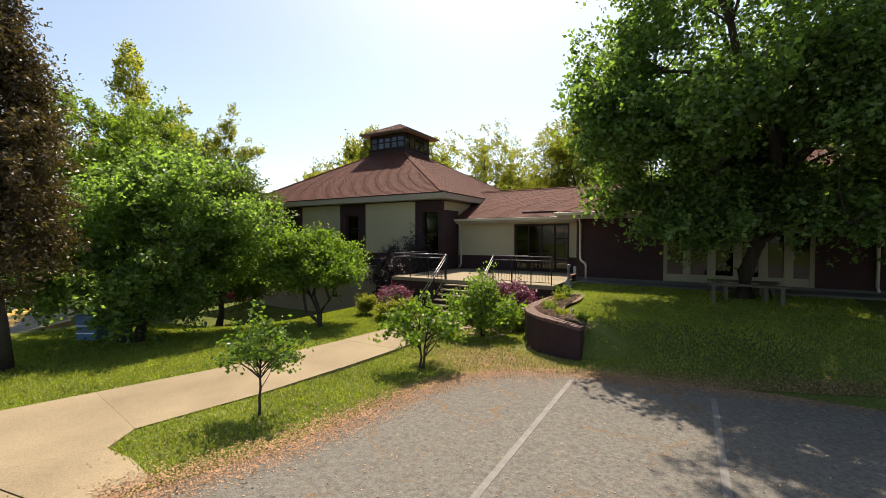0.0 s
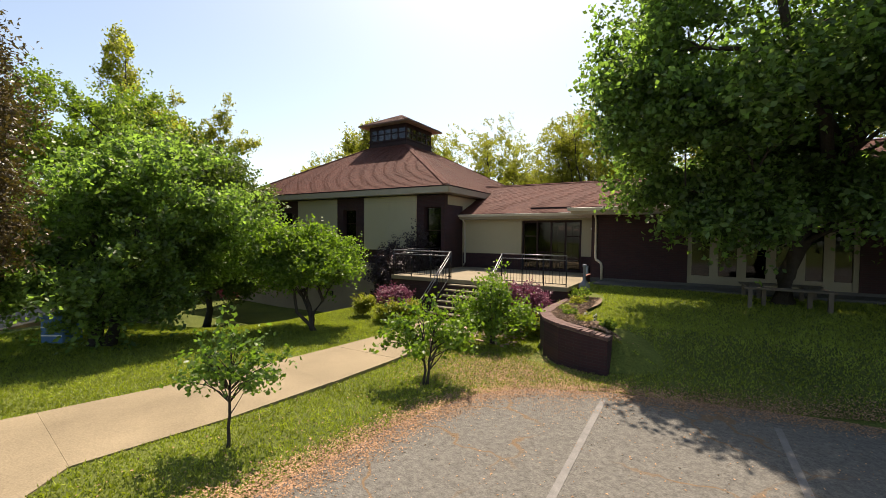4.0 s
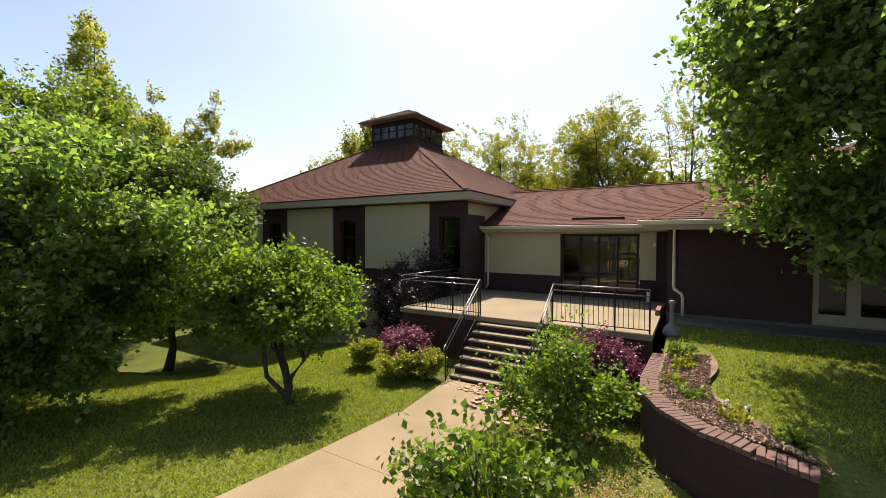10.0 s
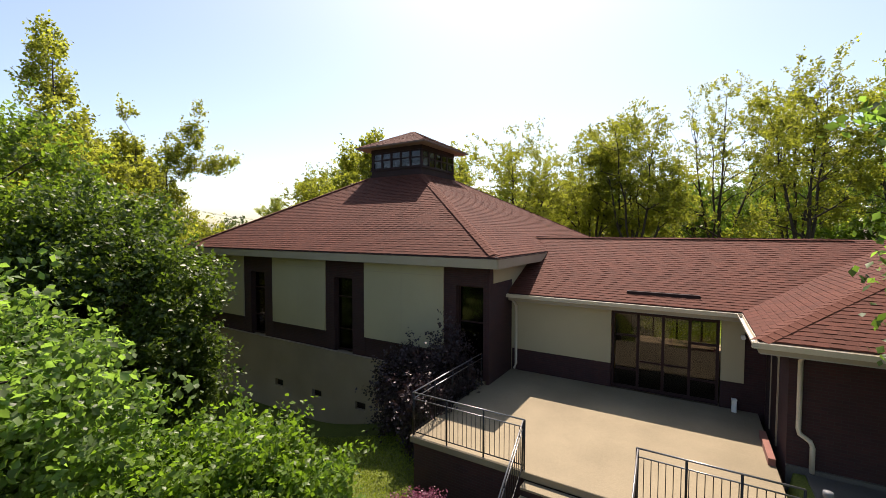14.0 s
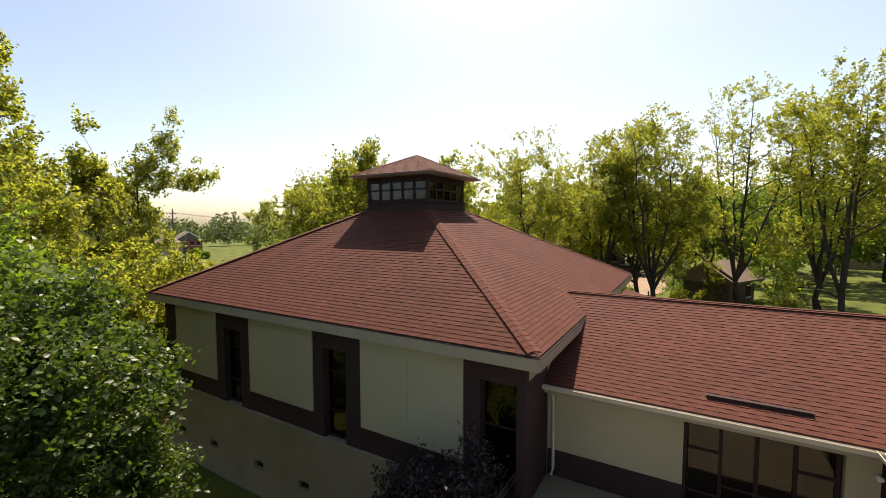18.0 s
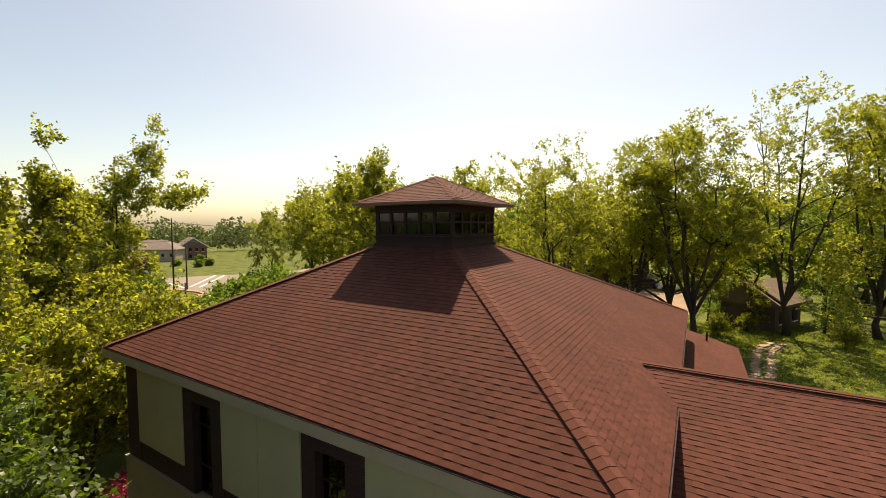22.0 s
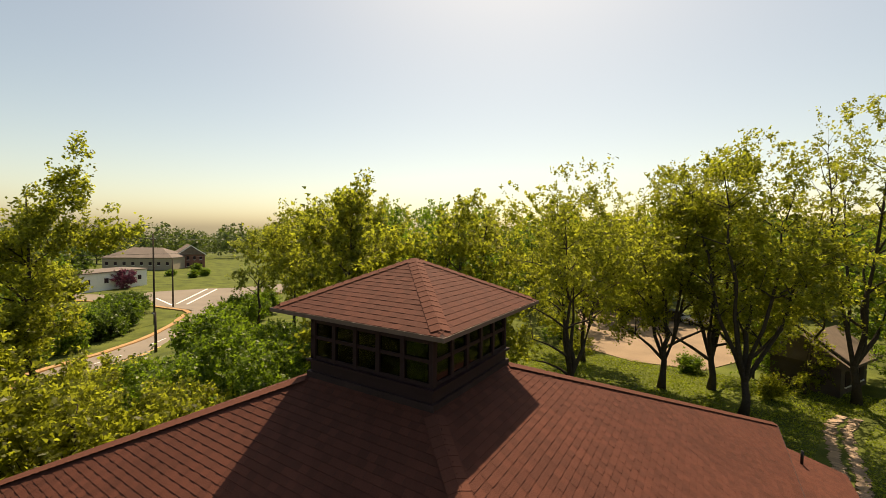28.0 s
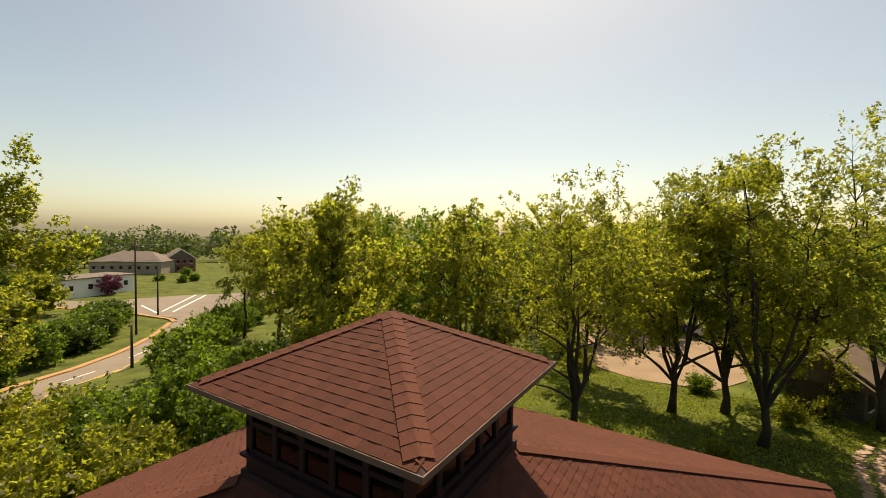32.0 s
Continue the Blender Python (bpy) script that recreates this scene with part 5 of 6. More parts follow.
# trees on the left lawn
tree("lawn_tree", (-4.7, -12.6), [(-3.8, -11.6, 1.3, 1.2, 1.2, 0.9), (-4.6, -12.8, 1.0, 1.5, 1.1, 0.8), (-2.9, -9.9, 3.7, 1.2, 1.3, 1.2), (-3.6, -10.6, 4.6, 1.4, 1.4, 1.3), (-5.0, -14.3, 2.3, 2.1, 1.1, 1.1), (-3.3, -13.3, 2.6, 1.3, 1.1, 1.0), (-4.7, -13.9, 1.5, 2.3, 1.4, 1.1), (-4, -11.6, 3.1, 1.5, 1.5, 1.3), (-6.7, -13.6, 2.6, 2, 1.4, 1.3), (-5.3, -12.2, 3, 3, 2.8, 2.1), (-4.6, -10.8, 2.2, 1.3, 1.6, 1.4), (-4.3, -9.3, 2.4, 1.3, 1.4, 1.1), (-4.7, -10, 3.6, 1.6, 1.6, 1.4), (-6.3, -11, 4.5, 2.5, 2.4, 1.9), (-5.8, -13.5, 1.9, 2.6, 1.6, 1.2), (-8.2, -12.8, 1.7, 2.2, 1.9, 1.5), (-4.5, -11, 4.3, 2, 2.1, 1.5)],
     "broad low-branched tree with dark green leaves on the lawn", "tree",
     n=840, count=84, leaf_size=0.118, clump=0.38, trunk=0.15, mat_leaf=LEAF_LAWN, seed=11, limbs=90, stems=2, gap=0.12, grp="lawn trees", up=0.7)
tree("lawn_tree", (-10.3, -6.3), [(-10.3, -6.0, 3.9, 3.0, 2.8, 2.8), (-9.9, -5.6, 2.0, 2.4, 2.2, 1.8), (-11.3, -6.0, 6.0, 2.0, 2.2, 1.8), (-11.0, -5.2, 1.2, 2.4, 2.4, 1.7), (-9.0, -6.6, 5.0, 1.4, 1.4, 1.3)],
     "broad dark green tree close to the hall", "tree",
     n=950, count=80, leaf_size=0.115, clump=0.4, trunk=0.15, mat_leaf=LEAF_DARK, seed=12, limbs=70, gap=0.06, grp="lawn trees", up=0.8)
tree("lawn_tree", (-14.5, -8.5), [(-14.5, -8.0, 5.4, 4.0, 3.8, 3.8), (-15.2, -7.4, 8.2, 2.6, 2.6, 2.2), (-13, -9, 3.2, 3, 3, 2.5), (-13.0, -6.0, 5.0, 2.6, 2.6, 2.8), (-16.6, -10.4, 8.2, 2.2, 2.2, 2.3), (-15.6, -10.8, 5.4, 2.4, 2.2, 2.6), (-18.4, -9.6, 7.4, 2.2, 2.2, 2.6)],
     "tall green tree on the lawn", "tree",
     n=800, count=80, leaf_size=0.15, clump=0.46, trunk=0.22, mat_leaf=LEAF_MID, seed=13, limbs=80, gap=0.1, grp="lawn trees", single=True)
tree("lawn_tree", (-19.5, -4.5), [(-19.5, -4.5, 6.0, 3.4, 3.2, 3.4), (-20.4, -4.0, 8.8, 2.2, 2.2, 2.4), (-18.8, -5.0, 2.8, 3.0, 2.8, 2.4), (-21.6, -4.8, 7.6, 2.0, 2.0, 2.6)],
     "tall light green tree at the hall's corner", "tree",
     n=700, count=80, leaf_size=0.15, clump=0.46, trunk=0.2, mat_leaf=LEAF_LIGHT, seed=18, limbs=80, gap=0.12, grp="lawn trees", single=True)
tree("poplar", (-29.6, -2.2), [(-29.9, -1.9, 18.4, 0.9, 0.9, 1.2), (-30.9, -2.0, 17.8, 0.9, 0.8, 0.6), (-28.9, -2.1, 17.4, 0.8, 0.8, 0.7), (-29.6, -2.3, 15.2, 1.5, 1.4, 1.6), (-26.8, -2.4, 12.8, 1.5, 1.3, 1.3), (-29.4, -2.2, 12.6, 1.7, 1.5, 1.8), (-27.8, -2.3, 10.6, 2.8, 2.4, 2.4), (-28.2, -2.2, 8.4, 3.4, 3.0, 3.2), (-27.0, -2.8, 5.6, 3.6, 3.2, 3)],
     "tall upright light green tree with an open top", "tree",
     n=640, count=48, leaf_size=0.17, clump=0.42, trunk=0.24, mat_leaf=LEAF_LIGHT, seed=14, limbs=120, gap=0.12, grp="poplars")
tree("poplar", (-33.2, 6.0), [(-30.7, 7.6, 15.8, 0.6, 0.6, 1.3), (-31.1, 7.3, 14.2, 1.0, 0.9, 1.2), (-30.0, 8.0, 13.2, 1.0, 0.8, 0.8), (-28.6, 8.8, 12.1, 1.0, 0.7, 0.4), (-29.8, 8.1, 11.7, 1.1, 0.9, 0.6), (-32.6, 6.4, 13.4, 1.2, 1.0, 1.0),
     (-34.2, 5.4, 13.0, 1.0, 0.9, 0.7), (-35.4, 4.5, 11.4, 1.1, 1.0, 0.7), (-32.0, 6.8, 11.8, 1.6, 1.3, 1.2), (-34.0, 5.4, 11.4, 1.3, 1.2, 1.0), (-33.4, 5.9, 9.4, 1.8, 1.6, 1.3), (-32.6, 6.2, 7.4, 2.2, 2.0, 1.2), (-34.4, 5.2, 6.2, 2.4, 2.0, 1.6)],
     "tall slender leaning tree with sparse light green leaves", "tree",
     n=520, count=44, leaf_size=0.15, clump=0.42, trunk=0.2, mat_leaf=LEAF_LIGHT, seed=15, limbs=160, gap=0.1, grp="poplars", twigs=1, wood=1.5)
tree("poplar", (-28.4, 1.7), [(-28.4, 1.7, 14.0, 0.7, 0.7, 1.0), (-28.0, 1.7, 12.4, 1.3, 1.1, 1.1), (-29.2, 1.9, 11.4, 1.4, 1.2, 1.4), (-27.8, 1.7, 9.8, 2.0, 1.7, 1.8), (-28.4, 1.7, 7.4, 2.8, 2.4, 2.8), (-27.4, 2.4, 5.4, 2.8, 2.4, 2.4)],
     "tall slender tree with sparse light green leaves", "tree",
     n=520, count=44, leaf_size=0.16, clump=0.4, trunk=0.18, mat_leaf=LEAF_LIGHT, seed=16, limbs=100, gap=0.16, grp="poplars", twigs=1, wood=1.5)
ROW = [(-22.0, 0.5, 7.6, 2.6), (-23.4, 4.6, 7.8, 2.7), (-22.4, 8.6, 6.6, 2.5), (-25.5, 10.5, 6.4, 2.5), (-21.8, 12.8, 7.6, 2.4), (-21.6, 16.8, 8.4, 2.6), (-21.2, 20.5, 8.4, 2.6), (-25.9, 13.4, 8.2, 2.6), (-28, 17.5, 7.0, 2.6), (-27, 5.5, 6.5, 2.6),
       (-27.0, 0.5, 8.0, 2.8), (-24.5, 17.0, 6.5, 2.4), (-30.0, 13.5, 5.0, 2.4), (-28.4, 9.9, 6.3, 2.4), (-31.0, 8.2, 6.4, 2.5)]
for i, (x, y, h, rr) in enumerate(ROW):
    m = LEAF_MID if y > 9 else LEAF_LIGHT
    tree("hedgerow_tree", (x, y), [(x, y, h * 0.55 - 1, rr, rr, h * 0.40), (x + rr * 0.4, y - rr * 0.3, h * 0.75 - 1, rr * 0.7, rr * 0.7, h * 0.24), (x - rr * 0.4, y + rr * 0.4, h * 0.35 - 1, rr * 0.9, rr * 0.9, h * 0.3)],
         "leafy green tree in the row beside the hall", "tree", single=True, n=260, count=70, leaf_size=0.175, clump=0.45, trunk=0.1, mat_leaf=m, seed=80 + i,
         limbs=40, gap=0.08, stems=2, grp="hedgerow trees")
tree("cedar", (-3.3, -15.9), [(-3.5, -16.1, 3.5, 1.5, 1.6, 1.9), (-3.5, -16.1, 6.0, 1.4, 1.4, 2.4), (-3.5, -16.1, 8.8, 0.95, 0.95, 2.2)],
     "tall cedar with browning needles at the lot's edge", "tree",
     n=800, count=110, leaf_size=0.06, clump=0.36, trunk=0.18, mat_leaf=LEAF_CEDAR, seed=17, limbs=60, gap=0.0, shape=2.6, single=True)
# trees behind the hall
BACK = [(-10.3, 29.0, 16.2, 6.2, LEAF_LIGHT, 0.24), (-5.0, 36.5, 15.6, 3.9, LEAF_LIGHT, 0.18), (0.2, 34.0, 16.6, 5.2, LEAF_LIGHT, 0.18), (-1.6, 38.5, 16.6, 4.2, LEAF_LIGHT, 0.2), (7.4, 40.8, 20.0, 7.0, LEAF_LIGHT, 0.3), (14.0, 43.5, 18.5, 3.8, LEAF_LIGHT, 0.24),
        (13.5, 34.5, 19.0, 4.6, LEAF_LIGHT, 0.26), (20.0, 36.0, 20.0, 5.0, LEAF_LIGHT, 0.22), (27, 30, 19, 5, LEAF_LIGHT, 0.18),
        (-18.6, 15.4, 13.6, 2.2, LEAF_LIGHT, 0.1), (-23.0, 20.5, 15.0, 3.8, LEAF_LIGHT, 0.08), (-26.5, 23.0, 13.8, 4.0, LEAF_LIGHT, 0.1), (-16.5, 25.0, 14.8, 3.6, LEAF_LIGHT, 0.1), (-33, 29, 13.8, 3.8, LEAF_YOUNG, 0.14), (-30, 33, 14, 4, LEAF_MID, 0.1), (-22, 30, 14.5, 4, LEAF_MID, 0.08),
        (-45, 40, 16.4, 3.2, LEAF_YOUNG, 0.26), (-38, 27, 14.0, 3.6, LEAF_LIGHT, 0.14), (-58.5, 36.5, 12.0, 3.4, LEAF_YOUNG, 0.34), (-50, 41, 15.0, 3.6, LEAF_YOUNG, 0.24), (-43, 34, 14.2, 3.8, LEAF_LIGHT, 0.14), (-35, 36, 15, 4, LEAF_LIGHT, 0.12), (-12, 40, 13, 4, LEAF_LIGHT, 0.1), (-38, 44, 13, 4, LEAF_MID, 0.1), (-28, 46, 12, 4.5, LEAF_MID, 0.1), (-18, 52, 12, 5, LEAF_LIGHT, 0.1),
        (12, 52, 15, 4.5, LEAF_MID, 0.15), (24, 52, 16, 5, LEAF_MID, 0.15), (34, 44, 17, 5, LEAF_LIGHT, 0.15), (18, 62, 15, 5, LEAF_MID, 0.1), (4, 66, 14, 5, LEAF_MID, 0.1), (-24, 62, 13, 5, LEAF_MID, 0.1)]
for i, (x, y, h, rr, m, g) in enumerate(BACK):
    h, g = h * (1.08 if i == 0 else 1.18 if i < 9 else 1.12), g + 0.09 * (i < 9)
    rb_ = random.Random(500 + i)
    blobs = [(x, y, h * 0.58, rr * 0.85, rr * 0.85, h * 0.28), (x + 0.3, y, h * 0.84, rr * 0.5, rr * 0.5, h * 0.14)]
    for k in range(8):
        a_, q = k * 0.785 + rb_.uniform(0, 0.6), rb_.uniform(0.55, 0.95)
        blobs.append((x + rr * q * math.cos(a_), y + rr * q * math.sin(a_), h * rb_.uniform(0.24, 0.82), rr * rb_.uniform(0.35, 0.55), rr * rb_.uniform(0.35, 0.55), h * rb_.uniform(0.08, 0.14)))
    lacy = i < 9
    tree("backyard_tree", (x, y), blobs, "tall open-crowned tree with thin spring leaves behind the hall" if lacy else "leafy spring-green tree standing behind the hall", "tree", single=True, n=(430 if 3 < i < 8 else 540) if lacy else 310, count=42 if lacy else 46, leaf_size=0.185 if lacy else 0.22, clump=0.44, trunk=0.26 if lacy else 0.2, mat_leaf=m, seed=40 + i,
         limbs=260 if lacy else 110, gap=g, grp="trees behind the hall", stems=1 + (not lacy and i % 4 == 0), core=0.2, fork=3 + i % 3 if lacy else 0, wood=1.6 if lacy else 1.0)

# evergreen shrubs between the deck and the hall, their shade put into the leaf colour
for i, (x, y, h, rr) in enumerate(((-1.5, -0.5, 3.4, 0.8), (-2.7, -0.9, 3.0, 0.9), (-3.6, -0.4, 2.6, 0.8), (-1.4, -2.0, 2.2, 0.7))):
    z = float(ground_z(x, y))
    tree("evergreen_shrub", (x, y), [(x, y, z + h * 0.5, rr, rr, h * 0.5)], "purple-leaved shrub darkened for the shade against the hall's base", "shrub",
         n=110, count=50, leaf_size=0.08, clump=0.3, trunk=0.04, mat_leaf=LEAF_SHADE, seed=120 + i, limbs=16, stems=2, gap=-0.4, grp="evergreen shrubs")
# small plants in the mulch bed
for i, (x, y, rr, h, m) in enumerate(((7.5, -4.5, 0.3, 0.34, LEAF_MID), (7.5, -5.1, 0.2, 0.2, LEAF_LIGHT), (7.4, -6.0, 0.13, 0.1, LEAF_YOUNG), (7.65, -6.7, 0.14, 0.1, LEAF_MID), (8.2, -7.4, 0.15, 0.1, LEAF_LIGHT), (8.8, -7.8, 0.14, 0.1, LEAF_MID))):
    z = float(ground_z(x, y))
    tree("bedding_plant", (x, y), [(x, y, z + h * 0.6, rr, rr, h * 0.6)], "small green bedding plant in the mulch", "plant",
         n=18, count=36, leaf_size=0.05, clump=0.1, trunk=0.012, mat_leaf=m, seed=140 + i, limbs=8, stems=3, gap=-0.6, grp="bedding plants")

for i, (x, y, rr) in enumerate(((8.15, -6.9, 0.06), (8.4, -7.05, 0.05))):
    z = float(ground_z(x, y))
    tree("white_flower", (x, y), [(x, y, z + 0.14, rr, rr, 0.09)], "small clump of white flowers in the mulch", "plant",
         n=6, count=16, leaf_size=0.032, clump=0.03, trunk=0.01, mat_leaf=BLOOM, seed=155 + i, limbs=8, stems=3, gap=-0.6, grp="white flowers")
for i, (x, y) in enumerate(((-19.4, 0.7), (-20.1, 1.5))):
    z = float(ground_z(x, y))
    tree("azalea", (x, y), [(x, y, z + 0.7, 0.8, 0.8, 0.7)], "azalea shrub in red-pink bloom at the hall's corner", "shrub",
         n=90, count=50, leaf_size=0.07, clump=0.25, trunk=0.03, mat_leaf=LEAF_AZALEA, seed=160 + i, limbs=12, stems=3, gap=-0.5, grp="azaleas")

# ---- road and distance ----
GRAVEL = mat("tan_gravel", (0.25, 0.175, 0.115), 0.95, var=0.25, scale=0.4, fine=20, bump=0.3)
def ribbon(line, w0, w1, lift=0.05):
    """A strip that follows the ground between two offsets from a line."""
    pts_ = []
    for a, b in zip(line, line[1:]):
        n = max(1, int((Vector(b) - Vector(a)).length / 2.0))
        pts_ += [Vector(a).lerp(Vector(b), k / n) for k in range(n)]
    pts_.append(Vector(line[-1]))
    verts, faces = [], []
    for i, p in enumerate(pts_):
        d = (pts_[min(i + 2, len(pts_) - 1)] - pts_[max(i - 2, 0)]).normalized()
        nrm = Vector((d.y, -d.x))
        for w in (w0, w1):
            q = p + nrm * w
            verts.append((q.x, q.y, float(ground_z(p.x, p.y)) + lift))
    for i in range(len(pts_) - 1):
        faces.append((2 * i, 2 * i + 1, 2 * i + 3, 2 * i + 2))
    return verts, faces


ROAD = [(-95, 200), (-98, 140), (-100, 90), (-98, 70), (-93, 56), (-86, 46.5), (-79.5, 41.3), (-73, 36.2), (-64, 28.2), (-56, 20), (-49, 10), (-44, -2), (-41, -18), (-40, -60)]


def strip(name, w0, w1, lift, material, label, category):
    v, f = ribbon(ROAD, w0, w1, lift)
    return tagged(part(name, mesh_from(name, v, f, material), None), label, category, kind="structure")


road = strip("road", -5.2, 4.2, 0.06, ROADM, "worn grey two-lane road curving past the property", "road")
NEAR_ROAD = ROAD[6:]
for w in (-0.55, -0.25):
    v, f = ribbon(NEAR_ROAD, w, w + 0.14, 0.066)
    part("yellow_line", mesh_from("yellow_line", v, f, YELLOWP), None, road)
v, f = ribbon(NEAR_ROAD, -4.6, -4.3, 0.066)
part("yellow_line", mesh_from("yellow_line", v, f, YELLOWP), None, road)
v, f = ribbon(NEAR_ROAD, 1.7, 1.84, 0.066)
part("lane_dashes", mesh_from("lane_dashes", v, [q for k, q in enumerate(f) if k % 5 < 2], WHITEP), None, road, "white dashed lane line")
for line, w0, w1 in ((ROAD, -5.45, -5.2), (NEAR_ROAD, 4.2, 5.0), ([(-82.6, 38.6), (-86, 39.4), (-94.6, 38.0), (-107, 35.1), (-125, 27)], -0.4, 0.4)):
    v, f = ribbon(line, w0, w1, 0.2)
    v2 = [(x, y, z - 0.3) for x, y, z in v]
    n = len(v)
    f2 = f + [(2 * i, 2 * i + 2, n + 2 * i + 2, n + 2 * i) for i in range(len(f))] + [(2 * i + 3, 2 * i + 1, n + 2 * i + 1, n + 2 * i + 3) for i in range(len(f))]
    part("kerb", mesh_from("kerb", v + v2, f2, ORANGE_KERB), None, road, "tan-orange concrete kerb")
# side street and junction beyond the verge
sheet("side_street", [(-86, 45), (-83.5, 40.2), (-87, 40.2), (-94.6, 38.6), (-107, 35.7), (-125, 27.4), (-142, 18), (-144, 27), (-124, 36), (-115.5, 40), (-115.8, 46.6), (-112, 56.3), (-107, 62.2), (-104, 75), (-97, 75), (-90, 55)], -3.5, ROADM, "side street joining the road", "road")
for a, b in (((-105, 42.6), (-93.5, 40.6)), ((-94.7, 42), (-111, 57)), ((-92.6, 43), (-108.5, 58))):
    d = (Vector(b) - Vector(a)).normalized()
    n = Vector((-d.y, d.x)) * 0.2
    part("crossing_line", prism([(a[0] + n.x, a[1] + n.y), (b[0] + n.x, b[1] + n.y), (b[0] - n.x, b[1] - n.y), (a[0] - n.x, a[1] - n.y)], -3.5, -3.49), WHITEP, road)
side_lot = sheet("side_lot", [(-12.4, -14.5), (-15.2, -10.8), (-26.5, -7.4), (-30, -9), (-30, -22), (-13, -21)], -1.12, ROADM, "worn grey paved drive beyond the lawn trees", "parking lot", thick=0.9)
for k in range(2):
    part("yellow_line", prism([(-15.5 - 4.5 * k, -13.6 + 1.3 * k), (-15.2 - 4.5 * k, -13.2 + 1.3 * k), (-23.5 - 3 * k, -9.8 + k), (-23.8 - 3 * k, -10.2 + k)], -1.119, -1.114), YELLOWP, side_lot)
part("kerb", prism([(-12.3, -14.6), (-15.1, -10.7), (-26.5, -7.3), (-26.6, -7.6), (-15.4, -10.9), (-12.55, -14.6)], -1.3, -0.98), KERB, side_lot)
# back lots
sheet("rear_lot", [(-13.5, 45), (-8, 42.5), (-2, 43.5), (0.5, 48), (1, 62), (-5, 72), (-20, 68)], 0.06, GRAVEL, "pale tan gravel lot behind the trees", "parking lot")
sheet("rear_lot_far", [(11, 47), (22, 42), (50, 50), (46, 72), (14, 64)], 0.06, GRAVEL, "pale tan gravel lot behind the cabin", "parking lot")
sheet("left_lot", [(-74.5, 6), (-74, 16), (-80, 22), (-98, 21), (-102, 8)], -3.5, KERB, "pale paved lot beside the road", "parking lot")
garden = group_at("stepping_path", 4.8, 30, 0, "curving path of irregular tan stepping stones on the lawn", "path", kind="structure")
rs = random.Random(8)
for i in range(60):
    u = i / 59
    cx_, cy_ = 3.6 + 3.2 * u * u + 0.5 * math.sin(5 * u), 24.0 + 13.5 * u
    for w in (-0.45, 0.4):
        x, y = cx_ + w + rs.uniform(-0.1, 0.1), cy_ + rs.uniform(-0.1, 0.1)
        poly = [(x - 4.8 + 0.33 * math.cos(a) * rs.uniform(0.7, 1.1), y - 30 + 0.2 * math.sin(a) * rs.uniform(0.7, 1.1)) for a in (k * math.pi / 3 for k in range(6))]
        z = float(ground_z(x, y))
        part("stepping_stone", prism(poly, z - 0.05, z + 0.05), STONE, garden)


def house(name, x, y, rz, w, d, h, roof_h, wall_m, roof_m, label, wins, over=0.4, gable=True, win_rows=1, win_h=1.2):
    """A plain far building: walls, roof and a row of windows on its two long sides."""
    z = float(ground_z(x, y))
    e = group_at(name, x, y, z - 0.3, label, "building", rz=rz)
    part("wall", box(-w / 2, -d / 2, -1, w / 2, d / 2, h), wall_m, e)
    a, b = w / 2 + over, d / 2 + over
    if gable:
        vs = [(-a, -b, h), (a, -b, h), (a, b, h), (-a, b, h), (-a, 0, h + roof_h), (a, 0, h + roof_h)]
        fs = [(0, 1, 5, 4), (2, 3, 4, 5), (3, 0, 4), (1, 2, 5), (3, 2, 1, 0)]
        part("gable", mesh_from("gable", [(-w / 2 - 0.02, -d / 2, h), (-w / 2 - 0.02, d / 2, h), (-w / 2 - 0.02, 0, h + roof_h * 0.95)], [(0, 1, 2)], wall_m), None, e)
    else:
        vs = [(-a, -b, h), (a, -b, h), (a, b, h), (-a, b, h), (-a + b, 0, h + roof_h), (a - b, 0, h + roof_h)]
        fs = [(0, 1, 5, 4), (2, 3, 4, 5), (3, 0, 4), (1, 2, 5), (3, 2, 1, 0)]
    rf = part("roof", mesh_from("roof", [(p[0], p[1], p[2] + 0.02) for p in vs] + [(p[0], p[1], p[2] - 0.2) for p in vs[:4]],
                                fs[:4] + [(6, 7, 1, 0), (7, 8, 2, 1), (8, 9, 3, 2), (9, 6, 0, 3), (9, 8, 7, 6)], roof_m), None, e)
    for r in range(win_rows):
        zc = h * (r + 0.55) / win_rows
        for k in range(wins):
            u = -w / 2 + w * (k + 0.5) / wins
            for sgn in (-1, 1):
                wv = part("window", box(u - 0.5, sgn * d / 2 - 0.05, zc - win_h / 2, u + 0.5, sgn * d / 2 + 0.05, zc + win_h / 2), BRONZE, e)
                part("sill", box(u - 0.55, sgn * (d / 2 + 0.05) - 0.05, zc - win_h / 2 - 0.1, u + 0.55, sgn * (d / 2 + 0.05) + 0.05, zc - win_h / 2), WHITEP, wv)
    return e


house("office_building", -181.3, 72.1, 39, 23.5, 13, 4.9, 3.4, FARWALL, FARROOF, "long low beige office building with a grey-brown roof", 8, gable=False)
brick_house = house("brick_building", -180, 86.5, -21, 14, 9.5, 5.6, 3.6, FARBRICK, DARKROOF, "two-storey red brick building with a gabled roof", 4, win_rows=2)
for zc in (1.5, 4.1):
    for k in range(4):
        u = -3.3 + 2.2 * k
        wv = part("window", box(6.95, u - 0.45, zc - 0.7, 7.05, u + 0.45, zc + 0.7), BRONZE, brick_house)
        part("sill", box(7.0, u - 0.55, zc - 0.82, 7.12, u + 0.55, zc - 0.7), WHITEP, wv)
part("gable", mesh_from("gable", [(7.02, -4.7, 5.6), (7.02, 4.7, 5.6), (7.02, 0, 9.0)], [(0, 1, 2)], FARBRICK), None, brick_house)
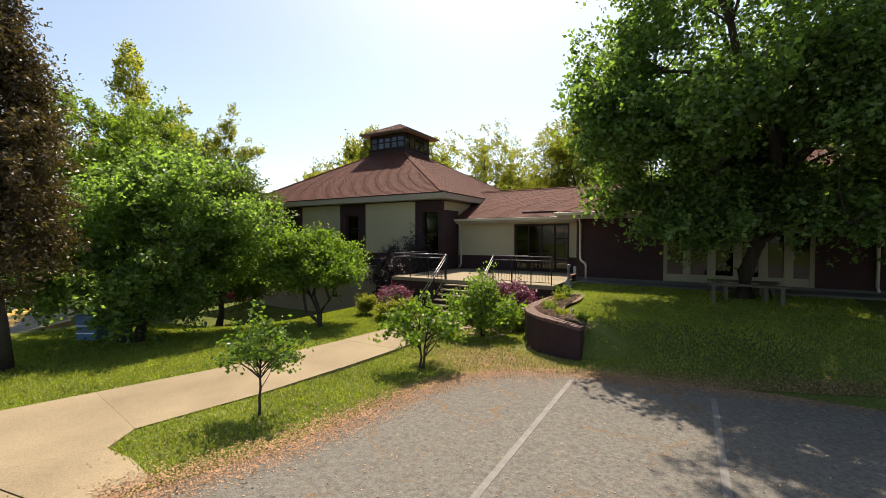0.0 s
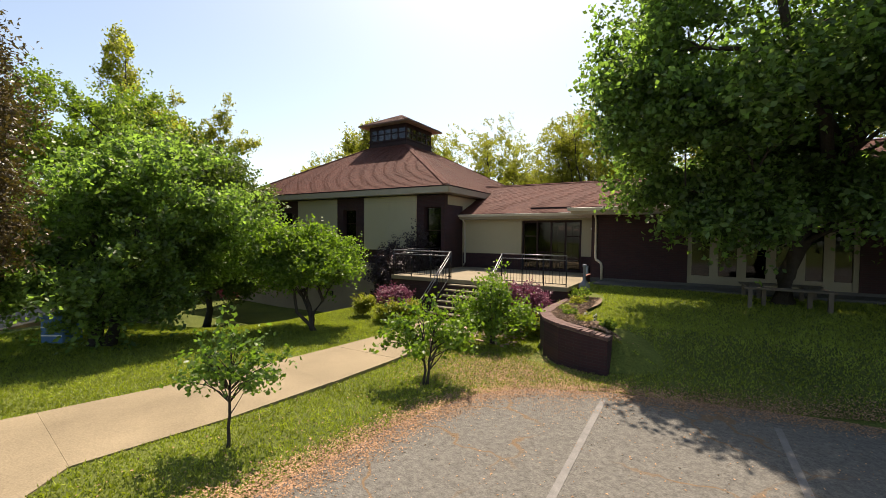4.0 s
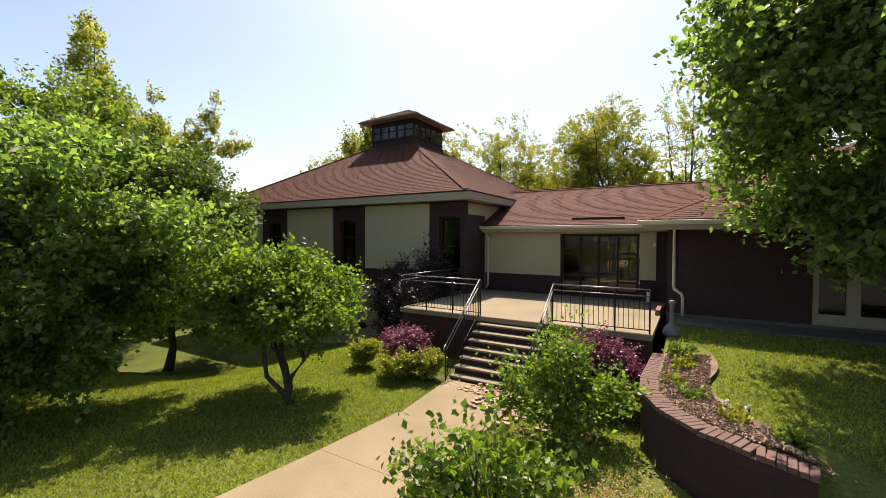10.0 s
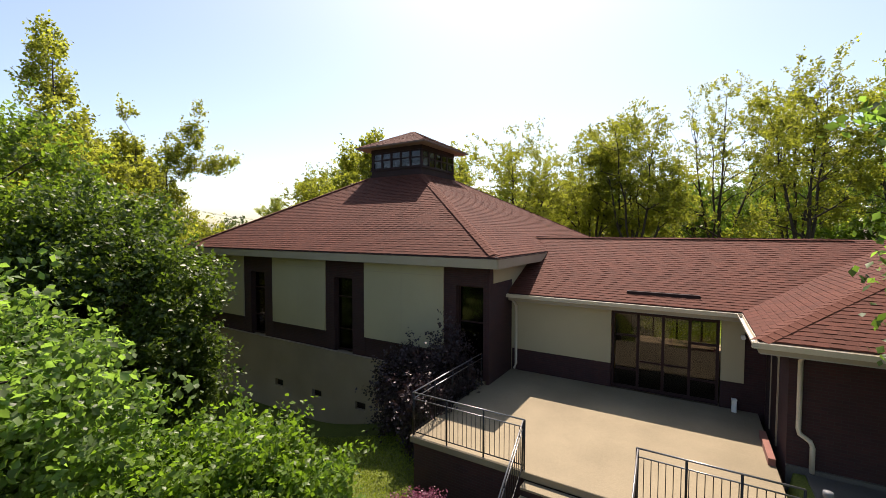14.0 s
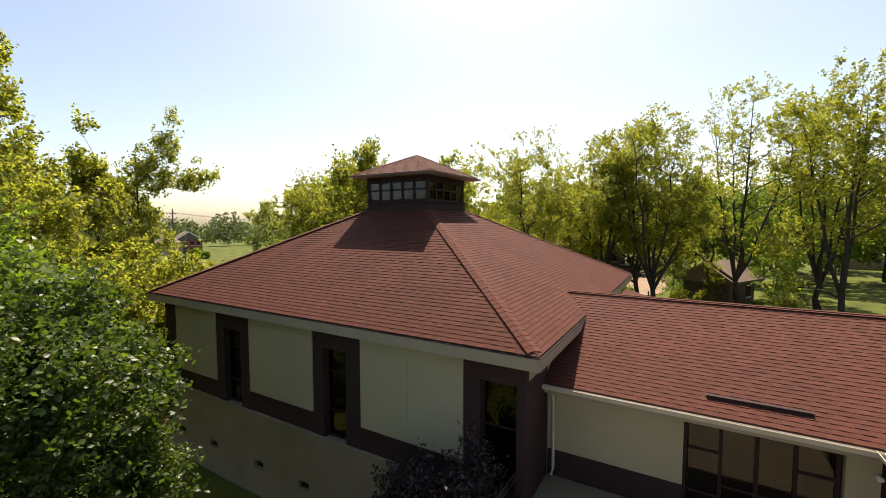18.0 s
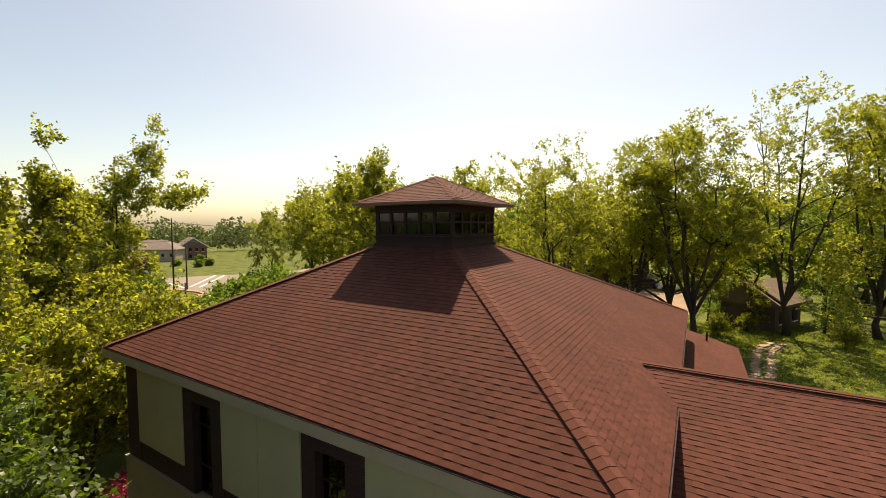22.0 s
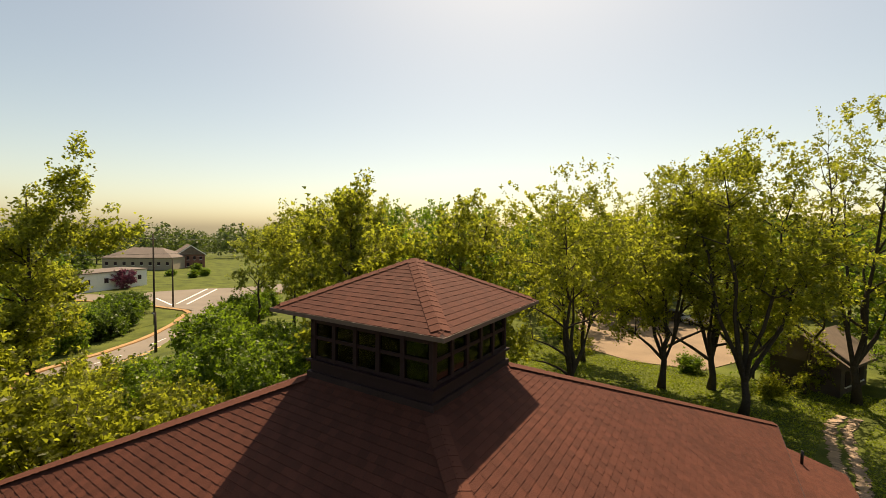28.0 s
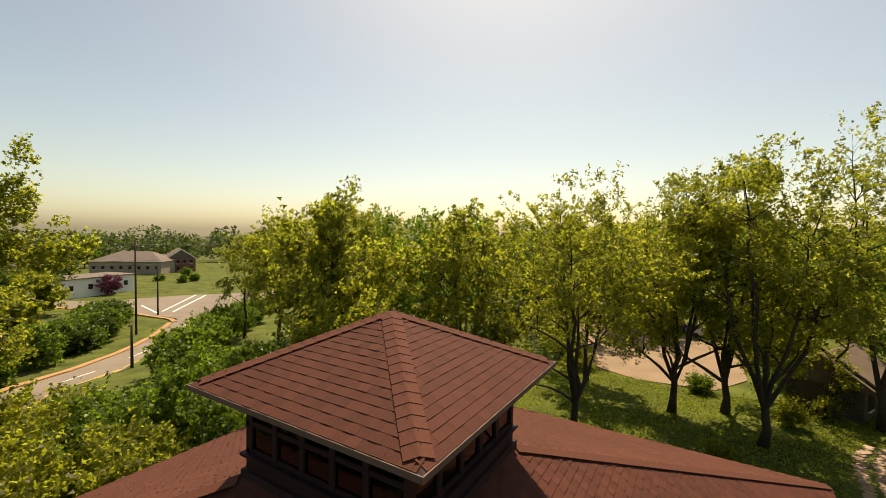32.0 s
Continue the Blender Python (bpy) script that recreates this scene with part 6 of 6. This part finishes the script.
part("gable_trim", mesh_from("gable_trim", [(7.45, -5.2, 5.5), (7.45, 0, 9.2), (7.45, 5.2, 5.5), (7.45, 5.2, 5.1), (7.45, 0, 8.8), (7.45, -5.2, 5.1)], [(0, 1, 4, 5), (1, 2, 3, 4)], WHITEP), None, brick_house)
house("white_building", -133, 42, 107, 17, 9, 4.9, 0.4, WHITEP, FARROOF, "low white flat-roofed building", 4, gable=False)
house("far_house", -232, 92, 10, 16, 9, 4, 2.5, FARWALL, FARROOF, "far beige house with a brown roof", 4)
house("far_house", -196, 42, 30, 14, 9, 4, 1.5, KERB, DARKROOF, "far tan house with an orange roof", 4)
house("timber_cabin", 6.0, 45.5, 62, 5.6, 4.6, 2.9, 1.9, TIMBER, DARKROOF, "small dark timber cabin with a weathered tan roof", 2, over=0.7)
house("dark_house", -14, 72, 10, 14, 8, 5.0, 2.4, TIMBER, DARKROOF, "dark house behind the far trees", 4)
house("grey_house", 34, 100, 0, 14, 8, 5.0, 2.6, FARWALL, FARROOF, "pale grey house behind the far trees", 4)


def pole(name, x, y, h, label, arm=True):
    z = float(ground_z(x, y))
    e = group_at(name, x, y, z - 0.3, label, "pole")
    part("shaft", tube([(0, 0, 0), (0.05, 0, h)], [0.17, 0.11], 8), BARK, e)
    if arm:
        part("crossarm", box(-1.1, -0.06, h - 1.0, 1.1, 0.06, h - 0.86), WOOD, e)
        for u in (-1.0, -0.4, 0.4, 1.0):
            part("insulator", tube([(u, 0, h - 0.86), (u, 0, h - 0.7)], 0.04, 6), WHITEP, e)
    return e


pole("utility_pole", -78.4, 31.0, 15.2, "tall brown wooden utility pole on the verge")
wires = group_at("power_lines", -78.4, 31.0, -3.6, "thin dark power lines running from the utility pole", "power line")
for k, (u, zz) in enumerate(((-0.9, 14.2), (0.9, 14.2), (0.0, 11.6), (0.1, 10.9))):
    for tx_, ty_ in ((-152, 5), (-124, 98)):
        line = []
        for i in range(13):
            w = i / 12
            line.append((u + (tx_ + 78.4) * w, (ty_ - 31) * w, zz - 3.8 * w * (1 - w) - 0.5 * w))
        part("wire", tube(line, 0.026, 4, cap=False), TYRE, wires)
p2 = pole("street_lamp", -55.5, 21.5, 5.0, "short brown roadside post with a lamp arm", False)
part("lamp_arm", tube([(0, 0, 4.4), (-0.8, 0.2, 4.7), (-1.5, 0.4, 4.6)], 0.05, 6), STEEL, p2)
part("lamp_head", tube([(-1.4, 0.35, 4.6), (-2.0, 0.5, 4.5)], [0.13, 0.07], 8), STEEL, p2)
p3 = pole("sign_post", -91.7, 39.9, 10.0, "thin brown post at the junction", False)


def car(x, y, rz, paint, label):
    z = float(ground_z(x, y)) + 0.08
    e = group_at("parked_car", x, y, z, label, "car", "parked cars", rz)
    bm = bmesh.new()
    prof = [(-2.2, 0.35), (-2.25, 0.75), (-2.0, 0.95), (-1.3, 1.0), (-0.6, 1.48), (1.2, 1.52), (1.9, 1.05), (2.2, 0.95), (2.25, 0.4)]
    lo = [bm.verts.new((u, -0.85, v)) for u, v in prof]
    hi = [bm.verts.new((u, 0.85, v)) for u, v in prof]
    bm.faces.new(lo)
    bm.faces.new(hi[::-1])
    for i in range(len(prof)):
        j = (i + 1) % len(prof)
        bm.faces.new((lo[j], lo[i], hi[i], hi[j]))
    part("body", bm, paint, e)
    for sgn in (-1, 1):
        part("side_window", box(-0.5, sgn * 0.855 - 0.01, 1.05, 1.2, sgn * 0.855 + 0.01, 1.4), BRONZE, e)
        for u in (-1.4, 1.4):
            part("wheel", tube([(u, sgn * 0.72, 0.33), (u, sgn * 0.9, 0.33)], 0.33, 12), TYRE, e)
    part("windscreen", mesh_from("windscreen", [(-1.26, -0.75, 1.04), (-1.26, 0.75, 1.04), (-0.66, 0.7, 1.46), (-0.66, -0.7, 1.46)], [(0, 1, 2, 3)], BRONZE), None, e)
    return e


REDP = mat("dark_car_paint", (0.03, 0.03, 0.035), 0.3, 0.3, var=0.05, bump=0)
SILVER = mat("silver_car_paint", (0.55, 0.56, 0.58), 0.3, 0.4, var=0.05, bump=0)
car(-78.5, 44.6, 148, SILVER, "silver car parked by the road")
car(-74.2, 41.6, 148, REDP, "dark car parked by the road")
car(-6.5, 66, 10, REDP, "dark car parked in the rear lot")
car(-2.5, 65, 15, SILVER, "silver car parked in the rear lot")
car(-10.5, 67, 10, REDP, "dark car parked in the rear lot")


# bushes and woods
def hedge(x, y, r, h, m, seed, label="rounded leafy bush beside the road", nm="roadside_bush", n=110, cnt=45, ls=0.2, g="roadside bushes", clump=0.45):
    z = float(ground_z(x, y))
    return tree(nm, (x, y), [(x, y, z + h * 0.5, r, r, h * 0.5), (x + r * 0.4, y + r * 0.2, z + h * 0.65, r * 0.6, r * 0.6, h * 0.42)], label, "bush",
                n=n, count=cnt, leaf_size=ls, clump=clump, trunk=0.06, mat_leaf=m, seed=seed, limbs=12, stems=3, gap=-0.3, grp=g, single=True)


rb = random.Random(3)
for i in range(16):
    u = i / 15
    hedge(-72.5 - 22 * u + rb.uniform(-2, 2), 22.5 + 9.5 * u + rb.uniform(-3, 1.5), rb.uniform(1.8, 2.8), rb.uniform(2.4, 4.0), (LEAF_DARK, LEAF_MID)[i % 2], 300 + i, ls=0.3)
for i, (x, y, r, h) in enumerate(((-64, 12, 2.5, 4), (-69, 17, 2.5, 5), (-60, 6, 2.2, 3.5), (-139, 67.5, 1.1, 1.8), (-141, 72, 1.2, 1.9), (-149, 65.5, 1.1, 1.7), (-158, 78, 1.4, 2.4), (-66.5, 40.5, 2.6, 4.2), (-63, 36.8, 2.7, 4.6), (-58.6, 32.6, 2.8, 4.8), (-54, 28.6, 2.7, 4.4), (-49.5, 25.0, 2.6, 4.2), (-45.5, 21.6, 2.6, 4.0), (-70.5, 45.5, 2.6, 4.5))):
    hedge(x, y, r, h, LEAF_MID, 330 + i, ls=0.3)
hedge(-129, 45.0, 2.9, 4.6, LEAF_PURPLE, 340, "purple-leaved ornamental tree beside the white building", ls=0.3)
FAR_TREES = [(-96, 24, 11, 3.6, LEAF_DARK), (-108, 29, 11.5, 4, LEAF_DARK), (-90, 22, 9, 3.2, LEAF_MID), (-80, 20, 8.5, 3.2, LEAF_LIGHT), (-86, 16, 10, 3.6, LEAF_DARK), (-66, 14, 7.5, 3.0, LEAF_LIGHT), (-62, 10, 7.5, 2.8, LEAF_MID), (-160, 50, 14, 5, LEAF_MID),
             (-72, 12, 8, 3, LEAF_MID)]
# undergrowth along the rear lot, and trees round the far buildings
for i, (x, y, r, h, m) in enumerate(((-13.5, 43, 1.6, 2.2, LEAF_LIGHT), (-3.2, 42.5, 0.9, 1.3, LEAF_MID), (3.0, 48, 1.5, 2.6, LEAF_MID),
                                     (-2.2, 30.0, 0.6, 1.0, LEAF_LIGHT), (10.8, 38.5, 0.9, 2.6, LEAF_YOUNG), (12.0, 49, 1.8, 3.0, LEAF_MID), (-16, 46, 2.2, 3.2, LEAF_MID), (2.2, 38.5, 0.7, 1.6, LEAF_LIGHT), (1.5, 43.5, 1.8, 5.5, LEAF_MID), (10.5, 43.5, 1.8, 5.5, LEAF_MID), (4.6, 41.5, 1.5, 5.0, LEAF_LIGHT))):
    z = float(ground_z(x, y))
    tree("undergrowth_bush", (x, y), [(x, y, z + h * 0.6, r, r, h * 0.5), (x + r * 0.6, y, z + h * 0.35, r * 0.6, r * 0.6, h * 0.3), (x - r * 0.4, y - r * 0.4, z + h * 0.45, r * 0.6, r * 0.5, h * 0.4)],
         "loose leafy undergrowth bush near the rear lot", "bush", n=70, count=36, leaf_size=0.13, clump=0.34, trunk=0.04, mat_leaf=m, seed=360 + i, limbs=24, stems=3, gap=0.12, grp="undergrowth bushes")
rw_ = random.Random(21)
for i in range(26):
    u = i / 25
    FAR_TREES.append((-58 + 110 * u + rw_.uniform(-3, 3), 74 + 10 * math.sin(i * 2.4) + 6 * u + rw_.uniform(-4, 4), rw_.uniform(12.5, 16.5), rw_.uniform(4.2, 5.6), (LEAF_MID, LEAF_LIGHT, LEAF_DARK)[i % 3]))
for i, (x, y, h, rr, m) in enumerate(FAR_TREES):
    if x < -58.5:
        x, y = x * 1.36, y * 1.36
    z = float(ground_z(x, y))
    tree("street_tree", (x, y), [(x, y, z + h * 0.56, rr, rr, h * 0.42), (x + rr * 0.5, y + rr * 0.3, z + h * 0.5, rr * 0.7, rr * 0.7, h * 0.28), (x - rr * 0.5, y, z + h * 0.72, rr * 0.6, rr * 0.6, h * 0.22)],
         "full green broadleaf tree in the far neighbourhood", "tree", single=True, n=90, count=42, leaf_size=0.58, clump=0.9, trunk=0.22, mat_leaf=m, seed=400 + i, limbs=24, gap=0.0, grp="far street trees")
far = np.random.default_rng(77)
wood = []
for i in range(1300):
    a = far.uniform(-2.6, 1.2)
    r = far.uniform(150 if a > -0.75 else 235, 380)
    wood.append((-5 + r * math.sin(a), r * math.cos(a), far.uniform(11, 19.5)))
cent, rad = [], []
for x, y, h in wood:
    z = float(ground_z(x, y))
    for k in range(9):
        cent.append((x + far.normal() * 3.2, y + far.normal() * 3.2, z + h * far.uniform(0.25, 0.95)))
        rad.append(far.uniform(1.8, 3.4))
fw = part("far_woods", leaf_mesh("far_woods", cent, rad, 16, 1.15, LEAF_FAR, far, 1.3, single=True), None)
tagged(fw, "distant band of mixed green woods along the horizon", "woods", kind="stuff")

# ---- shingle tabs of the cupola roof, one by one ----
for s in (0, 1):
    a, b = Vector((*K4[s], CZ)), Vector((*K4[(s + 1) % 4], CZ))
    along = (b - a).normalized()
    rise = Vector((CX, CY, CA)) - a
    single_tabs(hip_tabs(K4, A4, CZ, CA, s, 30 + s, 0.19, 0.147, 0.007), along, (rise - along * rise.dot(along)).normalized(), croof)

# ---- grass blades, fallen leaves ----
def in_poly(x, y, poly):
    inside = np.zeros(len(x), bool)
    n = len(poly)
    for i in range(n):
        (x0, y0), (x1, y1) = poly[i], poly[(i + 1) % n]
        c = ((y0 > y) != (y1 > y)) & (x < (x1 - x0) * (y - y0) / (y1 - y0 + 1e-12) + x0)
        inside ^= c
    return inside


WALK_POLY = left + right[::-1]
APRON = [(1.15, -15.55), (0.75, -16.9), (-2.8, -19.0), (-6.5, -21.0), (4.6, -17.4), (5.44, -16.9), (5.43, -16.45), (3.98, -16.4), (3.62, -15.9)]


def scatter(n, x0, x1, y0, y1, seed, keep):
    r = np.random.default_rng(seed)
    x, y = r.uniform(x0, x1, n), r.uniform(y0, y1, n)
    k = keep(x, y, r)
    return x[k], y[k], r


def line_gap(x, y, line):
    """Distance to a run of points."""
    best = np.full(len(x), 99.0)
    for (x0, y0), (x1, y1) in zip(line, line[1:]):
        dx, dy = x1 - x0, y1 - y0
        u = np.clip(((x - x0) * dx + (y - y0) * dy) / (dx * dx + dy * dy), 0, 1)
        best = np.minimum(best, np.hypot(x - x0 - u * dx, y - y0 - u * dy))
    return best


def litter_share(x, y):
    near = np.exp(-(line_gap(x, y, lot[:10]) / 0.36) ** 2) * 0.95
    return np.maximum(near, 0.5 * np.exp(-((x - 7.0) ** 2 / 2.6 + (y + 9.5) ** 2 / 1.2)))


def litter_keep(x, y, r):
    return r.random(len(x)) < np.maximum(litter_share(x, y), 0.007)


def lawn_keep(x, y, r):
    ok = ~in_poly(x, y, WALK_POLY) & ~in_poly(x, y, APRON) & ~in_poly(x, y, lot)
    ok &= ~((x > DX0) & (x < 7.1) & (y > DY - 2.2) & (y < 3) & (x > 1.6)) & ~((x > DX0) & (y > DY)) | ((x > 7.2) & (y < FW - 0.1) & (y > -8.4))
    ok &= ~((line_gap(x, y, RW) < 1.05) & (x > 7.0) & (y > -8.2)) & ~((x > 7.2) & (y > FW - 1.3))
    return ok & (y < 0.3) & (r.random(len(x)) > 0.7 * litter_share(x, y))


bxs, bys, r = scatter(420000, -9, 15.5, -17.5, -0.9, 91, lawn_keep)
bz_ = ground_z(bxs, bys)
n = len(bxs)
ang, hgt, lean_ = r.uniform(0, 6.28, n), r.uniform(0.025, 0.07, n), r.normal(0, 0.03, (n, 2))
wd = 0.008 + 0.008 * r.random(n)
V = np.empty((n, 3, 3))
V[:, 0] = np.stack([bxs - np.cos(ang) * wd, bys - np.sin(ang) * wd, bz_ - 0.005], 1)
V[:, 1] = np.stack([bxs + np.cos(ang) * wd, bys + np.sin(ang) * wd, bz_ - 0.005], 1)
V[:, 2] = np.stack([bxs + lean_[:, 0], bys + lean_[:, 1], bz_ + hgt], 1)
me = bpy.data.meshes.new("grass_blades")
me.vertices.add(n * 3)
me.vertices.foreach_set("co", V.ravel())
me.loops.add(n * 3)
me.loops.foreach_set("vertex_index", np.arange(n * 3))
me.polygons.add(n)
me.polygons.foreach_set("loop_start", np.arange(n) * 3)
me.materials.append(BLADE)
me.update()
tagged(part("grass_blades", me, None), "short green lawn grass", "grass", kind="stuff")


def tuft_keep(x, y, r):
    clear = ~((x > -18.7) & (x < 2.5) & (y < 20.4)) & ~((x > -1.0) & (y < 11.2))
    path = np.abs(x - (3.6 + 3.2 * ((y - 24) / 13.5) ** 2)) < 0.95
    return clear & ~(path & (y > 23.5) & (y < 38))


tx, ty, r = scatter(90000, -20, 18, 11, 43, 95, tuft_keep)
tm = leaf_mesh("lawn_tufts", np.stack([tx, ty, ground_z(tx, ty) + 0.03], 1), np.full(len(tx), 0.05), 1, 0.075, BLADE, r, 2.2, up=0.2, flat=0.6)
tagged(part("lawn_tufts", tm, None), "uneven grass tufts on the back lawn", "grass", kind="stuff")


lx, ly, r = scatter(460000, 4.2, 16.5, -17, -7, 92, litter_keep)
inlot = in_poly(lx, ly, lot)
lz = np.where(inlot, 0.056, ground_z(lx, ly) + 0.035)
cen = np.stack([lx, ly, lz], 1)
lm = leaf_mesh("fallen_leaves", cen, np.full(len(lx), 0.008), 1, 0.02, LITTER, r, 1.6, up=3.0, flat=0.5)
tagged(part("fallen_leaves", lm, None), "dry tan fallen leaves along the edge of the lot", "fallen leaves", kind="stuff")

# bark chips on the mulch bed
CHIP = mat("bark_chip", (0.29, 0.205, 0.145), 0.9, var=0.3, scale=3, fine=20, bump=0, island=0.5, spec=0.1)
mx, my, r = scatter(60000, 7.0, 10.4, -8.6, -4.2, 97, lambda x, y, r: (line_gap(x, y, RW) < 0.95 - 0.7 * smoothstep(8.0, 9.0, x)) & (line_gap(x, y, RW) > 0.16) & (ground_z(x, y) > 0.5))
cm = leaf_mesh("bark_chips", np.stack([mx, my, ground_z(mx, my) + 0.095], 1), np.full(len(mx), 0.02), 1, 0.03, CHIP, r, 2.4, up=1.2, flat=0.6)
tagged(part("bark_chips", cm, None), "loose brown bark chips over the mulch bed", "mulch", kind="stuff")
